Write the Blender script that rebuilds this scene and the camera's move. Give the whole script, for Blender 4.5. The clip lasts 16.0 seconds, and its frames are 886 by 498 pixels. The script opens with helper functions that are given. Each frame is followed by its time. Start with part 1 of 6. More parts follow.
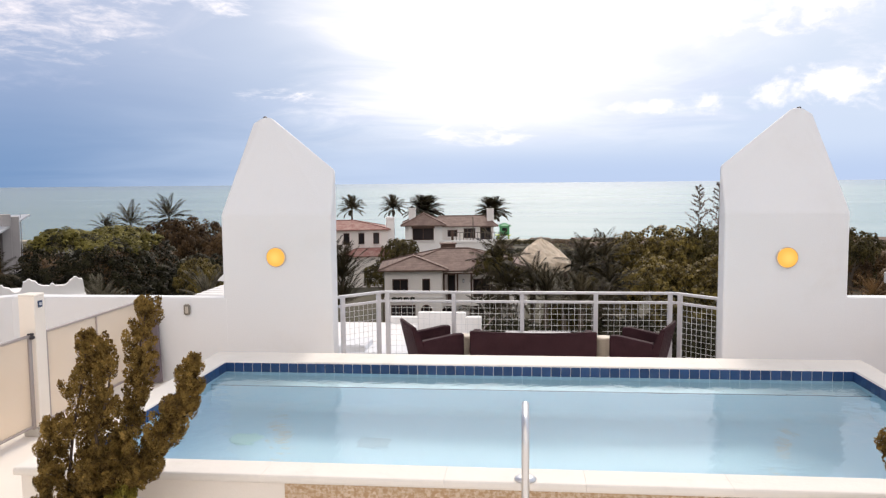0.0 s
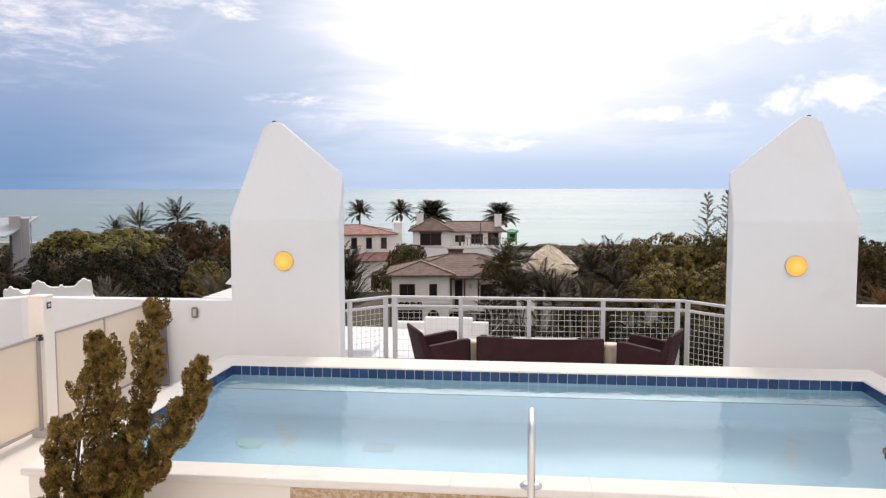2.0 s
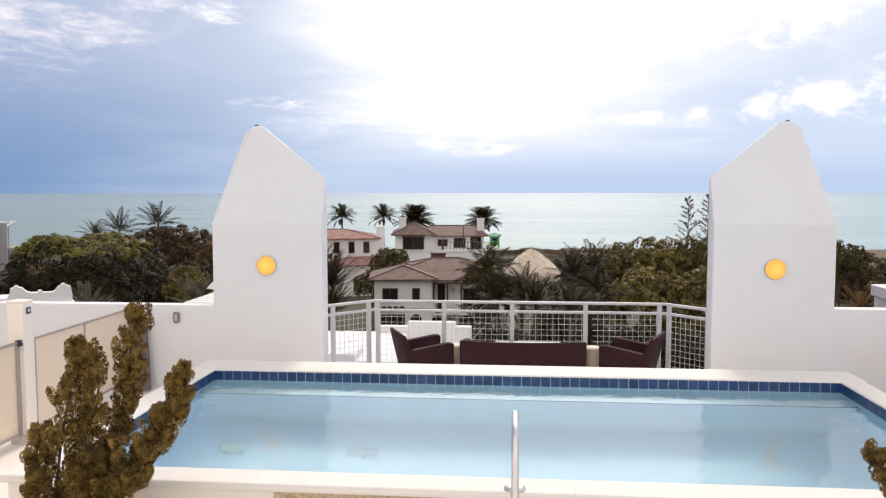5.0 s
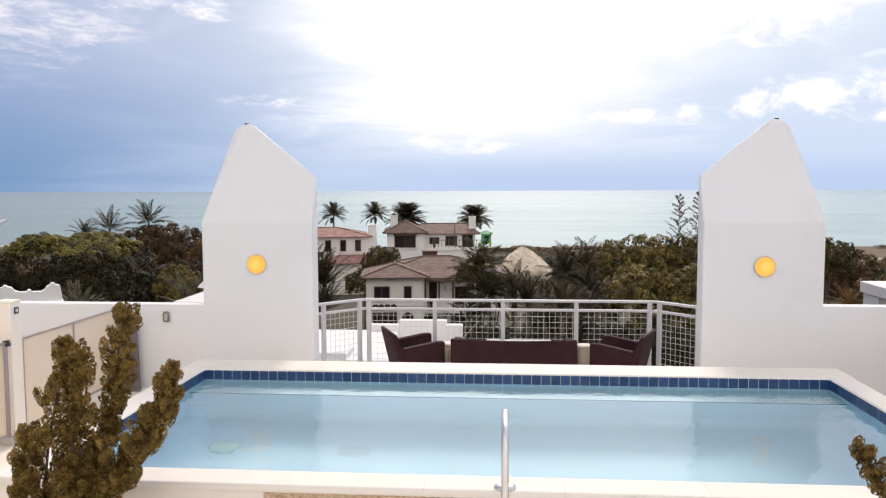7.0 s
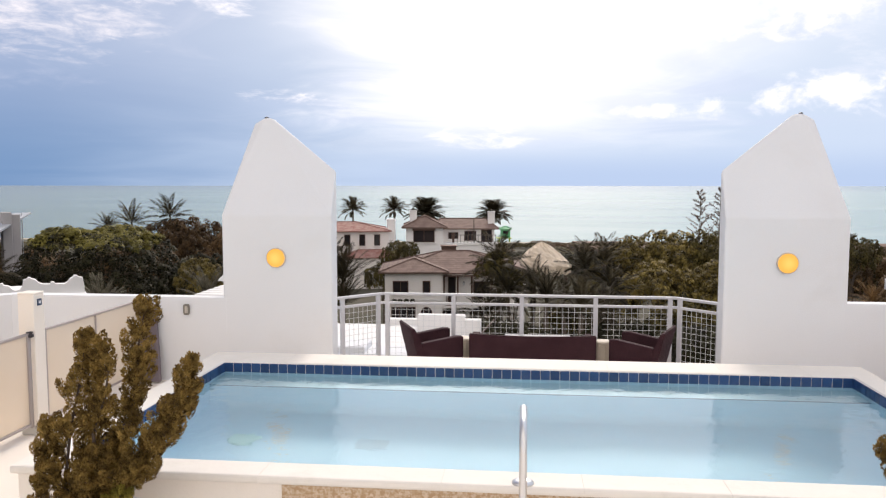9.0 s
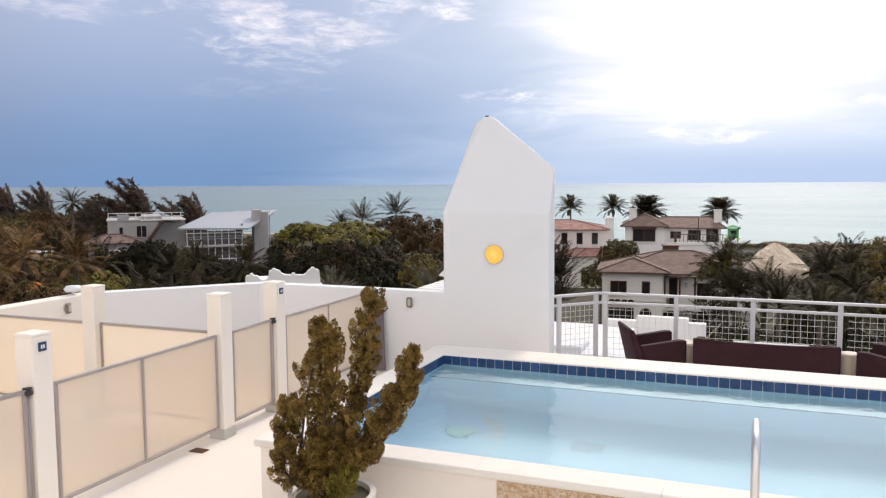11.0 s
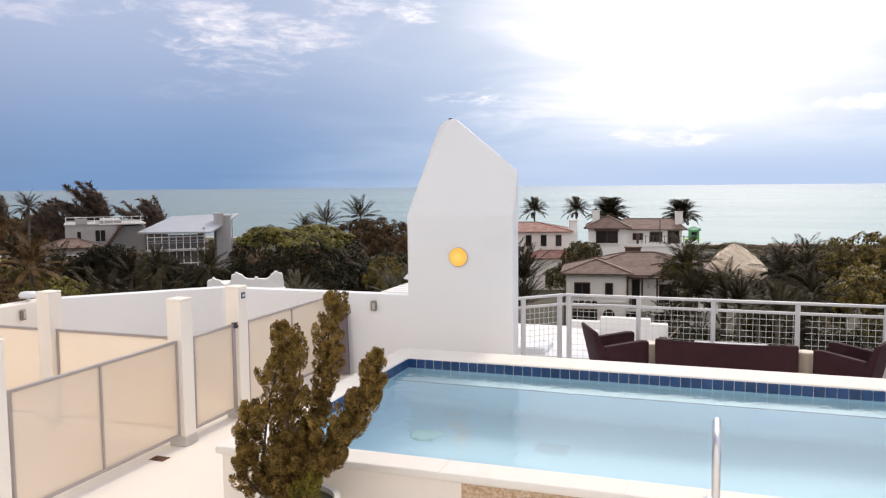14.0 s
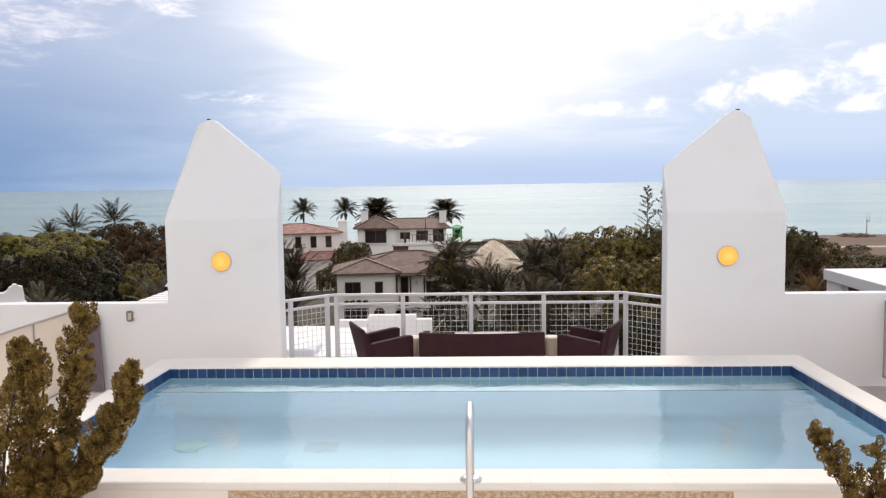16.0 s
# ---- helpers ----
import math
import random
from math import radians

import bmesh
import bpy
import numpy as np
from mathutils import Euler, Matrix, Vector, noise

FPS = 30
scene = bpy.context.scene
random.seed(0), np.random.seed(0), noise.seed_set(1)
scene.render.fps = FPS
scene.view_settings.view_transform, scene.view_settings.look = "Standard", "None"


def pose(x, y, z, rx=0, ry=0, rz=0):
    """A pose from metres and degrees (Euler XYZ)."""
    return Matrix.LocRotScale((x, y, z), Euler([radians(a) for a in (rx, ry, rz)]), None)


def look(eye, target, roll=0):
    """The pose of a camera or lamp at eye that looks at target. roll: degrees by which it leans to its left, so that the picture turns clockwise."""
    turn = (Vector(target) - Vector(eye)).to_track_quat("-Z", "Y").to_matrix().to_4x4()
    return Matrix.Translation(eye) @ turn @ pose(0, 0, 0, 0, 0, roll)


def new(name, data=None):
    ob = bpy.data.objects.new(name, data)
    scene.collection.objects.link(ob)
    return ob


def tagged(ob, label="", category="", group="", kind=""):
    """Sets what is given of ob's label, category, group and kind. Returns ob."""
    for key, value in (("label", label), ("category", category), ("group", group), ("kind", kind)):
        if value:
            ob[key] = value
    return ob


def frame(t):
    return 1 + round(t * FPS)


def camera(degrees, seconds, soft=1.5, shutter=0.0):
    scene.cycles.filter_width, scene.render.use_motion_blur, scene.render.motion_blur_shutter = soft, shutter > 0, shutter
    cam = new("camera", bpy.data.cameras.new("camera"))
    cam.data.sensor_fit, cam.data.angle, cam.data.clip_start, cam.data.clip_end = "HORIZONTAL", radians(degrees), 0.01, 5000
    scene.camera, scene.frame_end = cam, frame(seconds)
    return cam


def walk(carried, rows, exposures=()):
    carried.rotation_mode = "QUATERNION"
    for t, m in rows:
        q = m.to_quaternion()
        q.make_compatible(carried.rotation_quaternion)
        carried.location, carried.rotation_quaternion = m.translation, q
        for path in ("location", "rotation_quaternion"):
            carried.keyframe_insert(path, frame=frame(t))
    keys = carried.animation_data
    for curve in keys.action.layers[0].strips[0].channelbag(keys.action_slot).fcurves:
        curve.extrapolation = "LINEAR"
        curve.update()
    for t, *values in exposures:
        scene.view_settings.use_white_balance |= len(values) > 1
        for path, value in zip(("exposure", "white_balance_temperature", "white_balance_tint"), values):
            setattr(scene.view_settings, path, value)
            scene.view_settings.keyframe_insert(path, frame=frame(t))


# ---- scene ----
cam = camera(58.9, 16.0, soft=1.24)
# seconds, place in metres, then turn to the left, tilt and lean in degrees
ROWS = [
    (0.0, -0.069, -0.002, 2.618, 5.93, -4.94, -0.54),
    (0.5, -0.074, -0.001, 2.620, 6.91, -5.21, 0.11),
    (1.0, -0.068, -0.009, 2.625, 6.88, -4.44, -0.60),
    (1.5, -0.076, -0.009, 2.615, 6.69, -4.70, -0.44),
    (2.0, -0.070, -0.007, 2.618, 6.47, -4.55, -0.07),
    (2.5, -0.073, -0.010, 2.625, 6.30, -4.44, -0.60),
    (3.0, -0.061, -0.012, 2.622, 6.29, -4.02, -0.38),
    (3.5, -0.066, -0.019, 2.617, 6.30, -3.95, -0.14),
    (4.0, -0.070, -0.026, 2.626, 6.61, -3.84, -0.24),
    (4.5, -0.075, -0.025, 2.617, 5.73, -4.12, -0.00),
    (7.0, -0.061, -0.014, 2.623, 4.60, -4.40, -0.17),
    (7.5, -0.055, -0.010, 2.621, 4.55, -4.53, -0.33),
    (8.0, -0.065, -0.013, 2.619, 5.49, -4.80, -0.16),
    (8.2, -0.065, -0.012, 2.619, 5.80, -4.80, -0.10),
    (9.2, -0.062, 0.010, 2.616, 6.00, -4.75, 0.05),
    (9.9, -0.061, 0.028, 2.613, 6.05, -4.64, 0.20),
    (10.3, -0.062, 0.045, 2.609, 7.35, -4.55, 0.35),
    (10.5, -0.061, 0.055, 2.607, 12.09, -4.49, 0.52),
    (11.0, -0.094, 0.086, 2.603, 21.77, -4.86, -0.40),
    (11.5, -0.112, 0.101, 2.605, 26.55, -4.79, -0.88),
    (12.0, -0.125, 0.121, 2.607, 30.22, -5.14, -0.93),
    (12.5, -0.132, 0.127, 2.590, 32.35, -4.55, -0.69),
    (13.0, -0.119, 0.116, 2.602, 29.44, -4.27, -0.54),
    (13.5, -0.106, 0.121, 2.598, 24.65, -4.71, -0.96),
    (14.0, -0.090, 0.105, 2.602, 19.20, -4.68, -0.52),
    (14.5, -0.057, 0.094, 2.602, 12.88, -4.32, -0.38),
    (15.0, -0.029, 0.057, 2.606, 7.38, -4.28, -0.32),
    (15.5, -0.013, 0.030, 2.606, 4.09, -4.66, -0.59),
    (16.0, 0.000, -0.000, 2.612, 2.52, -4.81, -0.88),
]
walk(cam, [(t, Matrix.Translation((x, y, z)) @ pose(0, 0, 0, 0, 0, yaw) @ pose(0, 0, 0, 90 + pitch) @ pose(0, 0, 0, 0, 0, roll))
           for t, x, y, z, yaw, pitch, roll in ROWS], exposures=((0.0, 0.36, 7150, 16), (8.5, 0.36, 7150, 16), (12.0, 0.34, 7020, 15.5), (13.0, 0.34, 7020, 15.5), (15.0, 0.36, 7100, 15.5), (16.0, 0.36, 7100, 15.5)))

# ---------------------------------------------------------------- light
SUN_AZ, SUN_EL = radians(3.0), radians(38.0)      # azimuth from +y towards +x
sun_dir = Vector((math.sin(SUN_AZ) * math.cos(SUN_EL), math.cos(SUN_AZ) * math.cos(SUN_EL), math.sin(SUN_EL)))
sun = new("sun", bpy.data.lights.new("sun", "SUN"))
sun.data.energy, sun.data.angle, sun.data.color = 1.7, radians(14), (1.0, 0.96, 0.9)
sun.matrix_world = look((0, 0, 40), Vector((0, 0, 40)) - sun_dir)

SKY_STRENGTH = 1.0
world = bpy.data.worlds.new("sky")
scene.world = world
world.use_nodes = True


class Nodes:
    """Small helper to wire node trees."""

    def __init__(self, tree):
        self.t = tree
        tree.nodes.clear()

    def n(self, kind, **kw):
        node = self.t.nodes.new(kind)
        for k, v in kw.items():
            if k == "op":
                node.operation = v
            elif k == "data":
                node.data_type = v
            elif k == "blend":
                node.blend_type = v
        return node

    def put(self, sock, v):
        if isinstance(v, bpy.types.NodeSocket):
            self.t.links.new(v, sock)
        elif v is not None:
            sock.default_value = v

    def math(self, op, a, b=None, c=None, clamp=False):
        m = self.n("ShaderNodeMath", op=op)
        m.use_clamp = clamp
        for i, v in enumerate((a, b, c)):
            self.put(m.inputs[i], v)
        return m.outputs[0]

    def mix(self, f, a, b, blend="MIX"):
        m = self.n("ShaderNodeMix", data="RGBA", blend=blend)
        m.clamp_factor = True
        self.put(m.inputs[0], f)
        for sock, v in ((m.inputs[6], a), (m.inputs[7], b)):
            self.put(sock, (*v, 1) if isinstance(v, tuple) and len(v) == 3 else v)
        return m.outputs[2]

    def noise(self, vec, scale, detail=4.0, rough=0.55, dist=0.0):
        m = self.n("ShaderNodeTexNoise")
        if vec is not None:
            self.put(m.inputs["Vector"], vec)
        m.inputs["Scale"].default_value, m.inputs["Detail"].default_value = scale, detail
        m.inputs["Roughness"].default_value, m.inputs["Distortion"].default_value = rough, dist
        return m.outputs[0]

    def ramp(self, v, lo, hi, a=0.0, b=1.0):
        m = self.n("ShaderNodeMapRange")
        m.interpolation_type = "SMOOTHSTEP"
        self.put(m.inputs[0], v)
        for i, x in enumerate((lo, hi, a, b)):
            m.inputs[i + 1].default_value = x
        return m.outputs[0]

    def combine(self, x, y, z):
        m = self.n("ShaderNodeCombineXYZ")
        for i, v in enumerate((x, y, z)):
            self.put(m.inputs[i], v)
        return m.outputs[0]


def build_sky():
    g = Nodes(world.node_tree)
    out, bg = g.n("ShaderNodeOutputWorld"), g.n("ShaderNodeBackground")
    co = g.n("ShaderNodeTexCoord").outputs["Generated"]
    sep = g.n("ShaderNodeSeparateXYZ")
    g.put(sep.inputs[0], co)
    x, y, z = sep.outputs
    zc = g.math("MAXIMUM", z, 0.0)
    az = g.math("ARCTAN2", x, y)
    sky = g.n("ShaderNodeTexSky")
    sky.sky_type, sky.sun_disc, sky.sun_elevation, sky.sun_rotation = "NISHITA", False, SUN_EL, SUN_AZ
    clear = g.mix(1.0, sky.outputs[0], (0.085, 0.09, 0.1), "MULTIPLY")
    # clouds lie on a flat layer overhead, so they crowd towards the horizon
    k = g.math("DIVIDE", 1.0, g.math("ADD", zc, 0.09))
    flat = g.combine(g.math("MULTIPLY", x, k), g.math("MULTIPLY", y, k), 0.0)
    soft_n = g.noise(flat, 0.34, 4, 0.5, 0.5)
    fine_n = g.noise(flat, 1.1, 7, 0.6, 0.7)
    # how near to the veiled sun
    dot = g.n("ShaderNodeVectorMath", op="DOT_PRODUCT")
    g.put(dot.inputs[0], co)
    dot.inputs[1].default_value = sun_dir
    near_sun = g.ramp(g.math("ADD", dot.outputs["Value"], g.math("MULTIPLY", g.math("SUBTRACT", soft_n, 0.5), 0.20)), 0.82, 0.985)
    # heavy rain cloud over the sea to the left, greyer still at its far end
    wob = g.math("MULTIPLY", g.math("SUBTRACT", soft_n, 0.5), 0.35)
    storm_az = g.ramp(g.math("ADD", az, wob), -0.66, -0.04, 1.0, 0.0)
    grey_end = g.ramp(g.math("ADD", az, g.math("MULTIPLY", wob, 0.6)), -1.20, -0.76, 1.0, 0.0)
    low = g.ramp(zc, 0.0, 0.23, 1.0, 0.0)
    storm = g.mix(grey_end, g.mix(low, (0.335, 0.43, 0.62), (0.14, 0.262, 0.475)), g.mix(low, (0.245, 0.25, 0.305), (0.16, 0.168, 0.25)))
    veil = g.mix(low, (0.545, 0.66, 0.81), (0.46, 0.595, 0.79))
    body = g.mix(storm_az, veil, storm)
    body = g.mix(near_sun, body, (1.35, 1.35, 1.35))
    # brighter, thinner cloud below the sun, down to the sea
    thin = g.math("ABSOLUTE", g.math("ADD", g.math("ADD", az, 0.03), g.math("MULTIPLY", g.math("SUBTRACT", fine_n, 0.5), 0.35)))
    body = g.mix(g.math("MULTIPLY", g.math("MULTIPLY", g.ramp(thin, 0.04, 0.30, 1.0, 0.0), g.ramp(zc, 0.02, 0.10)), 0.72), body, (0.93, 0.98, 1.04))
    bank = g.math("MULTIPLY", g.ramp(zc, 0.006, 0.05, 1.0, 0.0), g.ramp(az, -0.35, 0.0, 0.0, 1.0))
    body = g.mix(g.math("MULTIPLY", bank, 0.8), body, (0.36, 0.50, 0.74))
    # soft mottling in the bright cloud sheet
    mottle = g.math("MULTIPLY", g.ramp(g.noise(flat, 0.8, 5, 0.55, 0.4), 0.54, 0.36), g.ramp(zc, 0.02, 0.09))
    body = g.mix(g.math("MULTIPLY", g.math("MULTIPLY", mottle, g.ramp(az, -0.5, -0.1, 0.06, 1.0)), 0.30), body, (0.50, 0.60, 0.82))
    # single ragged clouds: azimuth, height, half width, half height (degrees), weight
    ragged = g.noise(g.combine(g.math("MULTIPLY", az, 9.0), g.math("MULTIPLY", z, 26.0), 1.7), 1.0, 9, 0.62, 0.5)
    wisps = g.noise(g.combine(g.math("MULTIPLY", az, 26.0), g.math("MULTIPLY", z, 90.0), 4.2), 1.0, 6, 0.6, 0.6)
    rag = g.math("ADD", g.math("MULTIPLY", g.math("SUBTRACT", ragged, 0.5), 5.0), g.math("MULTIPLY", g.math("SUBTRACT", wisps, 0.5), 3.0))

    heap = g.noise(g.combine(g.math("MULTIPLY", az, 20.0), g.math("MULTIPLY", z, 30.0), 7.3), 1.0, 8, 0.58, 0.25)
    puffy = g.math("MULTIPLY", g.math("SUBTRACT", heap, 0.5), 5.0)

    def cloud(body, a, e, ha, he, weight, colour):
        dx = g.math("DIVIDE", g.math("SUBTRACT", az, radians(a)), radians(ha * 1.25))
        dz = g.math("DIVIDE", g.math("SUBTRACT", z, math.sin(radians(e))), radians(he * 1.35))
        r2 = g.math("ADD", g.math("MULTIPLY", dx, dx), g.math("MULTIPLY", dz, dz))
        m = g.ramp(g.math("ADD", g.math("SUBTRACT", 0.62, r2), puffy if a > 0 else rag), -0.2, 1.5 if a > 0 else 1.9)
        m = g.math("MULTIPLY", m, g.ramp(r2, 2.2, 0.5))
        return g.mix(g.math("MULTIPLY", m, weight), body, colour)

    LIT, PALE, MAUVE = (1.12, 1.12, 1.15), (0.74, 0.76, 0.86), (0.62, 0.66, 0.82)
    for a, e, ha, he, wt, col in ((-46.5, 11.9, 7.5, 0.95, 0.60, PALE), (-53.0, 13.5, 7.0, 1.6, 0.35, PALE), (-55.0, 10.3, 3.2, 0.4, 0.25, PALE), (-31.6, 10.3, 6.2, 1.6, 0.80, (0.92, 0.92, 0.97)),
                                  (-36.0, 12.2, 2.6, 0.7, 0.5, PALE), (-26.0, 13.0, 3.2, 1.0, 0.8, (1.0, 1.0, 1.05)), (-35.0, 6.8, 5.0, 0.8, 0.22, (0.62, 0.68, 0.84)), (-21.2, 12.3, 2.0, 0.9, 0.8, LIT),
                                  (-17.4, 6.0, 3.0, 0.45, 0.85, LIT), (-7.6, 7.1, 1.9, 0.6, 0.7, LIT), (-11.6, 10.4, 3.4, 0.75, 0.55, MAUVE), (-3.4, 3.3, 4.2, 0.7, 0.55, LIT),
                                  (16.5, 11.0, 8.5, 1.25, 0.95, LIT), (12.0, 12.5, 5.0, 1.2, 0.9, LIT), (24.5, 13.2, 5.0, 0.9, 0.8, LIT), (19.4, 5.8, 4.4, 1.2, 0.9, LIT), (26.0, 6.4, 3.4, 1.7, 0.95, LIT),
                                  (12.8, 5.2, 1.2, 0.65, 0.85, LIT), (8.2, 5.0, 2.6, 0.45, 0.7, LIT), (24.2, 8.4, 1.1, 0.3, 0.7, LIT), (25.4, 4.4, 2.4, 0.35, 0.5, LIT), (29.5, 9.5, 3.0, 0.8, 0.7, LIT)):
        body = cloud(body, a, e, ha, he, wt, col)
    faint = g.math("MULTIPLY", g.ramp(fine_n, 0.50, 0.75), g.math("MULTIPLY", g.ramp(zc, 0.05, 0.14), g.ramp(az, -0.6, -0.1)))
    body = g.mix(g.math("MULTIPLY", faint, 0.35), body, (1.0, 1.0, 1.06))
    # the rest of the sky: broken bright cloud over blue
    behind = g.ramp(y, -0.35, 0.15, 1.0, 0.0)
    rest = g.mix(g.ramp(soft_n, 0.35, 0.6), clear, (0.96, 0.955, 0.955))
    full = g.mix(behind, body, rest)
    g.put(bg.inputs[0], full)
    bg.inputs[1].default_value = SKY_STRENGTH
    g.t.links.new(bg.outputs[0], out.inputs[0])


build_sky()


# ---------------------------------------------------------------- materials
def material(name, base, rough=0.8, metal=0.0, var=0.12, scale=1.5, fine=40.0, bump=0.15, stain=None, stain_amount=0.0,
             per_object=0.0, spec=0.5, per_island=0.0, swirl=0.3):
    """Plain surface with broad and fine variation, stains and fine relief."""
    m = bpy.data.materials.new(name)
    m.use_nodes = True
    g = Nodes(m.node_tree)
    out, bsdf = g.n("ShaderNodeOutputMaterial"), g.n("ShaderNodeBsdfPrincipled")
    co = g.n("ShaderNodeTexCoord").outputs["Object"]
    geo = g.n("ShaderNodeNewGeometry")
    co = geo.outputs["Position"] if per_object == 0.0 else co
    broad, small = g.noise(co, scale, 5, 0.6), g.noise(co, fine, 3, 0.6)
    f = g.math("ADD", g.math("MULTIPLY", g.math("SUBTRACT", broad, 0.5), 2 * var), g.math("MULTIPLY", g.math("SUBTRACT", small, 0.5), var))
    if per_object:
        f = g.math("ADD", f, g.math("MULTIPLY", g.math("SUBTRACT", g.n("ShaderNodeObjectInfo").outputs["Random"], 0.5), per_object))
    if per_island:
        f = g.math("ADD", f, g.math("MULTIPLY", g.math("SUBTRACT", geo.outputs["Random Per Island"], 0.5), per_island))
    val = g.math("ADD", 1.0, f)
    hsv = g.n("ShaderNodeHueSaturation")
    hsv.inputs["Color"].default_value = (*base, 1)
    g.put(hsv.inputs["Value"], val)
    col = hsv.outputs[0]
    if stain:
        s = g.ramp(g.noise(co, scale * 0.7, 6, 0.65, swirl), 0.52, 0.75)
        col = g.mix(g.math("MULTIPLY", s, stain_amount), col, stain)
    g.put(bsdf.inputs["Base Color"], col)
    g.put(bsdf.inputs["Roughness"], g.math("ADD", rough, g.math("MULTIPLY", g.math("SUBTRACT", broad, 0.5), 0.2), clamp=True))
    bsdf.inputs["Metallic"].default_value = metal
    bsdf.inputs["Specular IOR Level"].default_value = spec
    if bump:
        b = g.n("ShaderNodeBump")
        b.inputs["Strength"].default_value, b.inputs["Distance"].default_value = bump, 0.01
        g.put(b.inputs["Height"], small)
        g.put(bsdf.inputs["Normal"], b.outputs[0])
    g.t.links.new(bsdf.outputs[0], out.inputs[0])
    return m


M = {}
M["stucco"] = material("white_stucco", (0.778, 0.793, 0.815), 0.9, var=0.03, scale=0.9, fine=60, bump=0.25, stain=(0.62, 0.59, 0.54), stain_amount=0.18)
M["stucco_warm"] = material("cream_stucco", (0.87, 0.81, 0.735), 0.9, var=0.03, scale=0.9, fine=60, bump=0.25, stain=(0.62, 0.56, 0.48), stain_amount=0.18)
M["plinth"] = material("grey_plinth", (0.52, 0.50, 0.47), 0.9, var=0.1, scale=6, fine=50)
M["deck"] = material("deck_coating", (0.82, 0.765, 0.70), 0.75, var=0.05, scale=0.8, fine=25, bump=0.12, stain=(0.52, 0.47, 0.42), stain_amount=0.6)
M["coping"] = material("coping_stone", (0.83, 0.785, 0.72), 0.7, var=0.06, scale=3, fine=30, bump=0.2, stain=(0.66, 0.60, 0.52), stain_amount=0.35, per_object=0.05, spec=0.12)
M["drain_plastic"] = material("pale_grey_plastic", (0.37, 0.54, 0.63), 0.7, var=0.06, scale=6, bump=0.03)
# colour of the thin dark line on the bench edge
M["step_tile"] = material("dark_step_edge", (0.10, 0.17, 0.23), 0.6, var=0.1, scale=8, bump=0.03)
M["tile"] = material("blue_glazed_tile", (0.021, 0.062, 0.170), 0.2, var=0.12, scale=8, fine=60, bump=0.03, per_object=0.35)
M["grout"] = material("grout", (0.55, 0.60, 0.68), 0.9, var=0.1)
M["plaster"] = material("pool_plaster", (0.44, 0.64, 0.745), 0.8, var=0.06, scale=1.2, fine=20, bump=0.05, stain=(0.39, 0.59, 0.68), stain_amount=0.4)
M["bench"] = material("white_pool_step", (0.46, 0.66, 0.73), 0.8, var=0.05, scale=2, fine=20, bump=0.05)
M["steel"] = material("polished_steel", (0.72, 0.72, 0.72), 0.3, 1.0, var=0.03, bump=0.02)
M["taupe"] = material("taupe_painted_metal", (0.36, 0.32, 0.31), 0.5, 0.0, var=0.06, bump=0.03)
M["rust"] = material("rusty_iron", (0.16, 0.075, 0.05), 0.8, 0.2, var=0.3, scale=20, fine=90, bump=0.2)
M["black"] = material("black_plastic", (0.03, 0.025, 0.03), 0.45, var=0.1, bump=0.03)
M["rail"] = material("grey_white_paint", (0.60, 0.60, 0.63), 0.45, var=0.05, bump=0.03)
M["wire"] = material("galvanised_wire", (0.66, 0.67, 0.68), 0.4, 0.2, var=0.05, bump=0.0)
M["navy"] = material("navy_enamel", (0.02, 0.05, 0.11), 0.4, var=0.05, bump=0.0)
M["mark"] = material("white_enamel", (0.75, 0.77, 0.8), 0.5, var=0.02, bump=0.0)
M["fixture"] = material("weathered_fixture", (0.20, 0.18, 0.15), 0.6, var=0.15, bump=0.03)
M["lens"] = material("dull_lens", (0.50, 0.46, 0.40), 0.4, var=0.05, bump=0.0)
M["bezel"] = material("weathered_bezel", (0.62, 0.54, 0.45), 0.6, var=0.08, bump=0.03)
M["bronze"] = material("dark_bronze", (0.10, 0.085, 0.07), 0.5, 0.4, var=0.1, bump=0.03)


def part(name, bm, mat, parent=None, label="", smooth=False):
    """Links a bmesh as one mesh object under a thing or a part."""
    me = bpy.data.meshes.new(name)
    bm.to_mesh(me)
    bm.free()
    return link(name, me, mat, parent, label, smooth)


def link(name, me, mat, parent=None, label="", smooth=False):
    if mat is not None and not me.materials:
        me.materials.append(mat)
    if smooth:
        me.polygons.foreach_set("use_smooth", [True] * len(me.polygons))
    ob = new(name, me)
    if parent is not None:
        ob.parent = parent
    if label:
        tagged(ob, label)
    return ob


def thing(name, label, category, at=(0, 0, 0), rz=0.0, group="", kind=""):
    """An empty at the base of a thing; its parts are given in its own frame."""
    ob = new(name)
    ob.empty_display_size = 0.1
    ob.matrix_basis = pose(*at, 0, 0, rz)
    return tagged(ob, label, category, group, kind)


def box(x0, x1, y0, y1, z0, z1, bevel=0.0, bm=None, seg=1):
    bm = bm or bmesh.new()
    r = bmesh.ops.create_cube(bm, size=1.0)
    for v in r["verts"]:
        v.co = Vector((x0 + (v.co.x + 0.5) * (x1 - x0), y0 + (v.co.y + 0.5) * (y1 - y0), z0 + (v.co.z + 0.5) * (z1 - z0)))
    if bevel:
        es = {e for v in r["verts"] for e in v.link_edges}
        bmesh.ops.bevel(bm, geom=list(es), offset=bevel, segments=seg, profile=0.5, affect="EDGES")
    return bm


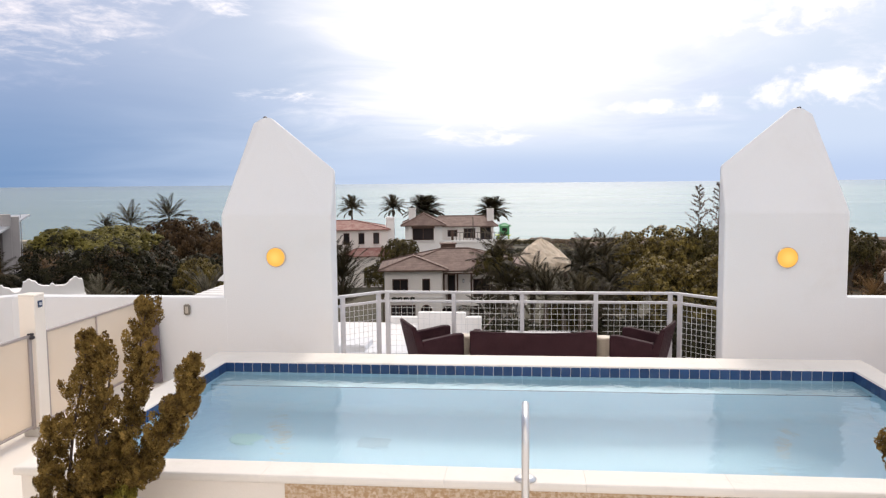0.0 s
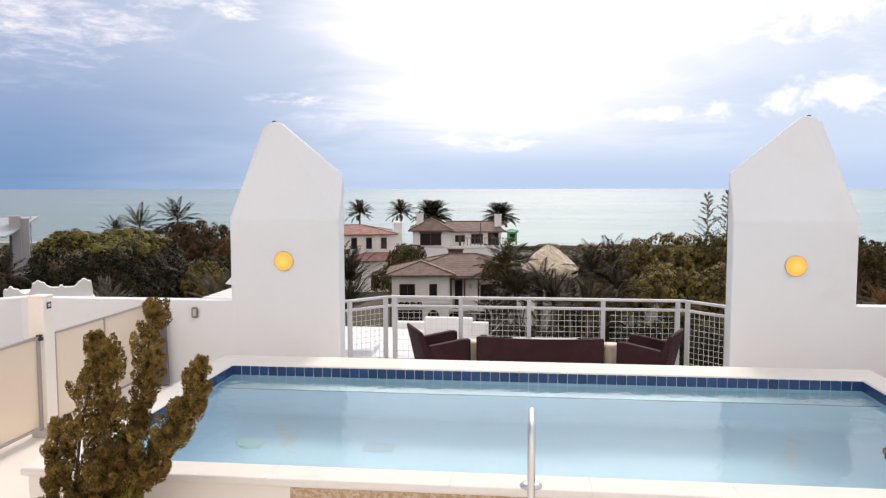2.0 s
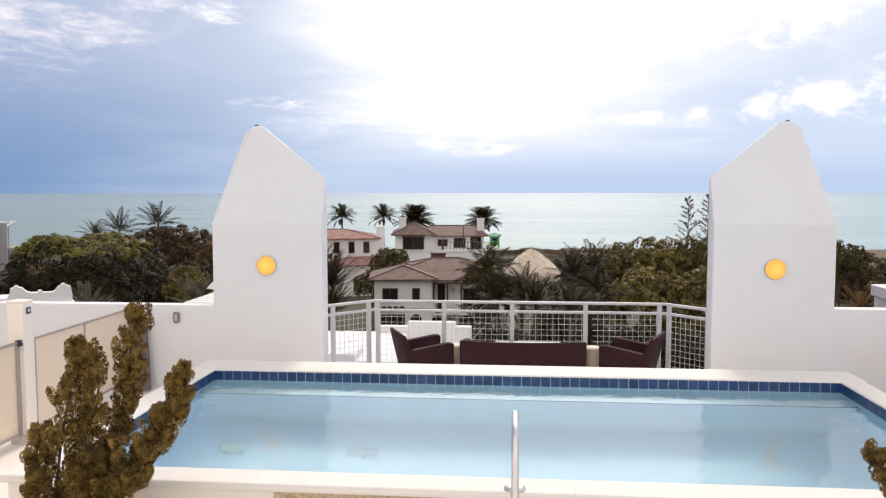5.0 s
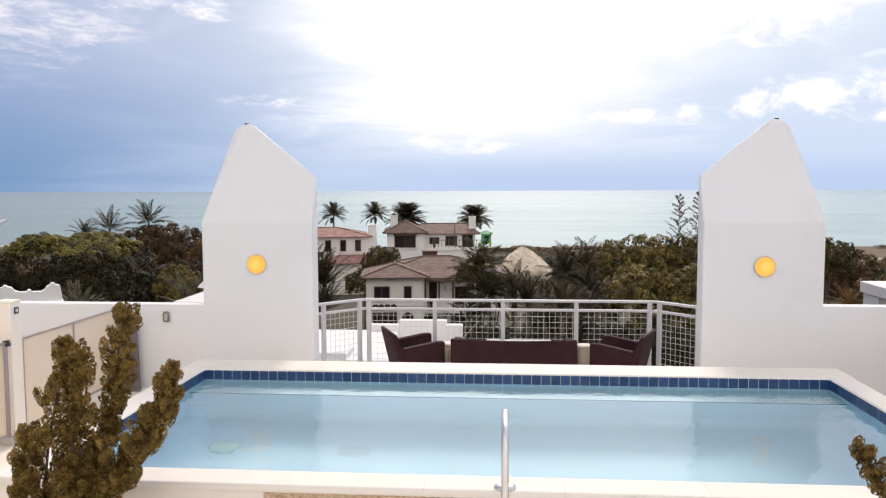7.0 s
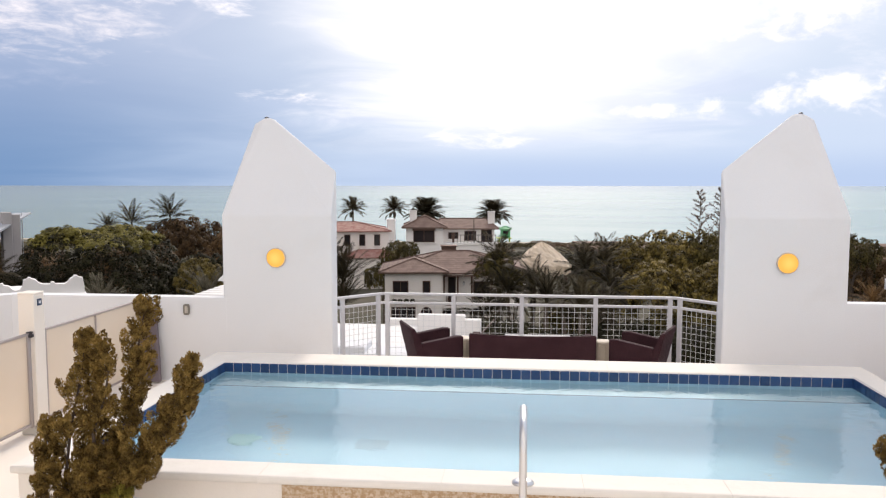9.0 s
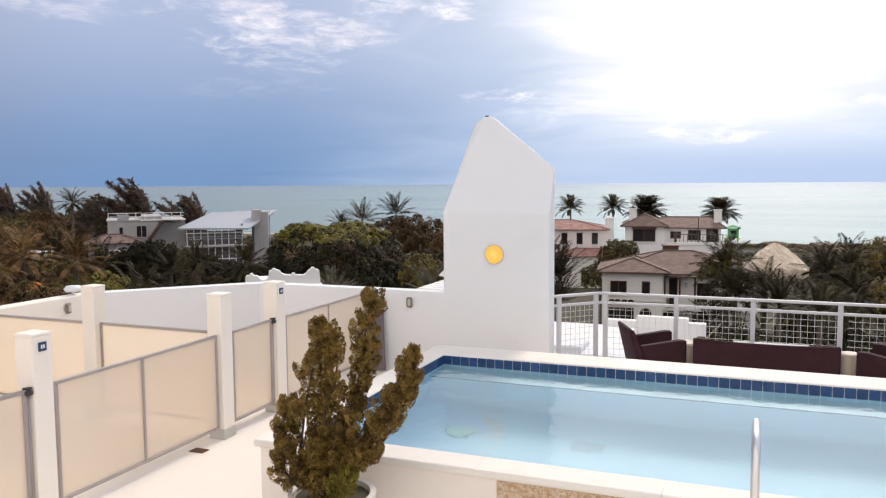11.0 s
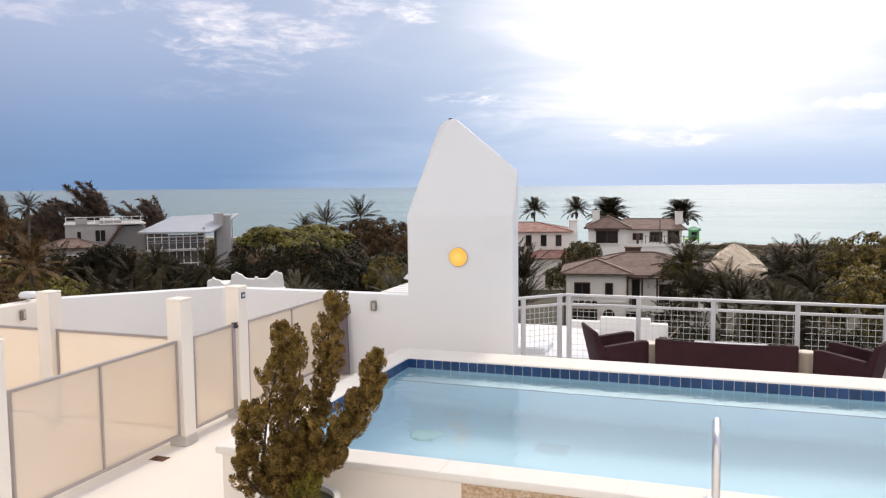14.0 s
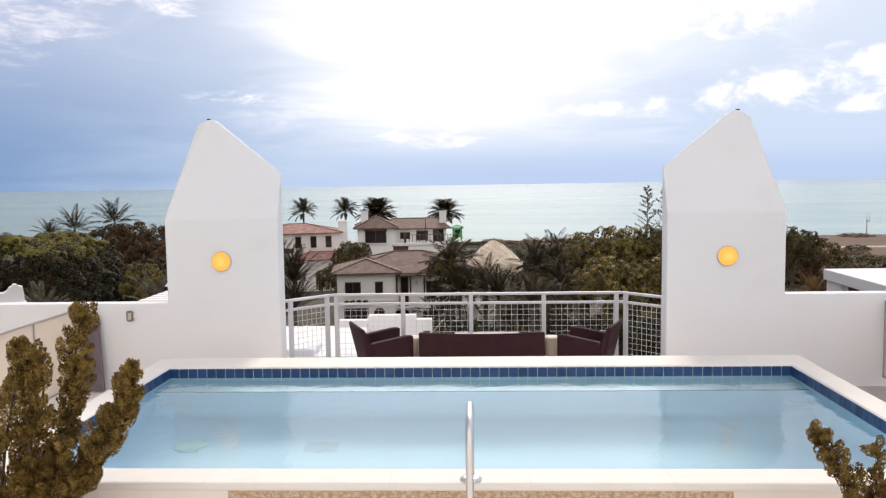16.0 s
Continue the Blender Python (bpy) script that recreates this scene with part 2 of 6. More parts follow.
def prism(points, z0, z1, bevel=0.0):
    """An upright prism over a plan given anticlockwise."""
    bm = bmesh.new()
    lo = [bm.verts.new((x, y, z0)) for x, y in points]
    hi = [bm.verts.new((x, y, z1)) for x, y in points]
    n = len(points)
    bm.faces.new(lo[::-1])
    bm.faces.new(hi)
    for i in range(n):
        bm.faces.new((lo[i], lo[(i + 1) % n], hi[(i + 1) % n], hi[i]))
    if bevel:
        bmesh.ops.bevel(bm, geom=list(bm.edges), offset=bevel, segments=2, profile=0.5, affect="EDGES")
    return bm


def tube(path, r, n=8, bm=None, caps=True):
    """A round bar along a path; r is a number or one radius a point."""
    bm = bm or bmesh.new()
    pts = [Vector(p) for p in path]
    rs = r if isinstance(r, (list, tuple)) else [r] * len(pts)
    rings, u = [], None
    for i, p in enumerate(pts):
        d = (pts[min(i + 1, len(pts) - 1)] - pts[max(i - 1, 0)]).normalized()
        if u is None:
            u = d.cross(Vector((0, 0, 1)) if abs(d.z) < 0.95 else Vector((0, 1, 0)))
        u = (u - d * u.dot(d)).normalized()
        w = d.cross(u)
        rings.append([bm.verts.new(p + rs[i] * (math.cos(a) * u + math.sin(a) * w)) for a in (2 * math.pi * j / n for j in range(n))])
    for a, b in zip(rings, rings[1:]):
        for j in range(n):
            bm.faces.new((a[j], a[(j + 1) % n], b[(j + 1) % n], b[j]))
    if caps:
        bm.faces.new(rings[0][::-1])
        bm.faces.new(rings[-1])
    bmesh.ops.recalc_face_normals(bm, faces=bm.faces)
    return bm


def lathe(profile, n=24, bm=None, at=(0, 0, 0)):
    """A body turned round z from (radius, height) pairs."""
    bm = bm or bmesh.new()
    rings = [[bm.verts.new((at[0] + r * math.cos(2 * math.pi * j / n), at[1] + r * math.sin(2 * math.pi * j / n), at[2] + z)) for j in range(n)] for r, z in profile]
    for a, b in zip(rings, rings[1:]):
        for j in range(n):
            bm.faces.new((a[j], a[(j + 1) % n], b[(j + 1) % n], b[j]))
    bm.faces.new(rings[0][::-1])
    bm.faces.new(rings[-1])
    bmesh.ops.recalc_face_normals(bm, faces=bm.faces)
    return bm


def structure(name, bm, mat, label, category, smooth=False):
    return tagged(part(name, bm, mat, None, "", smooth), label, category, "", "structure")


# ---------------------------------------------------------------- the roof terrace
# the deck is flat at z = 0; the pool stands 0.6 m out of it
PX0, PX1, PY0, PY1, COPE = -3.44, 3.36, 5.39, 8.46, 0.607
WALL_Y, WALL_X, TOP_L, TOP_R = 9.85, -8.55, 1.12, 1.17
BAY_Y = 10.95

def deck():
    bm = bmesh.new()
    for pts in ([(-8.7, -4.0), (8.7, -4.0), (8.7, 5.2), (-8.7, 5.2)], [(-8.7, 5.2), (PX0 - 0.15, 5.2), (PX0 - 0.15, 8.6), (-8.7, 8.6)],
                [(PX1 + 0.15, 5.2), (8.7, 5.2), (8.7, 8.6), (PX1 + 0.15, 8.6)],
                [(-8.7, 8.6), (8.7, 8.6), (8.7, 10.05), (2.95, 10.05), (2.75, 10.4), (2.2, 11.12), (-2.25, 11.12), (-2.8, 10.4), (-3.0, 10.05), (-6.9, 10.05)]):
        lo, hi = [bm.verts.new((x, y, -0.3)) for x, y in pts], [bm.verts.new((x, y, 0)) for x, y in pts]
        n = len(pts)
        bm.faces.new(hi)
        bm.faces.new(lo[::-1])
        for i in range(n):
            bm.faces.new((lo[i], lo[(i + 1) % n], hi[(i + 1) % n], hi[i]))
    structure("floor", bm, M["deck"], "pale cream coated roof deck", "floor")


deck()
# thin grey sheet laid on the deck in place of the shade there
M["deck_grey"] = material("grey_shade_on_deck", (0.46, 0.42, 0.425), 0.85, var=0.08, scale=0.9, fine=25, bump=0.12, stain=(0.36, 0.33, 0.33), stain_amount=0.5)
structure("floor_right", box(3.66, 8.58, 5.2, 9.83, 0.0, 0.005), M["deck_grey"], "worn grey deck coating beside the pool", "floor")


def flush_wall(x0, x1, y, t, top):
    """A wall whose face runs on flush into the pillar; only its top arrises are rounded."""
    bm = box(x0, x1, y - 0.0005, y + t, 0.0, top)
    es = [e for e in bm.edges if all(abs(v.co.z - top) < 1e-4 for v in e.verts) and abs(e.verts[0].co.x - e.verts[1].co.x) > 0.5]
    bmesh.ops.bevel(bm, geom=es, offset=0.012, segments=2, affect="EDGES")
    return bm


def terrace_walls():
    t = 0.22
    wy = WALL_Y
    structure("wall_north_left", flush_wall(-6.97, -3.955, wy, t, TOP_L),
              M["stucco"], "low white stucco parapet wall beside the pillar", "wall")
    structure("wall_north_right", flush_wall(3.785, 8.7, wy, t, TOP_R), M["stucco"], "low white stucco parapet wall beside the pillar", "wall")
    structure("wall_corner", prism([(-8.62, 8.42), (-8.47, 8.27), (-6.955, 9.85), (-6.955, 10.16)], 0.0, TOP_L, 0.01), M["stucco"],
              "low white stucco parapet across the terrace corner", "wall")
    structure("wall_west", box(WALL_X - t, WALL_X, -4.0, 8.30, 0.0, TOP_L, 0.012), M["stucco_warm"], "low cream stucco parapet wall of the terrace", "wall")
    structure("wall_east", box(8.6, 8.8, -4.0, 9.84, 0.0, TOP_R, 0.012), M["stucco"], "low white stucco parapet wall", "wall")
    structure("wall_south", box(-8.7, 8.7, -4.2, -4.0, 0.0, 3.2, 0.012), M["stucco"], "plain white stucco building wall", "wall")


terrace_walls()


def pillar(mirror):
    """White tower with a lopsided hipped top; the outer slope starts low, the inner one high."""
    x0, y0, z1, ya, za = -3.993, 9.851, 2.206, 10.5, 3.511
    plan = [(x0, y0), (-2.53, y0), (-2.54, 10.16), (-2.86, 11.1), (x0, 11.1)]
    verts = [(x, y, 0) for x, y in plan]
    verts += [(x, y, z) for (x, y), z in zip(plan, (z1, z1, 2.78, 2.45, z1))]
    verts += [(-3.75, ya, za - 0.085), (-3.61, ya, za), (-3.505, ya, za - 0.012), (-3.505, ya + 0.14, za - 0.012), (-3.75, ya + 0.14, za - 0.085)]
    if mirror:
        verts = [(-0.172 - x, y, z) for x, y, z in verts]
    bm = bmesh.new()
    vs = [bm.verts.new(v) for v in verts]
    for f in ((0, 1, 6, 5), (1, 2, 7, 6), (2, 3, 8, 7), (3, 4, 9, 8), (4, 0, 5, 9), (4, 3, 2, 1, 0), (5, 6, 7, 12, 11, 10), (7, 8, 13, 12), (8, 9, 14, 13), (9, 5, 10, 14), (10, 11, 12, 13, 14)):
        bm.faces.new([vs[i] for i in f])
    bmesh.ops.triangulate(bm, faces=[f for f in bm.faces if len(f.verts) > 4])
    bmesh.ops.recalc_face_normals(bm, faces=bm.faces)
    es = [e for e in bm.edges if len(e.link_faces) == 2 and e.calc_face_angle(0) > 0.25]
    bmesh.ops.bevel(bm, geom=es, offset=0.022, segments=2, profile=0.5, affect="EDGES")
    ob = structure("pillar", bm, M["stucco"], "tall white stucco roof pillar with a sloping hipped top", "pillar")
    cx = -3.60 if not mirror else -0.172 + 3.60
    part("cap_vent", lathe([(0.025, 0), (0.028, 0.01), (0.028, 0.018), (0.010, 0.024)], 10, at=(cx, ya + 0.06, za - 0.01)), M["black"], ob, "small dark vent cap")
    return ob


pillar(False)
pillar(True)

# round wall lamps, lit warm
glow = bpy.data.materials.new("lamp_glow")
glow.use_nodes = True
g = Nodes(glow.node_tree)
o_, e_ = g.n("ShaderNodeOutputMaterial"), g.n("ShaderNodeEmission")
co_ = g.n("ShaderNodeTexCoord").outputs["Object"]
ln = g.n("ShaderNodeVectorMath", op="LENGTH")
g.put(ln.inputs[0], co_)
g.put(e_.inputs[0], g.mix(g.ramp(ln.outputs["Value"], 0.02, 0.125), (1.0, 0.72, 0.22), (0.90, 0.46, 0.10)))
e_.inputs[1].default_value = 0.98
g.t.links.new(e_.outputs[0], o_.inputs[0])


def round_lamp(x):
    th = thing("wall_lamp", "round wall lamp with a lit amber glass disc", "lamp", (x, WALL_Y - 0.001, 1.657), group="round pillar lamps")
    ring = bmesh.new()
    lathe([(0.129, 0.0), (0.130, 0.02), (0.125, 0.034), (0.12, 0.034), (0.12, 0.0)], 32, ring)
    bmesh.ops.rotate(ring, verts=ring.verts, cent=(0, 0, 0), matrix=Matrix.Rotation(radians(90), 3, "X"))
    part("backplate", ring, M["bezel"], th)
    d = bmesh.new()
    lathe([(0.119, 0.03), (0.115, 0.045), (0.09, 0.062), (0.05, 0.072), (0.01, 0.075)], 32, d)
    bmesh.ops.rotate(d, verts=d.verts, cent=(0, 0, 0), matrix=Matrix.Rotation(radians(90), 3, "X"))
    part("glass_disc", d, glow, th, "glowing amber glass", True)


round_lamp(-3.266)
round_lamp(3.10)


def step_light(at, rz):
    th = thing("wall_light", "small dark rectangular light on the parapet", "light", at, rz, group="parapet lights")
    bm = box(-0.042, 0.042, -0.05, 0, -0.07, 0.07, 0.016)
    part("housing", bm, M["fixture"], th)
    part("lens", box(-0.014, 0.026, -0.056, -0.046, -0.045, 0.045, 0.004), M["lens"], th, "frosted white lens")


step_light((-4.487, WALL_Y - 0.001, 0.963), 0)
step_light((WALL_X + 0.001, 7.80, 0.974), 90)
step_light((WALL_X + 0.001, 5.35, 0.974), 90)


# ---------------------------------------------------------------- the pool
WATER = COPE - 0.114


def pool():
    z0 = -0.42
    wt = 0.225
    bm = bmesh.new()
    cx0, cx1, cy0, cy1 = PX0 - wt, PX1 + wt, PY0 - 0.255, PY1 + 0.46
    for b in ((cx0, cx1, cy0, PY0), (cx0, cx1, PY1, cy1), (cx0, PX0, PY0, PY1), (PX1, cx1, PY0, PY1)):
        box(*b, 0.0, COPE - 0.06, 0, bm)
    ob = structure("pool_wall", bm, M["stucco_warm"], "raised white stucco wall round the pool", "pool wall")
    structure("pool_basin", box(PX0 - 0.1, PX1 + 0.1, PY0 - 0.1, PY1 + 0.1, z0 - 0.1, z0), M["plaster"], "pale blue plastered pool floor", "pool floor")
    lin = bmesh.new()
    for b in ((PX0 - 0.02, PX0 + 0.004, PY0, PY1), (PX1 - 0.004, PX1 + 0.02, PY0, PY1), (PX0, PX1, PY0 - 0.02, PY0 + 0.004), (PX0, PX1, PY1 - 0.004, PY1 + 0.02)):
        box(*b, z0, WATER - 0.021, 0, lin)
    structure("pool_lining", lin, M["plaster"], "pale blue plastered pool sides", "pool wall")
    bench = structure("pool_bench", box(PX0 + 0.004, PX1 - 0.004, PY1 - 0.44, PY1 - 0.004, z0, COPE - 0.28), M["plaster"], "pale underwater bench along the pool wall", "bench")
    # the plaster sweeps round from the bench into the floor
    cove, r, y1, rows = bmesh.new(), 0.20, PY1 - 0.438, []
    for k in range(13):
        a = math.pi / 2 * k / 12
        y, z = y1 - r + r * math.cos(a), z0 + r - r * math.sin(a) + 0.004 * (k == 12)
        rows.append([cove.verts.new((PX0 + 0.005, y, z)), cove.verts.new((PX1 - 0.005, y, z))])
    for a, b in zip(rows, rows[1:]):
        cove.faces.new((a[0], a[1], b[1], b[0]))
    part("cove", cove, M["plaster"], bench, "rounded plaster between bench and floor", True)
    part("bench_top", box(PX0 + 0.005, PX1 - 0.005, PY1 - 0.445, PY1 - 0.005, COPE - 0.279, COPE - 0.255, 0.008), M["bench"], bench, "pale bench top")
    part("step_trim", box(PX0 + 0.006, PX1 - 0.006, PY1 - 0.452, PY1 - 0.4455, COPE - 0.282, COPE - 0.260), M["step_tile"], bench, "grey tile line along the step edge")
    return ob


pool_wall = pool()


def water_material():
    m = bpy.data.materials.new("pool_water")
    m.use_nodes = True
    g = Nodes(m.node_tree)
    out, b = g.n("ShaderNodeOutputMaterial"), g.n("ShaderNodeBsdfPrincipled")
    b.inputs["Base Color"].default_value = (0.86, 0.96, 0.98, 1)
    b.inputs["Roughness"].default_value = 0.02
    b.inputs["IOR"].default_value = 1.33
    b.inputs["Transmission Weight"].default_value = 1.0
    pos = g.n("ShaderNodeNewGeometry").outputs["Position"]
    h = g.math("ADD", g.math("ADD", g.noise(pos, 3.0, 2, 0.5, 0.6), g.math("MULTIPLY", g.noise(pos, 1.0, 2, 0.5, 0.8), 1.6)), g.math("MULTIPLY", g.noise(pos, 9.0, 2, 0.5, 0.4), 0.42))
    bp = g.n("ShaderNodeBump")
    bp.inputs["Strength"].default_value, bp.inputs["Distance"].default_value = 0.46, 0.02
    g.put(bp.inputs["Height"], h)
    g.put(b.inputs["Normal"], bp.outputs[0])
    g.t.links.new(b.outputs[0], out.inputs[0])
    return m


water_bm = bmesh.new()
bmesh.ops.create_grid(water_bm, x_segments=1, y_segments=1, size=0.5)
for v in water_bm.verts:
    v.co = Vector((PX0 + (v.co.x + 0.5) * (PX1 - PX0), PY0 + (v.co.y + 0.5) * (PY1 - PY0), WATER))
water = structure("water", water_bm, water_material(), "clear calm pale blue pool water", "water")
water.visible_shadow = False


def coping():
    """Long bullnosed coping stones, laid end to end."""
    ob = structure("coping_bed", box(PX0 - 0.2, PX1 + 0.2, PY0 - 0.24, PY0 - 0.02, COPE - 0.0605, COPE - 0.055), M["grout"], "pale stone coping round the pool", "coping")

    def stone(x0, x1, y0, y1, along_x):
        bm = box(x0 + 0.0005, x1 - 0.0005, y0 + 0.0005, y1 - 0.0005, COPE - 0.06, COPE + random.uniform(-0.0008, 0.0008))
        k = 0 if along_x else 1
        es = [e for e in bm.edges if abs((e.verts[0].co - e.verts[1].co)[k]) > 0.1]
        bmesh.ops.bevel(bm, geom=es, offset=0.022, segments=3, profile=0.5, affect="EDGES")
        bmesh.ops.bevel(bm, geom=[e for e in bm.edges if abs((e.verts[0].co - e.verts[1].co)[k]) < 1e-4], offset=0.0012, segments=1, affect="EDGES")
        part("coping_stone", bm, M["coping"], ob)

    ox0, ox1, oy0, oy1 = PX0 - 0.265, PX1 + 0.265, PY0 - 0.29, PY1 + 0.50
    for y0, y1, cuts in ((oy0, PY0, (-3.705, -3.05, -1.88, -0.61, 0.34, 1.29, 2.45, 3.625)), (PY1, oy1, (-3.705, -2.75, -1.55, -0.35, 0.85, 2.05, 2.95, 3.625))):
        for a, b in zip(cuts, cuts[1:]):
            stone(a, b, y0, y1, True)
    for x0, x1 in ((ox0, PX0), (PX1, ox1)):
        for a, b in zip((PY0, 6.42, 7.46, PY1), (6.42, 7.46, PY1)):
            stone(x0, x1, a, b, False)
    return ob


coping()


def waterline_tiles():
    z0, z1 = WATER - 0.02, COPE - 0.014
    back = bmesh.new()
    box(PX0 - 0.02, PX1 + 0.02, PY1 + 0.0005, PY1 + 0.02, z0, COPE - 0.062, 0, back)
    box(PX0 - 0.02, PX0 - 0.0005, PY0, PY1, z0, COPE - 0.062, 0, back)
    box(PX1 + 0.0005, PX1 + 0.02, PY0, PY1, z0, COPE - 0.062, 0, back)
    ob = structure("tile_bed", back, M["grout"], "band of dark blue glazed waterline tiles", "tile band")
    pitch = 6.8 / 65
    proto = box(-pitch / 2 + 0.003, pitch / 2 - 0.003, -0.006, 0.003, z0 + 0.002, z1 - 0.003, 0.0015)
    me = bpy.data.meshes.new("tile")
    proto.to_mesh(me)
    proto.free()
    for i in range(65):
        link("tile", me, M["tile"], ob).matrix_basis = pose(PX0 + (i + 0.5) * pitch, PY1, 0)
    n = int((PY1 - PY0) / pitch)
    for i in range(n):
        link("tile", me, M["tile"], ob).matrix_basis = pose(PX0, PY1 - (i + 0.5) * pitch, 0, 0, 0, 90)
        link("tile", me, M["tile"], ob).matrix_basis = pose(PX1, PY1 - (i + 0.5) * pitch, 0, 0, 0, -90)


def mosaic_material():
    m = bpy.data.materials.new("tan_mosaic")
    m.use_nodes = True
    g = Nodes(m.node_tree)
    out, b = g.n("ShaderNodeOutputMaterial"), g.n("ShaderNodeBsdfPrincipled")
    sep = g.n("ShaderNodeSeparateXYZ")
    g.put(sep.inputs[0], g.n("ShaderNodeTexCoord").outputs["Object"])
    v = g.combine(sep.outputs[0], sep.outputs[2], 0.0)
    br = g.n("ShaderNodeTexBrick")
    g.put(br.inputs["Vector"], v)
    br.offset = 0.0
    for k, val in (("Scale", 1.0), ("Mortar Size", 0.0015), ("Brick Width", 0.022), ("Row Height", 0.022)):
        br.inputs[k].default_value = val
    br.inputs["Color1"].default_value, br.inputs["Color2"].default_value = (0.52, 0.37, 0.23, 1), (0.68, 0.55, 0.42, 1)
    br.inputs["Mortar"].default_value = (0.6, 0.5, 0.38, 1)
    g.put(b.inputs["Base Color"], g.mix(g.ramp(g.noise(v, 30, 2), 0.4, 0.65), br.outputs[0], (0.44, 0.28, 0.15)))
    b.inputs["Roughness"].default_value = 0.35
    g.t.links.new(b.outputs[0], out.inputs[0])
    return m


structure("mosaic_panel", box(-1.72, 1.68, PY0 - 0.262, PY0 - 0.25, 0.05, COPE - 0.062), mosaic_material(), "tan glass mosaic panel set in the pool wall", "mosaic")


def hand_rail():
    th = thing("pool_handrail", "polished steel pool handrail fixed in the coping", "handrail", (-0.062, 4.64, 0))
    r, top, far = 0.17, 1.165, 0.53
    arc = [i * math.pi / 16 for i in range(9)]
    path = [(0, 0, 0.0), (0, 0, 0.5)] + [(0, r - r * math.cos(a), top - r + r * math.sin(a)) for a in arc]
    path += [(0, far - r + r * math.sin(a), top - r + r * math.cos(a)) for a in arc] + [(0, far, 0.60)]
    part("bar", tube(path, 0.024, 18), M["steel"], th, smooth=True)
    part("flange", lathe([(0.075, 0.0), (0.075, 0.008), (0.055, 0.022), (0.03, 0.028)], 24, at=(0, 0.53, COPE)), M["steel"], th, "round steel cover flange", True)


hand_rail()


# ---------------------------------------------------------------- privacy screens on the left
def frosted():
    m = bpy.data.materials.new("frosted_beige_panel")
    m.use_nodes = True
    g = Nodes(m.node_tree)
    out = g.n("ShaderNodeOutputMaterial")
    pos = g.n("ShaderNodeNewGeometry").outputs["Position"]
    col = g.mix(g.ramp(g.noise(pos, 0.8, 4, 0.6), 0.3, 0.7), (0.91, 0.845, 0.755), (0.93, 0.88, 0.81))
    d, tr, gl, tp = g.n("ShaderNodeBsdfDiffuse"), g.n("ShaderNodeBsdfTranslucent"), g.n("ShaderNodeBsdfGlossy"), g.n("ShaderNodeBsdfTransparent")
    g.put(d.inputs[0], col)
    g.put(tr.inputs[0], col)
    gl.inputs["Roughness"].default_value = 0.4
    m1, m2, m3 = g.n("ShaderNodeMixShader"), g.n("ShaderNodeMixShader"), g.n("ShaderNodeMixShader")
    L = g.t.links.new
    m1.inputs[0].default_value = 0.5
    L(d.outputs[0], m1.inputs[1]), L(tr.outputs[0], m1.inputs[2])
    m2.inputs[0].default_value = 0.05
    L(m1.outputs[0], m2.inputs[1]), L(gl.outputs[0], m2.inputs[2])
    m3.inputs[0].default_value = 0.42
    tp.inputs[0].default_value = (0.95, 0.87, 0.77, 1)
    L(m2.outputs[0], m3.inputs[1]), L(tp.outputs[0], m3.inputs[2])
    L(m3.outputs[0], out.inputs[0])
    return m


M["frost"] = frosted()
FX = -5.15       # the line of the screens


def screen_post(x, y, plate):
    th = thing("screen_post", "white stucco fence post with grey plinth" + (" and number plate" if plate else ""), "post", (x, y, 0), group="screen posts")
    part("shaft", box(-0.09, 0.09, -0.09, 0.09, 0.10, 1.47, 0.008), M["stucco_warm"], th)
    part("plinth", box(-0.098, 0.098, -0.098, 0.098, 0, 0.102, 0.008), M["plinth"], th, "grey plinth")
    part("cap", box(-0.0905, 0.0905, -0.0905, 0.0905, 1.468, 1.495, 0.006), M["stucco_warm"], th)
    if plate:
        pl = part("number_plate", box(0.09, 0.098, -0.036, 0.036, 1.355, 1.425, 0.002), M["navy"], th, "navy number plate")
        for dy, w in ((-0.010, 0.014), (0.010, 0.014)):
            part("mark", box(0.098, 0.0995, dy - w / 2, dy + w / 2, 1.375, 1.405), M["mark"], pl)


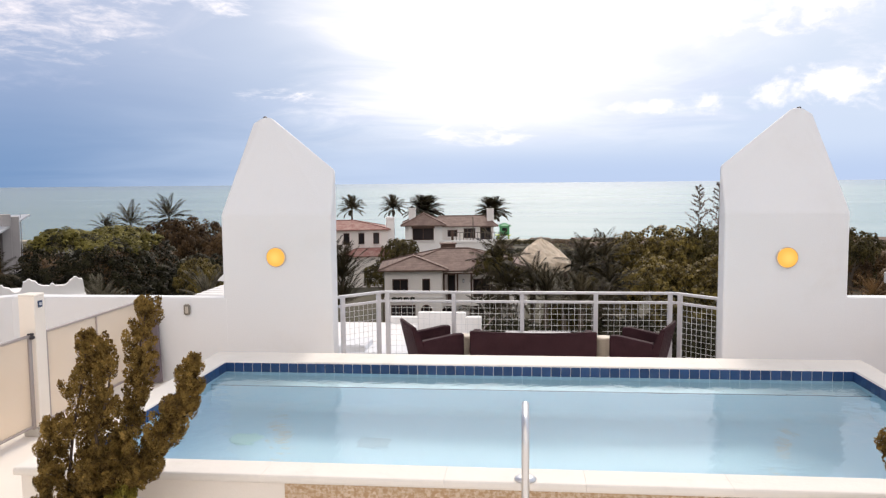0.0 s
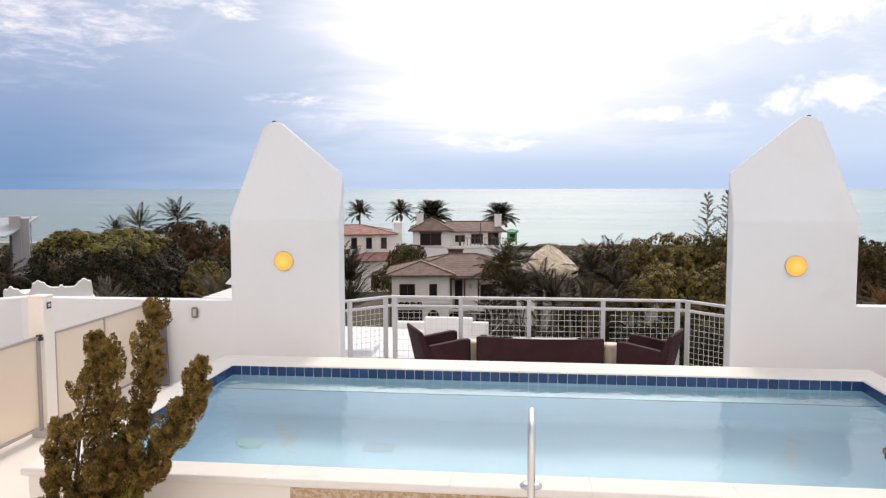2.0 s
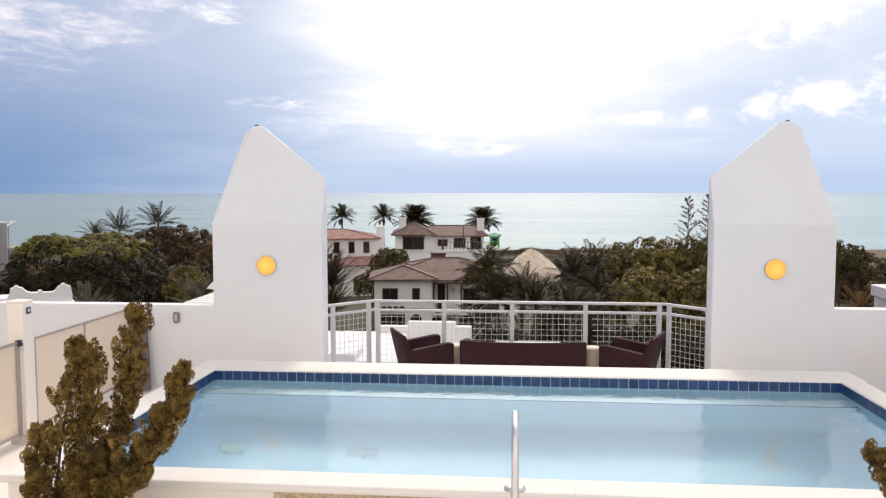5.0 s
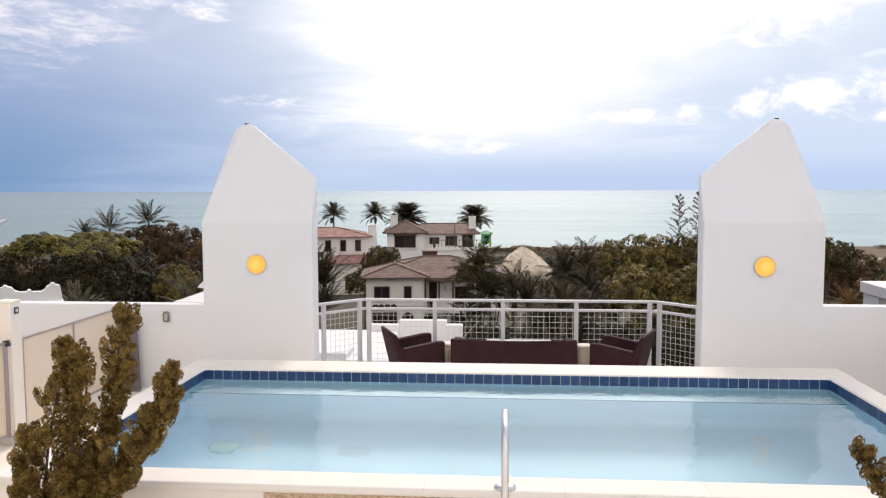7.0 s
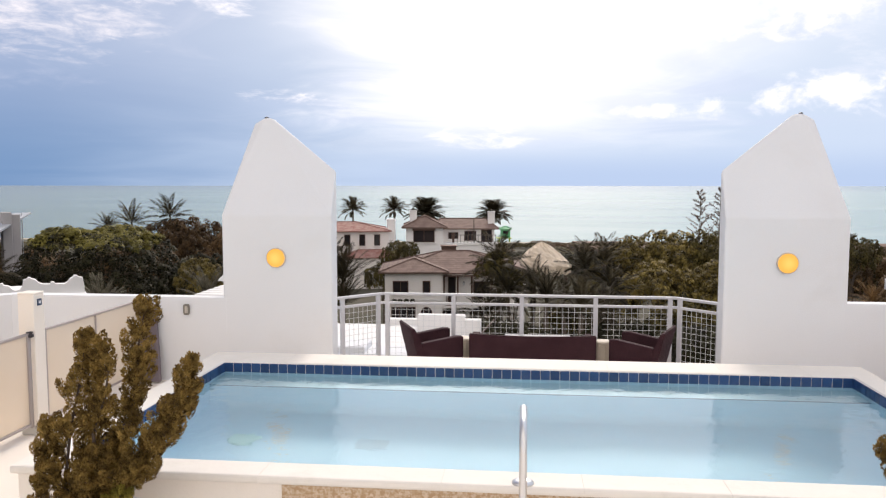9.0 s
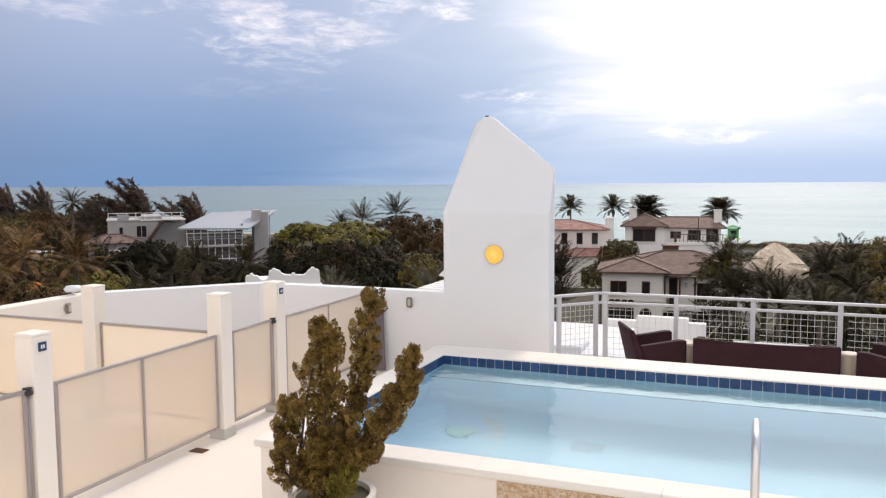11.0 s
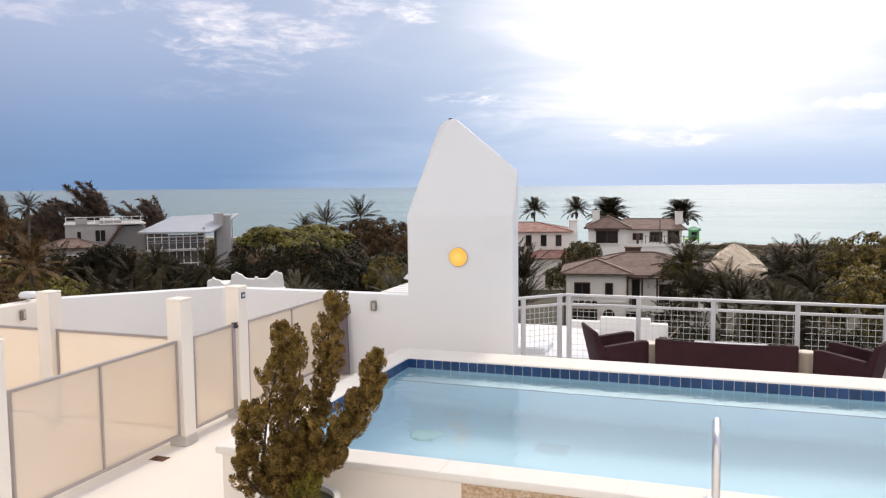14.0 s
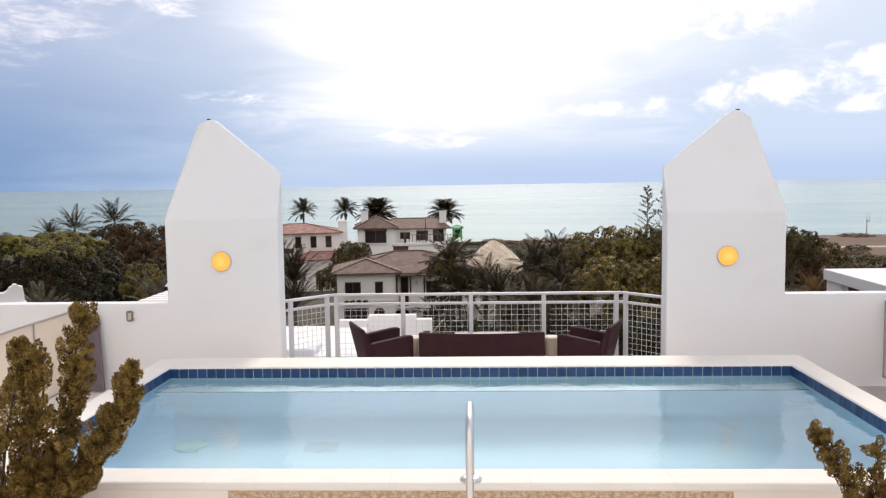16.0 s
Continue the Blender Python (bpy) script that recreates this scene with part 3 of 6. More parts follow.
def screen_panel(name, label, x, y, rz, length, leaves=1, z0=0.118, z1=1.085, pole=False, knob=True, fw=0.025):
    """A framed frosted panel; it runs from its origin along its own x."""
    th = thing(name, label, "screen", (x, y, 0), rz, group="privacy screens")
    part("frame_top", box(0, length, -0.018, 0.018, z1 - fw, z1, 0.003), M["taupe"], th)
    part("frame_bottom", box(0, length, -0.018, 0.018, z0, z0 + fw, 0.003), M["taupe"], th)
    cuts = [0.0, length - fw] if leaves == 1 else [0.0, 0.475 * (length - fw), length - fw]
    for a in cuts:
        part("stile", box(a, a + fw, -0.016, 0.016, z0 + fw - 0.001, z1 - fw + 0.001, 0.003), M["taupe"], th)
    for a, b in zip(cuts, cuts[1:]):
        part("pane", box(a + fw - 0.004, b + 0.004, -0.004, 0.004, z0 + fw - 0.004, z1 - fw + 0.004), M["frost"], th, "frosted beige pane")
    if pole:
        pl = part("hinge_pole", tube([(length + 0.022, -0.004, 0.1), (length + 0.022, -0.004, z1 - 0.005)], 0.015, 10), M["taupe"], th, smooth=True)
        part("hinge_pole", tube([(length - 0.008, -0.012, 0.1), (length - 0.008, -0.012, z1 + 0.005)], 0.013, 10), M["taupe"], th, smooth=True)
        part("pole_cap", tube([(length - 0.008, -0.012, z1 + 0.005), (length - 0.008, -0.012, z1 + 0.018)], 0.017, 10), M["black"], pl)
    if pole and knob:
        part("latch_knob", lathe([(0.02, 0), (0.033, 0.01), (0.033, 0.032), (0.02, 0.04), (0.02, 0.046), (0.026, 0.05), (0.026, 0.06), (0.01, 0.064)], 14, at=(length + 0.015, -0.024, z1 - 0.045)), M["black"], pl, "black latch knob", True)
    return th


PZ, PA, PC, PD = 3.40, 4.40, 6.62, 7.61
for y, plate in ((PZ, False), (PA, True), (PC, False), (PD, True)):
    screen_post(FX - 0.015, y - 0.015, plate)
screen_post(-6.90, 6.66, False)
screen_panel("screen_gate", "closed frosted beige gate with a latch pole", FX + 0.03, 2.55, 90, 0.70, 1, pole=True, knob=False)
screen_panel("screen_gate", "closed frosted beige gate with a latch pole", FX + 0.03, PZ + 0.115, 90, 0.735, 1, pole=True)
screen_panel("privacy_screen", "two-part frosted beige screen in a taupe frame", FX + 0.03, PA + 0.115, 90, 1.97, 2)
screen_panel("screen_gate", "closed frosted beige gate with a latch pole", FX + 0.03, PC + 0.115, 90, 0.71, 1, pole=True)
screen_panel("privacy_screen", "two-part frosted beige screen in a taupe frame", FX + 0.03, PD + 0.115, 90, 2.08, 2)
screen_panel("privacy_screen", "frosted beige screen between two terraces", -6.812, 6.66, 0, 1.545, 1)
screen_panel("privacy_screen", "frosted beige screen between two terraces", -8.50, 6.66, 0, 1.512, 1)
screen_panel("privacy_screen", "frosted beige screen between two terraces", -8.552, 3.42, 0, 3.31, 2)


screen_panel("privacy_screen", "two-part frosted beige screen in a taupe frame", 5.03, 7.72, 90, 2.10, 2)


def drain():
    th = thing("floor_drain", "small rusty floor drain grate in the deck", "drain", (-5.10, 6.15, 0.001))
    part("rim", box(-0.082, 0.082, -0.06, 0.06, 0, 0.004, 0.002), M["rust"], th)
    for i in range(6):
        part("bar", box(-0.07 + 0.026 * i, -0.06 + 0.026 * i, -0.048, 0.048, 0.004, 0.009), M["rust"], th)


drain()


# ---------------------------------------------------------------- the railing round the bay
def railing():
    th = thing("railing", "grey-white metal terrace railing with wire mesh infill", "railing")
    a, b, c, d = (-2.60, 10.42), (-2.08, BAY_Y), (2.0, BAY_Y), (2.52, 10.42)

    def run(p, q, bays, first, last):
        p, q = Vector((*p, 0)), Vector((*q, 0))
        u = (q - p).normalized()
        ln = (q - p).length
        ang = math.degrees(math.atan2(u.y, u.x))
        m = Matrix.Translation(p) @ pose(0, 0, 0, 0, 0, ang)

        def add(name, bm):
            bmesh.ops.transform(bm, matrix=m, verts=bm.verts)
            return part(name, bm, M["rail"], th)

        add("top_rail", box(-0.02, ln + 0.02, -0.03, 0.03, 1.035, 1.07, 0.006))
        add("middle_rail", box(0, ln, -0.018, 0.018, 0.905, 0.94, 0.004))
        add("bottom_rail", box(0, ln, -0.018, 0.018, 0.09, 0.12, 0.004))
        for i in range(bays + 1):
            if (i == 0 and not first) or (i == bays and not last):
                continue
            s = ln * i / bays - (0.06 if bays == 4 and i in (2, 3) else 0.0)
            s = min(max(s, 0.072), ln - 0.072)
            add("post", box(s - 0.03, s + 0.03, -0.022, 0.022, 0, 1.036, 0.004))
        for i in range(bays):
            s0, s1 = ln * i / bays + 0.03, ln * (i + 1) / bays - 0.03
            w = bmesh.new()
            n = max(2, round((s1 - s0) / 0.079))
            for k in range(1, n):
                s = s0 + (s1 - s0) * k / n
                box(s - 0.0023, s + 0.0023, -0.0023, 0.0023, 0.115, 0.91, 0, w)
            for k in range(1, 10):
                z = 0.12 + 0.79 * k / 10
                box(s0, s1, -0.0065, -0.002, z - 0.0023, z + 0.0023, 0, w)
            bmesh.ops.transform(w, matrix=m, verts=w.verts)
            part("wire_mesh", w, M["wire"], th, "square wire mesh infill")

    run(a, b, 1, True, True)
    run(b, c, 4, True, True)
    run(c, d, 1, True, True)


railing()


# ---------------------------------------------------------------- ground and sea
GROUND, SEA = -10.5, -11.6
M["soil"] = material("dark_soil_and_litter", (0.07, 0.065, 0.04), 0.95, var=0.5, scale=0.12, fine=1.5, bump=0.4, stain=(0.12, 0.10, 0.07), stain_amount=0.6)
M["sand"] = material("pale_beach_sand", (0.42, 0.37, 0.29), 0.95, var=0.12, scale=0.05, fine=0.8, bump=0.2)


def sea_material():
    m = bpy.data.materials.new("sea_water")
    m.use_nodes = True
    g = Nodes(m.node_tree)
    out, b = g.n("ShaderNodeOutputMaterial"), g.n("ShaderNodeBsdfPrincipled")
    pos = g.n("ShaderNodeNewGeometry").outputs["Position"]
    sep = g.n("ShaderNodeSeparateXYZ")
    g.put(sep.inputs[0], pos)
    v = g.combine(g.math("MULTIPLY", sep.outputs[0], 0.35), sep.outputs[1], 0.0)
    swell = g.noise(v, 0.012, 4, 0.6, 0.5)
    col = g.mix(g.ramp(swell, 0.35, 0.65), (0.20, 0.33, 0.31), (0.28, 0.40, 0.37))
    # darker and bluer from 900 m out
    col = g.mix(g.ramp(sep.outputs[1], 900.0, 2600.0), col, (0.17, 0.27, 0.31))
    # greyer olive colour towards the west, by bearing from the origin
    west_tone = g.ramp(g.math("ADD", g.math("DIVIDE", sep.outputs[0], g.math("MAXIMUM", sep.outputs[1], 1.0)), g.math("MULTIPLY", g.math("SUBTRACT", swell, 0.5), 0.3)), -0.95, -0.08, 1.0, 0.0)
    col = g.mix(g.math("MULTIPLY", west_tone, 0.9), col, (0.22, 0.24, 0.165))
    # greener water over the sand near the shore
    col = g.mix(g.math("MULTIPLY", west_tone, g.ramp(g.math("ADD", sep.outputs[1], g.math("MULTIPLY", swell, 300.0)), 380.0, 800.0, 0.85, 0.0)), col, (0.21, 0.265, 0.175))
    g.put(b.inputs["Base Color"], col)
    b.inputs["Roughness"].default_value = 0.22
    b.inputs["IOR"].default_value = 1.33
    bp = g.n("ShaderNodeBump")
    bp.inputs["Strength"].default_value, bp.inputs["Distance"].default_value = 0.6, 0.5
    g.put(bp.inputs["Height"], g.noise(v, 0.25, 4, 0.6, 0.3))
    g.put(b.inputs["Normal"], bp.outputs[0])
    g.t.links.new(b.outputs[0], out.inputs[0])
    return m


def sheet(x0, x1, y0, y1, z):
    bm = bmesh.new()
    bm.faces.new([bm.verts.new(p) for p in ((x0, y0, z), (x1, y0, z), (x1, y1, z), (x0, y1, z))])
    return bm


structure("ground", sheet(-4800, 4800, -4800, 172, GROUND), M["soil"], "dark ground under dense coastal greenery", "ground")
structure("beach", prism([(-4800, 172), (4800, 172), (4800, 182), (-4800, 182)], GROUND - 2, GROUND - 0.4), M["sand"], "pale sand beach strip", "beach")
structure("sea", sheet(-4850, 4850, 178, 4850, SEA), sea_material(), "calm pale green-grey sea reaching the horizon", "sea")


# ---------------------------------------------------------------- plants
def leaf_material(name, base, tip, var=0.5, rough=0.6, patch_scale=1.25, single=0.32):
    m = bpy.data.materials.new(name)
    m.use_nodes = True
    g = Nodes(m.node_tree)
    out, b = g.n("ShaderNodeOutputMaterial"), g.n("ShaderNodeBsdfPrincipled")
    geo = g.n("ShaderNodeNewGeometry")
    rnd = geo.outputs["Random Per Island"]
    patch = g.noise(geo.outputs["Position"], patch_scale, 3, 0.6)
    col = g.mix(g.math("ADD", g.math("MULTIPLY", rnd, single), g.math("MULTIPLY", g.ramp(patch, 0.35, 0.65), 1.0 - single)), base, tip)
    hsv = g.n("ShaderNodeHueSaturation")
    g.put(hsv.inputs["Color"], col)
    g.put(hsv.inputs["Value"], g.math("ADD", 1.0 - var / 2, g.math("MULTIPLY", g.n("ShaderNodeObjectInfo").outputs["Random"], var)))
    g.put(b.inputs["Base Color"], hsv.outputs[0])
    b.inputs["Roughness"].default_value = rough
    b.inputs["Specular IOR Level"].default_value = 0.1
    tr, mx = g.n("ShaderNodeBsdfTranslucent"), g.n("ShaderNodeMixShader")
    g.put(tr.inputs[0], hsv.outputs[0])
    mx.inputs[0].default_value = 0.16
    g.t.links.new(b.outputs[0], mx.inputs[1])
    g.t.links.new(tr.outputs[0], mx.inputs[2])
    g.t.links.new(mx.outputs[0], out.inputs[0])
    return m


M["leaf_dark"] = leaf_material("dark_olive_leaves", (0.015, 0.0125, 0.006), (0.150, 0.122, 0.040))
# deep green tone; it also paints in the shade under and between trees
M["leaf_deep"] = leaf_material("deep_green_shaded_leaves", (0.007, 0.007, 0.004), (0.048, 0.045, 0.020))
M["leaf_olive"] = leaf_material("olive_brown_leaves", (0.024, 0.0135, 0.008), (0.175, 0.106, 0.049))
M["leaf_light"] = leaf_material("yellow_green_leaves", (0.062, 0.056, 0.014), (0.33, 0.285, 0.072))
M["leaf_grape"] = leaf_material("sea_grape_leaves", (0.013, 0.010, 0.006), (0.30, 0.225, 0.062), 0.4, 0.5, 2.0, 0.2)
M["palm_dark"] = leaf_material("dark_palm_fronds", (0.012, 0.010, 0.007), (0.088, 0.072, 0.040))
M["palm_brown"] = leaf_material("brownish_palm_fronds", (0.028, 0.014, 0.008), (0.36, 0.22, 0.10))
M["palm_grey"] = leaf_material("dusty_grey_green_fronds", (0.038, 0.034, 0.025), (0.20, 0.18, 0.13))
M["needle"] = leaf_material("brown_green_needles", (0.085, 0.060, 0.050), (0.27, 0.20, 0.16))
M["scrub"] = leaf_material("reddish_brown_scrub", (0.060, 0.034, 0.022), (0.21, 0.128, 0.078))
M["bark"] = material("grey_brown_bark", (0.14, 0.11, 0.085), 0.95, var=0.3, scale=2, fine=14, bump=0.5)
rng = np.random.default_rng(7)


def cards(name, centre, along, across, length, width):
    """One mesh of loose leaves: each a four-sided blade, slightly folded at its middle."""
    n = len(centre)
    a, c = along * (length[:, None] / 2), across * (width[:, None] / 2)
    up = np.cross(along, across) * (width[:, None] * 0.18)
    v = np.stack([centre - a, centre + c - up, centre + a, centre - c - up], 1).reshape(-1, 3)
    me = bpy.data.meshes.new(name)
    me.vertices.add(4 * n)
    me.vertices.foreach_set("co", v.astype(np.float32).ravel())
    me.loops.add(4 * n)
    me.loops.foreach_set("vertex_index", np.arange(4 * n, dtype=np.int32))
    me.polygons.add(n)
    me.polygons.foreach_set("loop_start", np.arange(0, 4 * n, 4, dtype=np.int32))
    me.update(calc_edges=True)
    me.validate()
    return me


def unit(v):
    return v / np.maximum(np.linalg.norm(v, axis=1, keepdims=True), 1e-9)


def leaf_clumps(name, centres, aim, radius, per, size, flat=0.8, lift=0.6, spread=0.9):
    """Leaves set as caps on round clumps; each cap looks the way that its clump aims."""
    k = len(centres)
    d = unit(np.repeat(aim, per, 0) + rng.normal(scale=spread, size=(k * per, 3)))
    rad = np.repeat(radius, per)[:, None] * rng.uniform(0.7, 1.0, (k * per, 1))
    p = np.repeat(centres, per, 0) + d * rad * np.array([1, 1, flat])
    nrm = unit(d + np.array([0, 0, lift]) + rng.normal(scale=0.3, size=d.shape))
    al = unit(np.cross(nrm, rng.normal(size=d.shape)))
    ac = np.cross(nrm, al)
    s = size * rng.uniform(0.6, 1.25, k * per)
    return cards(name, p, al, ac, s, s * 0.72)


def broadleaf_mesh(name, clumps, per, size, lump=0.3, clump_r=0.10, flat=0.7, lift=1.0, low=-0.45, power=2.0, seed=None, fill=True):
    """An uneven crown of unit radius and height, its base at z = 0: leafy clumps on a swelling dome, with shaded clumps inside."""
    i = np.arange(clumps)
    u = low + (1 - low) * (i + 0.5) / clumps
    a = 2.39996 * i + rng.uniform(-0.6, 0.6, clumps)
    ring = np.sqrt(np.maximum(0, 1 - u ** 2))
    d = np.stack([np.cos(a) * ring, np.sin(a) * ring, u], 1)
    d = d / (np.abs(ring) ** power + np.abs(u) ** power)[:, None] ** (1 / power)
    seed = random.uniform(0, 50) if seed is None else seed
    r = np.array([0.84 + lump * noise.noise(Vector((x * 1.6 + seed, y * 1.6, z * 1.6))) + 0.4 * lump * noise.noise(Vector((x * 4.6, y * 4.6 + seed, z * 4.6))) for x, y, z in d])
    r = np.minimum(r, 1.0)[:, None] * rng.uniform(0.93, 1.02, (clumps, 1))
    c = d * r * np.array([1, 1, 0.5]) + np.array([0, 0, 0.45])
    inner = d[::3] * r[::3] * rng.uniform(0.45, 0.8, (len(d[::3]), 1)) * np.array([1, 1, 0.46]) + np.array([0, 0, 0.45])
    top = 0.95 / (c[:, 2].max() + 0.5 * clump_r)
    c[:, 2], inner[:, 2] = c[:, 2] * top, inner[:, 2] * top
    aim = np.concatenate([unit(d + np.array([0, 0, 0.8])), np.tile(np.array([[0.0, 0.0, 1.0]]), (len(inner), 1))])
    rad = np.concatenate([clump_r * rng.uniform(0.65, 1.35, clumps), np.full(len(inner), clump_r * 1.7)])
    if not fill:
        return leaf_clumps(name, c, aim[:clumps], rad[:clumps], per, size, flat, lift)
    return leaf_clumps(name, np.concatenate([c, inner]), aim, rad, per, size, flat, lift)


CROWNS = [broadleaf_mesh("crown", 210, 58, 0.046, 0.32, 0.10) for _ in range(4)]
DOME_CROWN = broadleaf_mesh("crown", 620, 44, 0.026, 0.14, 0.062, 0.55, 1.2, -0.7, 2.7, 5.0)
# upper leaves of the dome, coloured brighter to paint its lit top
DOME_TOP = broadleaf_mesh("new_growth", 300, 46, 0.026, 0.14, 0.058, 0.55, 1.2, 0.68, 2.7, 5.0, False)
FAR_CROWNS = [broadleaf_mesh("crown", 110, 36, 0.07, 0.34, 0.13) for _ in range(4)]
LOW_CROWNS = [broadleaf_mesh("crown", 56, 22, 0.12, 0.34, 0.17) for _ in range(3)]
TRUNKS = []
for i in range(3):
    tb = tube([(0, 0, 0), (0.03, 0.02, 0.3), (-0.02, 0.03, 0.55)], [0.05, 0.04, 0.025], 7)
    for k in range(5):
        a = 2 * math.pi * (k + random.random()) / 5
        tube([(0, 0.02, 0.3 + 0.03 * k), (0.25 * math.cos(a), 0.25 * math.sin(a), 0.5 + 0.04 * k), (0.55 * math.cos(a), 0.55 * math.sin(a), 0.66)], [0.025, 0.016, 0.008], 5, tb)
    TRUNKS.append(tb)
TRUNKS_ME = []
for tb in TRUNKS:
    me = bpy.data.meshes.new("trunk")
    tb.to_mesh(me)
    tb.free()
    TRUNKS_ME.append(me)


def with_material(me, mat):
    """A copy of a mesh in another material, kept for reuse."""
    key = me.name + mat.name
    if key not in SHARED:
        m2 = me.copy()
        m2.materials.clear()
        m2.materials.append(mat)
        SHARED[key] = m2
    return SHARED[key]


SHARED = {}


def tree(x, y, top, rx, mat="leaf_dark", label="broad coastal tree with dense dark olive leaves", base=None, far=False):
    """A broad-leaved tree that stands on the ground and ends at the height top."""
    z0 = GROUND if base is None else base
    h = top - z0
    th = thing("tree", label, "tree", (x, y, z0), random.uniform(0, 360))
    v = random.randrange(4)
    t = link("trunk", with_material(TRUNKS_ME[v % 3], M["bark"]), None, th)
    t.scale = (rx * 0.8, rx * 0.8, h)
    ch = min(h * 0.8, rx * 1.7)
    c = link("crown", with_material((FAR_CROWNS if far else CROWNS)[v], M[mat]), None, th)
    c.scale, c.location = (rx, rx, ch / 0.98), (0, 0, h - ch)
    return th


def shrub(x, y, top, rx, mat="leaf_olive", label="dense low coastal shrub"):
    th = thing("shrub", label, "shrub", (x, y, GROUND), random.uniform(0, 360))
    h = top - GROUND
    c = link("foliage", with_material(random.choice(LOW_CROWNS), M[mat]), None, th)
    c.scale = (rx, rx, h)
    return th


def scrub_field(name, label, places, mats):
    """Many low bushes (x, y, top, radius) in one mesh, for scrub too far off to count."""
    co, mi = [], []
    for i, (x, y, top, r) in enumerate(places):
        me = LOW_CROWNS[i % len(LOW_CROWNS)]
        v = np.empty(3 * len(me.vertices), np.float32)
        me.vertices.foreach_get("co", v)
        v = v.reshape(-1, 3) * np.array([r, r, top - GROUND])
        a = 2.39996 * i
        co.append(np.stack([v[:, 0] * math.cos(a) - v[:, 1] * math.sin(a) + x, v[:, 0] * math.sin(a) + v[:, 1] * math.cos(a) + y, v[:, 2] + GROUND], 1))
        mi.append(np.full(len(v) // 4, (i * 7 // 3) % len(mats), np.int32))
    v = np.concatenate(co)
    n = len(v) // 4
    me = bpy.data.meshes.new(name)
    me.vertices.add(4 * n)
    me.vertices.foreach_set("co", v.astype(np.float32).ravel())
    me.loops.add(4 * n)
    me.loops.foreach_set("vertex_index", np.arange(4 * n, dtype=np.int32))
    me.polygons.add(n)
    me.polygons.foreach_set("loop_start", np.arange(0, 4 * n, 4, dtype=np.int32))
    for m in mats:
        me.materials.append(M[m])
    me.polygons.foreach_set("material_index", np.concatenate(mi))
    me.update(calc_edges=True)
    return tagged(new(name, me), label, "shrub", "", "stuff")


def palm_crown(name, fronds, length, droop, leaf, rise, leaflets=26, slim=0.6, spread=0.8, hang=0.35):
    """Feather fronds round a growing point at the origin, each a bending midrib with two rows of leaflets."""
    cs, al, ac, ln, wd = [], [], [], [], []

    def blade(c, a_, b_, l_, w_):
        cs.append(c), al.append(a_), ac.append(b_), ln.append(l_), wd.append(w_)

    for i in range(fronds):
        a = 2.39996 * i + random.uniform(-0.2, 0.2)
        e = rise[0] + (rise[1] - rise[0]) * (i / fronds) + random.uniform(-0.12, 0.12)
        L = length * random.uniform(0.8, 1.1)
        p = np.zeros(3)
        side = np.array([-math.sin(a), math.cos(a), 0])
        twist = random.uniform(-0.5, 0.5)
        for k in range(leaflets):
            s = (k + 0.5) / leaflets
            d = np.array([math.cos(a) * math.cos(e), math.sin(a) * math.cos(e), math.sin(e)])
            blade(p + d * L / leaflets / 2, d, side, L / leaflets * 1.3, 0.075 * (1 - 0.8 * s))
            p = p + d * L / leaflets
            e -= droop * (0.4 + 1.6 * s) / leaflets
            if s < 0.12:
                continue
            w = leaf * (0.45 + 0.85 * math.sin(math.pi * min(1, s * 0.85 + 0.12)))
            nz = np.cross(d, side)
            for q in (-1, 1):
                dirn = side * q * spread + d * (1.25 - spread) + nz * twist * q * 0.4 - np.array([0, 0, hang + 0.2 * droop]) * random.uniform(0.5, 1.3)
                dirn = dirn / np.linalg.norm(dirn)
                blade(p + dirn * w / 2, dirn, np.cross(dirn, nz + 0.25 * rng.normal(size=3)), w * random.uniform(0.85, 1.1), max(0.035, L / leaflets * slim))
    return cards(name, np.array(cs), unit(np.array(al)), unit(np.array(ac)), np.array(ln), np.array(wd))


PALMS = {
    "coconut": [palm_crown("fronds", 26, 2.9, 0.6, 0.52, (1.5, -0.6), 44, 0.9, 0.48, 0.25) for _ in range(3)],
    "date": [palm_crown("fronds", 36, 2.45, 0.85, 0.55, (1.5, -0.1), 24, 1.0, 0.42, 0.05), palm_crown("fronds", 80, 2.45, 0.8, 0.55, (1.5, -0.05), 24, 1.0, 0.45, 0.08)],
    "low": [palm_crown("fronds", 26, 2.6, 0.45, 0.42, (1.5, 0.35), 40, 0.45, 0.42, 0.1) for _ in range(2)],
}


def palm(x, y, crown_z, kind="coconut", mat="palm_dark", size=1.0, label=None, lean=0.6, base=None):
    z0 = GROUND if base is None else base
    h = crown_z - z0
    words = {"coconut": "tall coconut palm with drooping feathery fronds", "date": "stout date palm with a round stiff crown", "low": "bushy palm with upright feathery fronds"}
    th = thing("palm_tree", label or words[kind], "palm tree", (x, y, z0))
    a = random.uniform(0, 6.28)
    dx, dy = lean * math.cos(a), lean * math.sin(a)
    n = 9
    path = [(-dx * (1 - s) ** 2, -dy * (1 - s) ** 2, h * s) for s in (i / (n - 1) for i in range(n))]
    rs = [0.22 - 0.09 * (i / (n - 1)) + (0.05 if i == 0 else 0) for i in range(n)]
    part("trunk", tube(path, rs, 8), M["bark"], th)
    pick = PALMS[kind][int(size > 1.15)] if kind == "date" else random.choice(PALMS[kind])
    c = link("crown", with_material(pick, M[mat]), None, th)
    c.location, c.scale = (0, 0, h), (size, size, size)
    c.rotation_euler = (0, 0, random.uniform(0, 6.28))
    return th


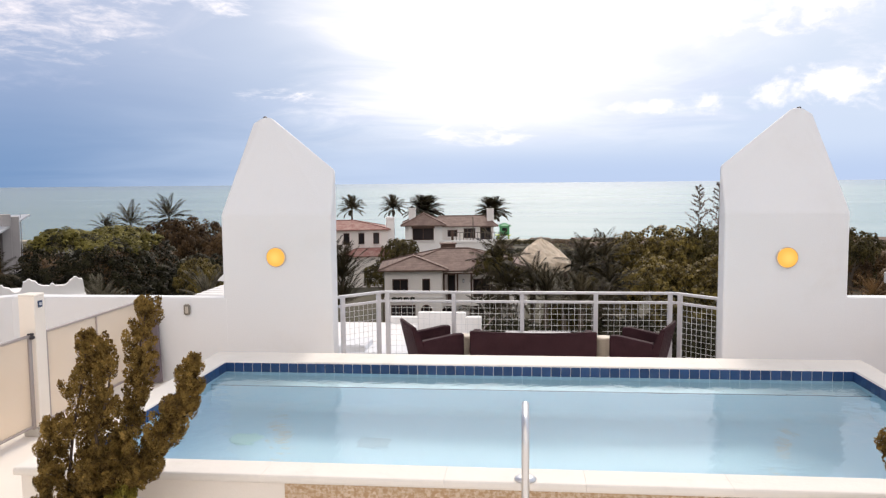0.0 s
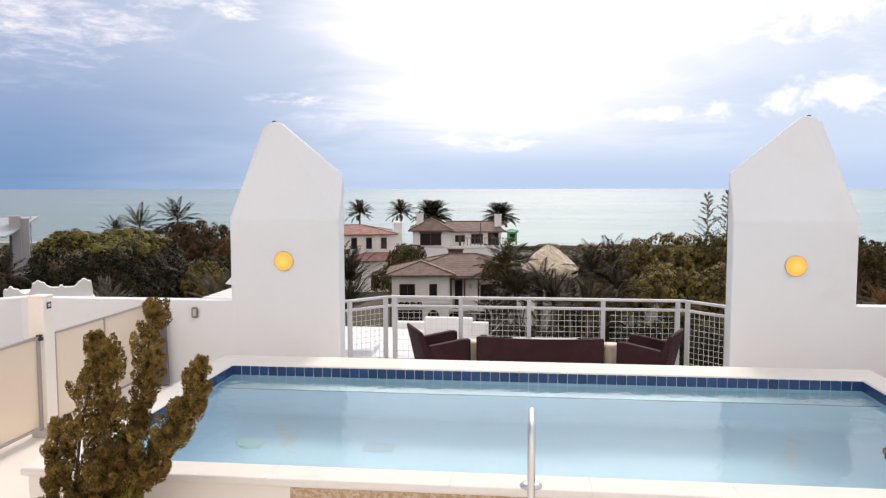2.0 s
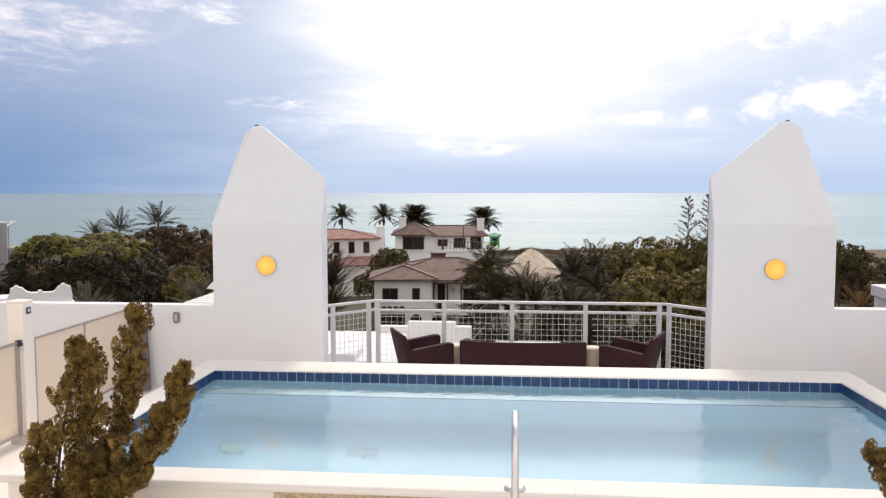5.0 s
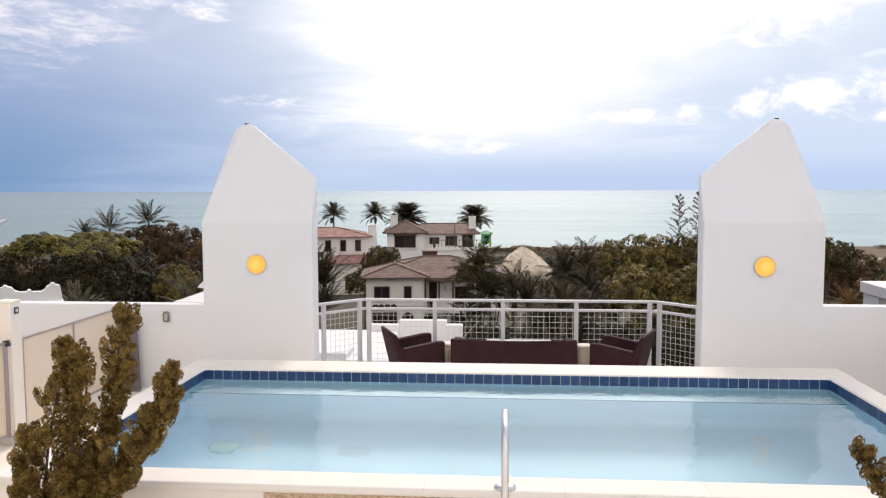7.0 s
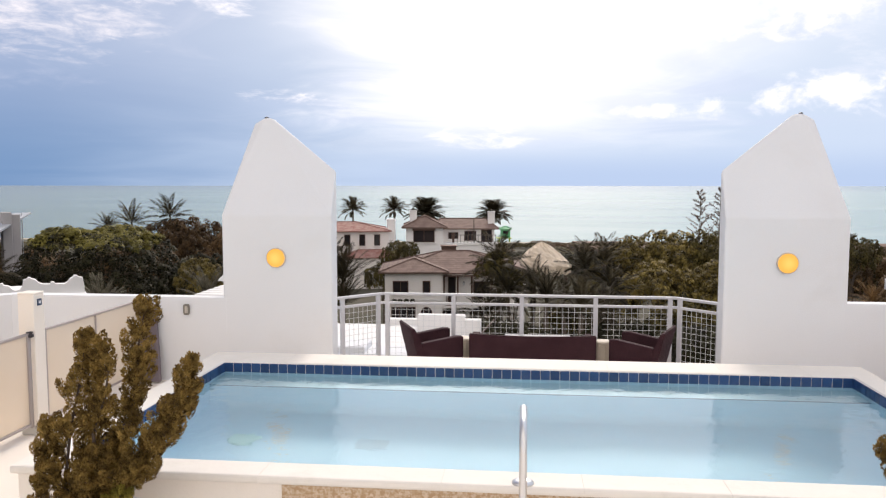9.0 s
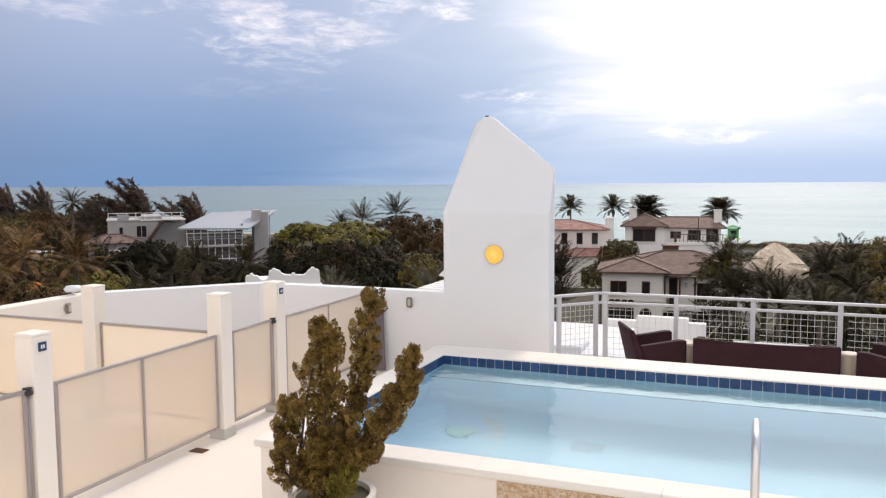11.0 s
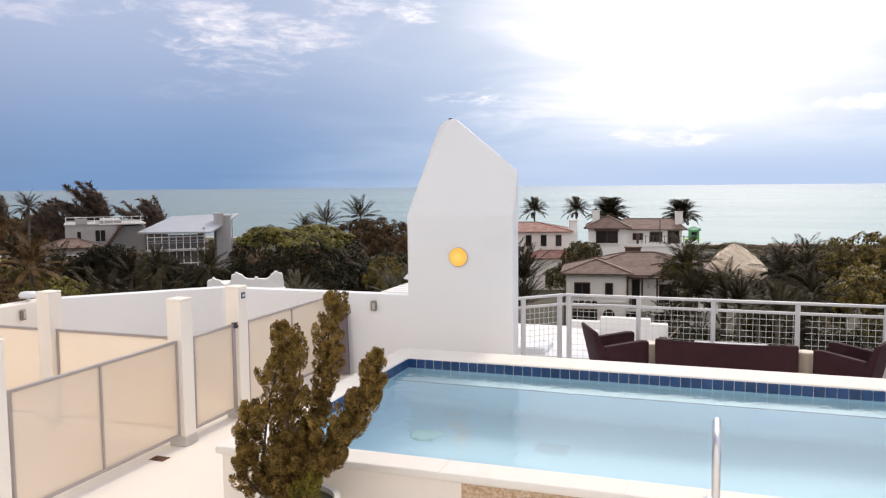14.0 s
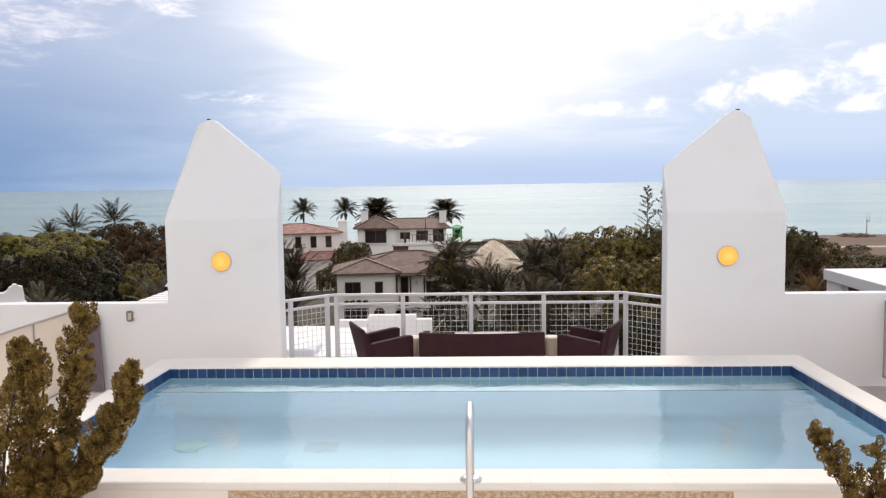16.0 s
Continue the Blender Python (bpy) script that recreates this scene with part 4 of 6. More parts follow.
def casuarina_mesh(name, boughs=22, tufts=34, spread=5):
    """Wind-swept fan of feathery boughs, unit height, blown towards -x."""
    cs, al, ac, ln = [], [], [], []
    for i in range(boughs):
        f = (i + 0.5) / boughs
        lean = radians(-72 + 92 * ((i * 0.618) % 1.0)) + random.uniform(-0.1, 0.1)
        root = np.array([0.02 - 0.06 * f, 0, 0.24 + 0.36 * f])
        d = np.array([math.sin(lean), random.uniform(-0.55, 0.55), math.cos(lean)])
        d /= np.linalg.norm(d)
        L = (0.95 - root[2]) * random.uniform(0.70, 1.0)
        p = root.copy()
        for k in range(tufts):
            s = k / tufts
            p = p + d * L / tufts
            d = d + np.array([-0.016, 0, 0.008])
            d /= np.linalg.norm(d)
            reach = 0.10 * (1.0 - 0.6 * s) if s > 0.2 else 0.05
            for _ in range(spread):
                e = d * 1.0 + rng.normal(scale=0.68, size=3) + np.array([-0.25, 0, 0.2])
                e /= np.linalg.norm(e)
                ll = random.uniform(0.5, 1.2) * max(0.035, reach)
                cs.append(p + e * ll * 0.55)
                al.append(e)
                ac.append(np.cross(e, rng.normal(size=3)))
                ln.append(ll)
    return cards(name, np.array(cs), unit(np.array(al)), unit(np.array(ac)), np.array(ln), np.full(len(ln), 0.0095))


def young_casuarina_mesh(name, boughs=34):
    """Slender open crown of short rising boughs, unit height, with gaps between its tufts."""
    cs, al, ac, ln = [], [], [], []
    for i in range(boughs):
        f = (i + 0.5) / boughs
        a = 2.39996 * i
        root = np.array([0, 0, 0.45 + 0.53 * f])
        d = unit(np.array([[math.cos(a), math.sin(a), random.uniform(0.3, 0.9)]]))[0]
        L = 0.17 * (1.08 - f) * random.uniform(0.7, 1.3) + 0.012
        for k in range(9):
            p = root + d * L * (k + 1) / 9
            for _ in range(7):
                e = unit((d * 0.8 + rng.normal(scale=0.5, size=3) + np.array([0, 0, 0.2]))[None])[0]
                ll = random.uniform(0.012, 0.026)
                cs.append(p + e * ll * 0.5), al.append(e), ac.append(np.cross(e, rng.normal(size=3))), ln.append(ll)
    return cards(name, np.array(cs), unit(np.array(al)), unit(np.array(ac)), np.array(ln), np.full(len(ln), 0.0042))


CASUARINAS = [casuarina_mesh("needles", 20, 40, 8) for _ in range(3)]
THIN_CASUARINA = young_casuarina_mesh("needles")


def casuarina(x, y, top, base, wide, label="wind-swept feathery casuarina tree", rz=0.0, mat="needle"):
    th = thing("casuarina_tree", label, "tree", (x, y, base), rz)
    h = top - base
    slim = wide < 0.6
    if slim:
        part("trunk", tube([(0, 0, 0), (0, 0, 0.5 * h), (0, 0, 0.99 * h)], [0.012 * h, 0.006 * h, 0.001 * h], 6), M["bark"], th)
        wide = 1.0
    else:
        part("trunk", tube([(0, 0, 0), (0.02 * h, 0, 0.3 * h), (-0.02 * h, 0, 0.55 * h), (-0.06 * h, 0, 0.72 * h)], [0.026 * h, 0.018 * h, 0.012 * h, 0.003 * h], 7), M["bark"], th)
    c = link("crown", with_material(THIN_CASUARINA if slim else random.choice(CASUARINAS), M[mat]), None, th)
    c.scale = (h * wide, h * wide, h)
    return th


def polar(az, d):
    """Plan place at an azimuth in degrees to the left of +y."""
    return -d * math.sin(radians(az)), d * math.cos(radians(az))


def planting():
    random.seed(11)
    # big sea-grape trees either side of the view
    for x, y, top, rx in ((-23.6, 54.8, -2.3, 3.6), (-34.8, 51.8, -3.4, 3.0)):
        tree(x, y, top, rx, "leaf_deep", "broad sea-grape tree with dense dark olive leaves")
    dome = tree(-29.6, 51.9, -0.1, 6.1, "leaf_dark", "large domed sea-grape tree with dense olive leaves")
    crown = next(c for c in dome.children if c.name.startswith("crown"))
    # dark flank and bright top: shade and light put into the leaf colours
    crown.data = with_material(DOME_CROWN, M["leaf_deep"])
    young = link("new_growth", with_material(DOME_TOP, M["leaf_light"]), None, dome, "yellow-green young leaves on top of the crown")
    young.scale, young.location = crown.scale, crown.location + Vector((0, 0, 0.07))
    tree(-17.5, 40.4, -1.3, 1.35, "leaf_grape", "slim yellow-green tree beside the roof pillar")
    x, y = polar(27.3, 70)
    tree(x, y, -1.9, 3.6, "leaf_olive", "dark broad-leaved tree behind the terrace")
    for x, y, top, rx in ((-35.9, 82.5, -0.9, 4.5), (-30, 80, -1.0, 4.5), (-26, 78, -1.6, 4.5), (-40, 84, -1.4, 4.0), (-22, 74, -3.6, 3.5)):
        tree(x, y, top, rx, "leaf_olive", "dark broad-leaved tree behind the terrace")
    for x, y, top, rx in ((9.0, 69, -1.7, 3.4), (12.6, 69.4, -1.2, 4.0), (16.5, 68.5, -0.9, 4.2), (10.5, 63, -3.4, 3.6), (14.8, 62, -3.1, 3.8), (20.5, 66, -2.0, 4.0), (19, 60, -4.2, 3.5), (6.8, 64, -4.8, 2.8)):
        tree(x, y, top, rx, random.choice(("leaf_grape", "leaf_grape", "leaf_dark")), "broad sea-grape tree with glossy olive leaves")
    for x, y, top, rx in ((27.6, 70, -1.4, 2.5), (29.5, 74, -2.6, 3.0), (33, 80, -3.2, 4.0), (38, 92, -4.3, 4.0), (27, 58, -3.5, 3.0), (30, 62, -4.2, 3.5), (35, 66, -5.0, 4.0), (42, 86, -5.5, 5.0), (33, 52, -5.2, 3.5), (38, 55, -5.6, 4.0)):
        tree(x, y, top, rx, random.choice(("leaf_dark", "leaf_olive")), "dark wind-clipped coastal tree", far=True)
    # the green belt on the far left
    for i in range(120):
        az, d = random.uniform(33, 66), random.uniform(42, 140) ** 1.0
        if 41 < az < 53 and 76 < d < 104 or az > 56.5 and d < 92 or az < 37 and d > 50:
            continue
        x, y = polar(az, d)
        tree(x, y, -1.9 - 0.010 * (140 - d) - random.uniform(0, 2.4) - (1.0 if d < 62 else 0), random.uniform(2.6, 4.6), random.choice(("leaf_dark", "leaf_olive", "leaf_olive")), "dense olive tree in the coastal green belt", far=True)
    for i in range(30):
        x, y = polar(55 + 13 * ((i * 0.618) % 1), random.uniform(96, 138))
        tree(x, y, random.uniform(-2.6, -1.3), random.uniform(3.0, 4.6), random.choice(("leaf_dark", "leaf_olive")), "dense olive tree in the coastal green belt", far=True)
    state = random.getstate()
    for i in range(22):
        x, y = polar(45.5 + 12 * ((i * 0.618) % 1), random.uniform(122, 140))
        tree(x, y, random.uniform(-1.9, -0.9), random.uniform(2.6, 4.2), random.choice(("leaf_dark", "leaf_olive")), "dense olive tree in the coastal green belt", far=True)
    random.setstate(state)
    for i in range(14):
        x, y = polar(57 + 7 * ((i * 0.618) % 1), random.uniform(50, 64))
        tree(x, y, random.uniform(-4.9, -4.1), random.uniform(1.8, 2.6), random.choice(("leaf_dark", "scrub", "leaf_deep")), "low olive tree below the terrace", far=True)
    for i in range(16):
        x, y = polar(44 + 13 * ((i * 0.618) % 1), random.uniform(46, 74))
        tree(x, y, random.uniform(-3.9, -2.4), random.uniform(1.8, 3.0), ("leaf_olive", "leaf_light", "leaf_dark")[i % 3], "leafy olive tree between the palms", far=True)
    for i in range(34):
        x, y = polar(random.uniform(34, 66), random.uniform(24, 42))
        tree(x, y, random.uniform(-5.4, -3.9), random.uniform(2.0, 3.2), random.choice(("leaf_dark", "leaf_olive")), "low dark tree below the terrace", far=True)
    for az, d, z, s, mat in ((56.7, 50, -1.7, 0.85, "palm_brown"), (51.9, 52, -2.1, 0.8, "palm_brown"), (47.0, 52, -2.0, 0.8, "palm_brown"), (59.5, 82, -1.4, 1.1, "palm_dark"),
                             (63, 90, -1.2, 1.0, "palm_brown"), (55, 88, -1.9, 1.0, "palm_brown"), (50, 64, -2.6, 1.1, "palm_brown"), (45.5, 62, -3.2, 1.0, "palm_dark"), (54.5, 62, -2.3, 1.1, "palm_brown"),
                             (48.5, 76, -2.2, 1.0, "palm_brown"), (53, 110, -1.4, 1.0, "palm_dark"), (61, 112, -0.9, 1.0, "palm_brown"), (47, 112, 0.3, 1.0, "palm_dark"), (43, 40, -3.5, 1.0, "palm_dark"), (40, 42, -3.9, 1.0, "palm_dark")):
        x, y = polar(az, d)
        palm(x, y, z, "coconut", mat, s * (0.8 if d > 55 else 1.0))
    for az, d, z in ((62.2, 45, -4.4), (60.6, 43, -4.3), (59.0, 46, -4.5), (57.4, 44, -4.6), (56.0, 46, -4.6), (63.6, 44, -4.3), (60, 36, -4.0), (55, 33, -4.0), (51, 32, -3.6), (46, 34, -4.2), (63, 34, -4.3), (57.5, 30, -3.9), (29.9, 34, -2.6), (22.9, 37, -2.7), (28, 36, -4.2), (33, 38, -3.3), (36, 36, -3.6)):
        x, y = polar(az, d)
        palm(x, y, z, "low", "palm_brown" if az > 45 else "palm_grey", 0.9 if az > 45 else 0.62, lean=0.2)
    for i in range(9):
        x, y = polar(48 + 9 * ((i * 0.618) % 1), random.uniform(52, 90))
        palm(x, y, random.uniform(-3.2, -2.0), "coconut", "palm_brown" if i % 3 else "palm_dark", random.uniform(0.65, 0.85))
    # far palms over the trees
    palm(-40.5, 86.1, -1.3, "coconut", "palm_dark", 1.05)
    palm(-44.4, 84.7, -2.0, "coconut", "palm_dark", 1.0)
    palm(-46.5, 83.3, -2.4, "coconut", "palm_dark", 0.7)
    # date palms on the beach behind the houses
    for x, y, z, s in ((-29.3, 131.6, -2.1, 1.12), (-22.4, 133, -2.1, 1.12), (-17.0, 133, -2.8, 1.45), (-5.5, 134.9, -2.9, 1.3)):
        palm(x, y, z, "date", "palm_dark", s, lean=0.1)
    # trees that hide the foot of the modern house
    for az, d, top, rx in ((42.4, 62, -1.3, 2.0), (43.6, 64, -2.0, 2.0), (41.6, 62, -2.4, 1.8), (45.0, 66, -4.6, 2.2), (39.8, 64, -3.4, 2.2), (38.4, 66, -2.9, 2.2), (36.6, 64, -3.4, 2.2), (35.4, 60, -3.3, 2.2), (47, 64, -4.6, 2.4), (37.4, 56, -3.6, 2.2), (40.4, 54, -4.0, 2.2), (44, 54, -4.0, 2.2)):
        x, y = polar(az, d)
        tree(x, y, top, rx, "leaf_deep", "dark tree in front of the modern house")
    for az, d, z in ((39.2, 58, -3.0), (36.0, 56, -3.0), (41.0, 58, -3.4)):
        x, y = polar(az, d)
        palm(x, y, z, "coconut", "palm_dark", 0.7)
    # palms and bushes round the front house
    for x, y, z, k, s in ((4.1, 54.8, -3.3, "coconut", 0.8), (-1.9, 56, -3.3, "coconut", 0.95), (5.6, 57, -3.2, "coconut", 0.85), (-1.2, 53, -4.8, "coconut", 0.8), (0.6, 54, -4.6, "coconut", 0.8), (2.4, 50, -5.0, "coconut", 0.8), (5.6, 52, -4.4, "coconut", 0.8),
                          (1.2, 46, -4.4, "low", 0.9), (3.0, 43, -4.4, "low", 0.8), (-2.4, 50, -6.0, "coconut", 0.75), (4.6, 45, -5.0, "coconut", 0.75), (-13.3, 56, -4.6, "low", 1.15), (-14.8, 57, -4.2, "low", 1.15), (-12.8, 54, -6.0, "low", 1.0), (19.4, 46, -4.2, "low", 0.6)):
        palm(x, y, z, k, "palm_brown" if x > 15 else "palm_dark", s)
    for x, y, top, rx in ((-11.5, 72, -2.5, 2.0), (-2.2, 56, -2.1, 1.5), (-0.8, 55, -3.2, 1.6), (-10.6, 72, -3.9, 1.6), (-13.2, 72, -4.6, 2.0), (-2.2, 78, -4.6, 1.6), (-17, 62, -4.8, 2.2), (-19, 60, -5.2, 2.4)):
        tree(x, y, top, rx, "leaf_dark", "small bushy tree beside a house")
    for x, y, top, rx in ((-17.6, 43, -3.0, 1.6), (-16.2, 45, -2.6, 1.7)):
        tree(x, y, top, rx, "leaf_light", "small yellow-green leafy tree")
    # shade below the terrace is put into the dark leaf colour here
    for i in range(26):
        x, y = -3.5 + 17 * ((i * 0.618) % 1), random.uniform(34, 46)
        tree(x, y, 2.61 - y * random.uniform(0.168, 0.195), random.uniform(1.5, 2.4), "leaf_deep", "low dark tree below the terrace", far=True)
    for i in range(46):
        x, y = random.uniform(-20, 34), random.uniform(20, 50)
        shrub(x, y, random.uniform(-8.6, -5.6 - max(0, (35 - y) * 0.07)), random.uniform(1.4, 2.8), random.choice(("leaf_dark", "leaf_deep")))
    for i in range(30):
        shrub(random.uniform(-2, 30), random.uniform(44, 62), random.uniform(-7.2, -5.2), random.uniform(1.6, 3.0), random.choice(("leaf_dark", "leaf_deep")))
    for i in range(60):
        shrub(random.uniform(-45, 40), random.uniform(95, 165), random.uniform(-9.6, -8.4), random.uniform(1.8, 3.6), random.choice(("leaf_dark", "leaf_olive")))
    for i in range(16):
        x, y = polar(29 + 9 * ((i * 0.618) % 1), random.uniform(85, 160))
        tree(x, y, random.uniform(-6.4, -5.4) - 0.012 * (y - 80), random.uniform(3.0, 4.5), random.choice(("leaf_dark", "leaf_olive")), "low dense tree near the beach", far=True)
    for i in range(46):
        x, y = -7 + 28 * ((i * 0.618) % 1), 84 + 66 * ((i * 0.382) % 1)
        shrub(x, y, 2.6 - y * random.uniform(0.082, 0.092), random.uniform(2.2, 3.4), "leaf_deep", "dark dense shrub behind the beach")
    # clipped hedge and dune scrub along the beach
    for i in range(26):
        shrub(-8 + i * 1.15, 160 + random.uniform(-1, 1), -9.3 + random.uniform(-0.15, 0.15), 1.5, "leaf_dark", "clipped dark hedge along the beach")
    places = []
    for i in range(260):
        y = random.uniform(98, 169)
        x = y * random.uniform(0.30, 0.72)
        if not (137 < y < 145 and 56 < x < 90) and (x < 0.43 * y or i % 4 == 0):
            places.append((x, y, -8.9 + random.uniform(-0.5, 0.5), random.uniform(1.6, 3.8)))
    scrub_field("dune_scrub", "brown low scrub covering the dune", places, ("scrub", "leaf_olive", "leaf_dark"))
    # wind-swept casuarinas by the sea
    for az, d, top, wide in ((53.4, 150, 4.9, 1.1), (51.8, 151, 3.7, 0.9), (50.4, 150, 4.1, 0.95), (48.3, 150, 3.9, 1.0), (45.2, 122, 2.2, 1.0), (42.4, 122, 4.7, 1.4), (38.8, 122, 2.5, 1.35), (62.5, 140, 0.2, 1.0)):
        x, y = polar(az, d)
        casuarina(x, y, top, GROUND, wide, rz=az)
    casuarina(21.0, 88, 2.4, GROUND, 0.5, "thin young casuarina tree", 150)
    casuarina(18.9, 88, 2.0, GROUND, 0.5, "thin young casuarina tree", 60)


planting()


# -------------------------------- houses and other things beyond the terrace
M["house_wall"] = material("off_white_house_plaster", (0.84, 0.81, 0.78), 0.9, var=0.05, scale=0.4, fine=8, bump=0.1, stain=(0.6, 0.55, 0.5), stain_amount=0.3)
M["house_white"] = material("bright_white_house_plaster", (0.83, 0.82, 0.81), 0.9, var=0.04, scale=0.4, fine=8, bump=0.1, stain=(0.6, 0.58, 0.55), stain_amount=0.3)
M["concrete"] = material("grey_concrete", (0.42, 0.40, 0.40), 0.85, var=0.12, scale=0.5, fine=6, bump=0.1, stain=(0.3, 0.28, 0.27), stain_amount=0.5)
M["wood"] = material("dark_brown_wood", (0.075, 0.038, 0.026), 0.6, var=0.2, scale=3, fine=25, bump=0.1)
M["metal_roof"] = material("pale_metal_roof", (0.44, 0.46, 0.49), 0.5, 0.3, var=0.06, scale=0.6, fine=6, bump=0.05)
M["green_paint"] = material("bright_green_paint", (0.09, 0.36, 0.17), 0.6, var=0.1, scale=1)
M["lime_paint"] = material("lime_yellow_paint", (0.34, 0.46, 0.08), 0.6, var=0.1, scale=1)
M["rust_cloth"] = material("orange_awning", (0.60, 0.16, 0.06), 0.8, var=0.1, scale=1)


def glass_dark():
    m = bpy.data.materials.new("dark_window_glass")
    m.use_nodes = True
    b = m.node_tree.nodes["Principled BSDF"]
    b.inputs["Base Color"].default_value = (0.025, 0.022, 0.025, 1)
    b.inputs["Roughness"].default_value = 0.08
    return m


M["glass"] = glass_dark()


def roof_material(name, a, b_, row):
    """Ridged clay tiles in courses, with weathering."""
    m = bpy.data.materials.new(name)
    m.use_nodes = True
    g = Nodes(m.node_tree)
    out, b = g.n("ShaderNodeOutputMaterial"), g.n("ShaderNodeBsdfPrincipled")
    pos = g.n("ShaderNodeNewGeometry").outputs["Position"]
    sep = g.n("ShaderNodeSeparateXYZ")
    g.put(sep.inputs[0], pos)
    saw = g.math("FRACT", g.math("MULTIPLY", sep.outputs[2], 1.0 / row))
    col = g.mix(g.ramp(g.noise(pos, 1.6, 5, 0.65), 0.35, 0.65), a, b_)
    col = g.mix(g.math("MULTIPLY", g.ramp(g.noise(pos, 7.0, 3, 0.6), 0.5, 0.75), 0.5), col, tuple(0.55 * x for x in a))
    g.put(b.inputs["Base Color"], g.mix(g.ramp(saw, 0.8, 1.0), col, tuple(0.5 * x for x in a)))
    b.inputs["Roughness"].default_value = 0.85
    bp = g.n("ShaderNodeBump")
    bp.inputs["Strength"].default_value, bp.inputs["Distance"].default_value = 0.8, 0.06
    g.put(bp.inputs["Height"], saw)
    g.put(b.inputs["Normal"], bp.outputs[0])
    g.t.links.new(b.outputs[0], out.inputs[0])
    return m


M["roof_brown"] = roof_material("brown_roof_tiles", (0.17, 0.11, 0.09), (0.25, 0.17, 0.14), 0.12)
M["roof_clay"] = roof_material("bright_clay_roof_tiles", (0.36, 0.10, 0.065), (0.45, 0.17, 0.12), 0.12)
M["roof_red"] = roof_material("red_clay_roof_tiles", (0.30, 0.13, 0.105), (0.42, 0.26, 0.22), 0.12)


def hip_roof(x0, x1, y0, y1, z, rise, over=0.45, thick=0.12, hip=None):
    """A hipped roof with a soffit, over the plan x0..x1, y0..y1."""
    x0, x1, y0, y1 = x0 - over, x1 + over, y0 - over, y1 + over
    bm = bmesh.new()
    w, d = x1 - x0, y1 - y0
    h = min(w, d) / 2 if hip is None else hip
    if w >= d:
        r0, r1 = (x0 + h, (y0 + y1) / 2), (x1 - h, (y0 + y1) / 2)
    else:
        r0, r1 = ((x0 + x1) / 2, y0 + h), ((x0 + x1) / 2, y1 - h)
    lo = [bm.verts.new((x, y, z - thick)) for x, y in ((x0, y0), (x1, y0), (x1, y1), (x0, y1))]
    e = [bm.verts.new((x, y, z)) for x, y in ((x0, y0), (x1, y0), (x1, y1), (x0, y1))]
    a, b = bm.verts.new((*r0, z + rise)), bm.verts.new((*r1, z + rise))
    bm.faces.new(lo[::-1])
    for i in range(4):
        bm.faces.new((lo[i], lo[(i + 1) % 4], e[(i + 1) % 4], e[i]))
    if w >= d:
        for f in ((e[0], e[1], b, a), (e[1], e[2], b), (e[2], e[3], a, b), (e[3], e[0], a)):
            bm.faces.new(f)
    else:
        for f in ((e[0], e[1], a), (e[1], e[2], b, a), (e[2], e[3], b), (e[3], e[0], a, b)):
            bm.faces.new(f)
    # ridge and hip caps
    for p, q in ((e[0], a), (e[3], a if w >= d else b), (e[1], b if w >= d else a), (e[2], b), (a, b)):
        tube([p.co + Vector((0, 0, 0.02)), q.co + Vector((0, 0, 0.02))], 0.07, 6, bm)
    return bm


def window(parent, x, y, z, w, h, bars=1, frame="wood", sill=True, depth=0.12):
    """A framed window standing just proud of a wall that faces -y; x, z is its lower middle."""
    t = 0.08
    fr = bmesh.new()
    loops = []
    for yy, inset in ((y - depth, 0.0), (y - depth, t), (y + 0.02, t), (y + 0.02, 0.0)):
        loops.append([fr.verts.new((x + sx * (w / 2 - inset), yy, z + (h - inset if up else inset))) for sx, up in ((-1, 0), (1, 0), (1, 1), (-1, 1))])
    for a, b in zip(loops, loops[1:] + loops[:1]):
        for i in range(4):
            fr.faces.new((a[i], a[(i + 1) % 4], b[(i + 1) % 4], b[i]))
    bmesh.ops.recalc_face_normals(fr, faces=fr.faces)
    ob = part("window", fr, M[frame], parent)
    for i in range(bars):
        cx = x - w / 2 + w * (i + 1) / (bars + 1)
        part("glazing_bar", box(cx - 0.03, cx + 0.03, y - depth + 0.02, y - 0.051, z + t - 0.004, z + h - t + 0.004), M[frame], ob)
    part("pane", box(x - w / 2 + t, x + w / 2 - t, y - 0.05, y - 0.02, z + t, z + h - t), M["glass"], ob)
    if sill:
        part("sill", box(x - w / 2 - 0.08, x + w / 2 + 0.08, y - depth - 0.06, y, z - 0.08, z - 0.002), M["house_white"], ob)
    return ob


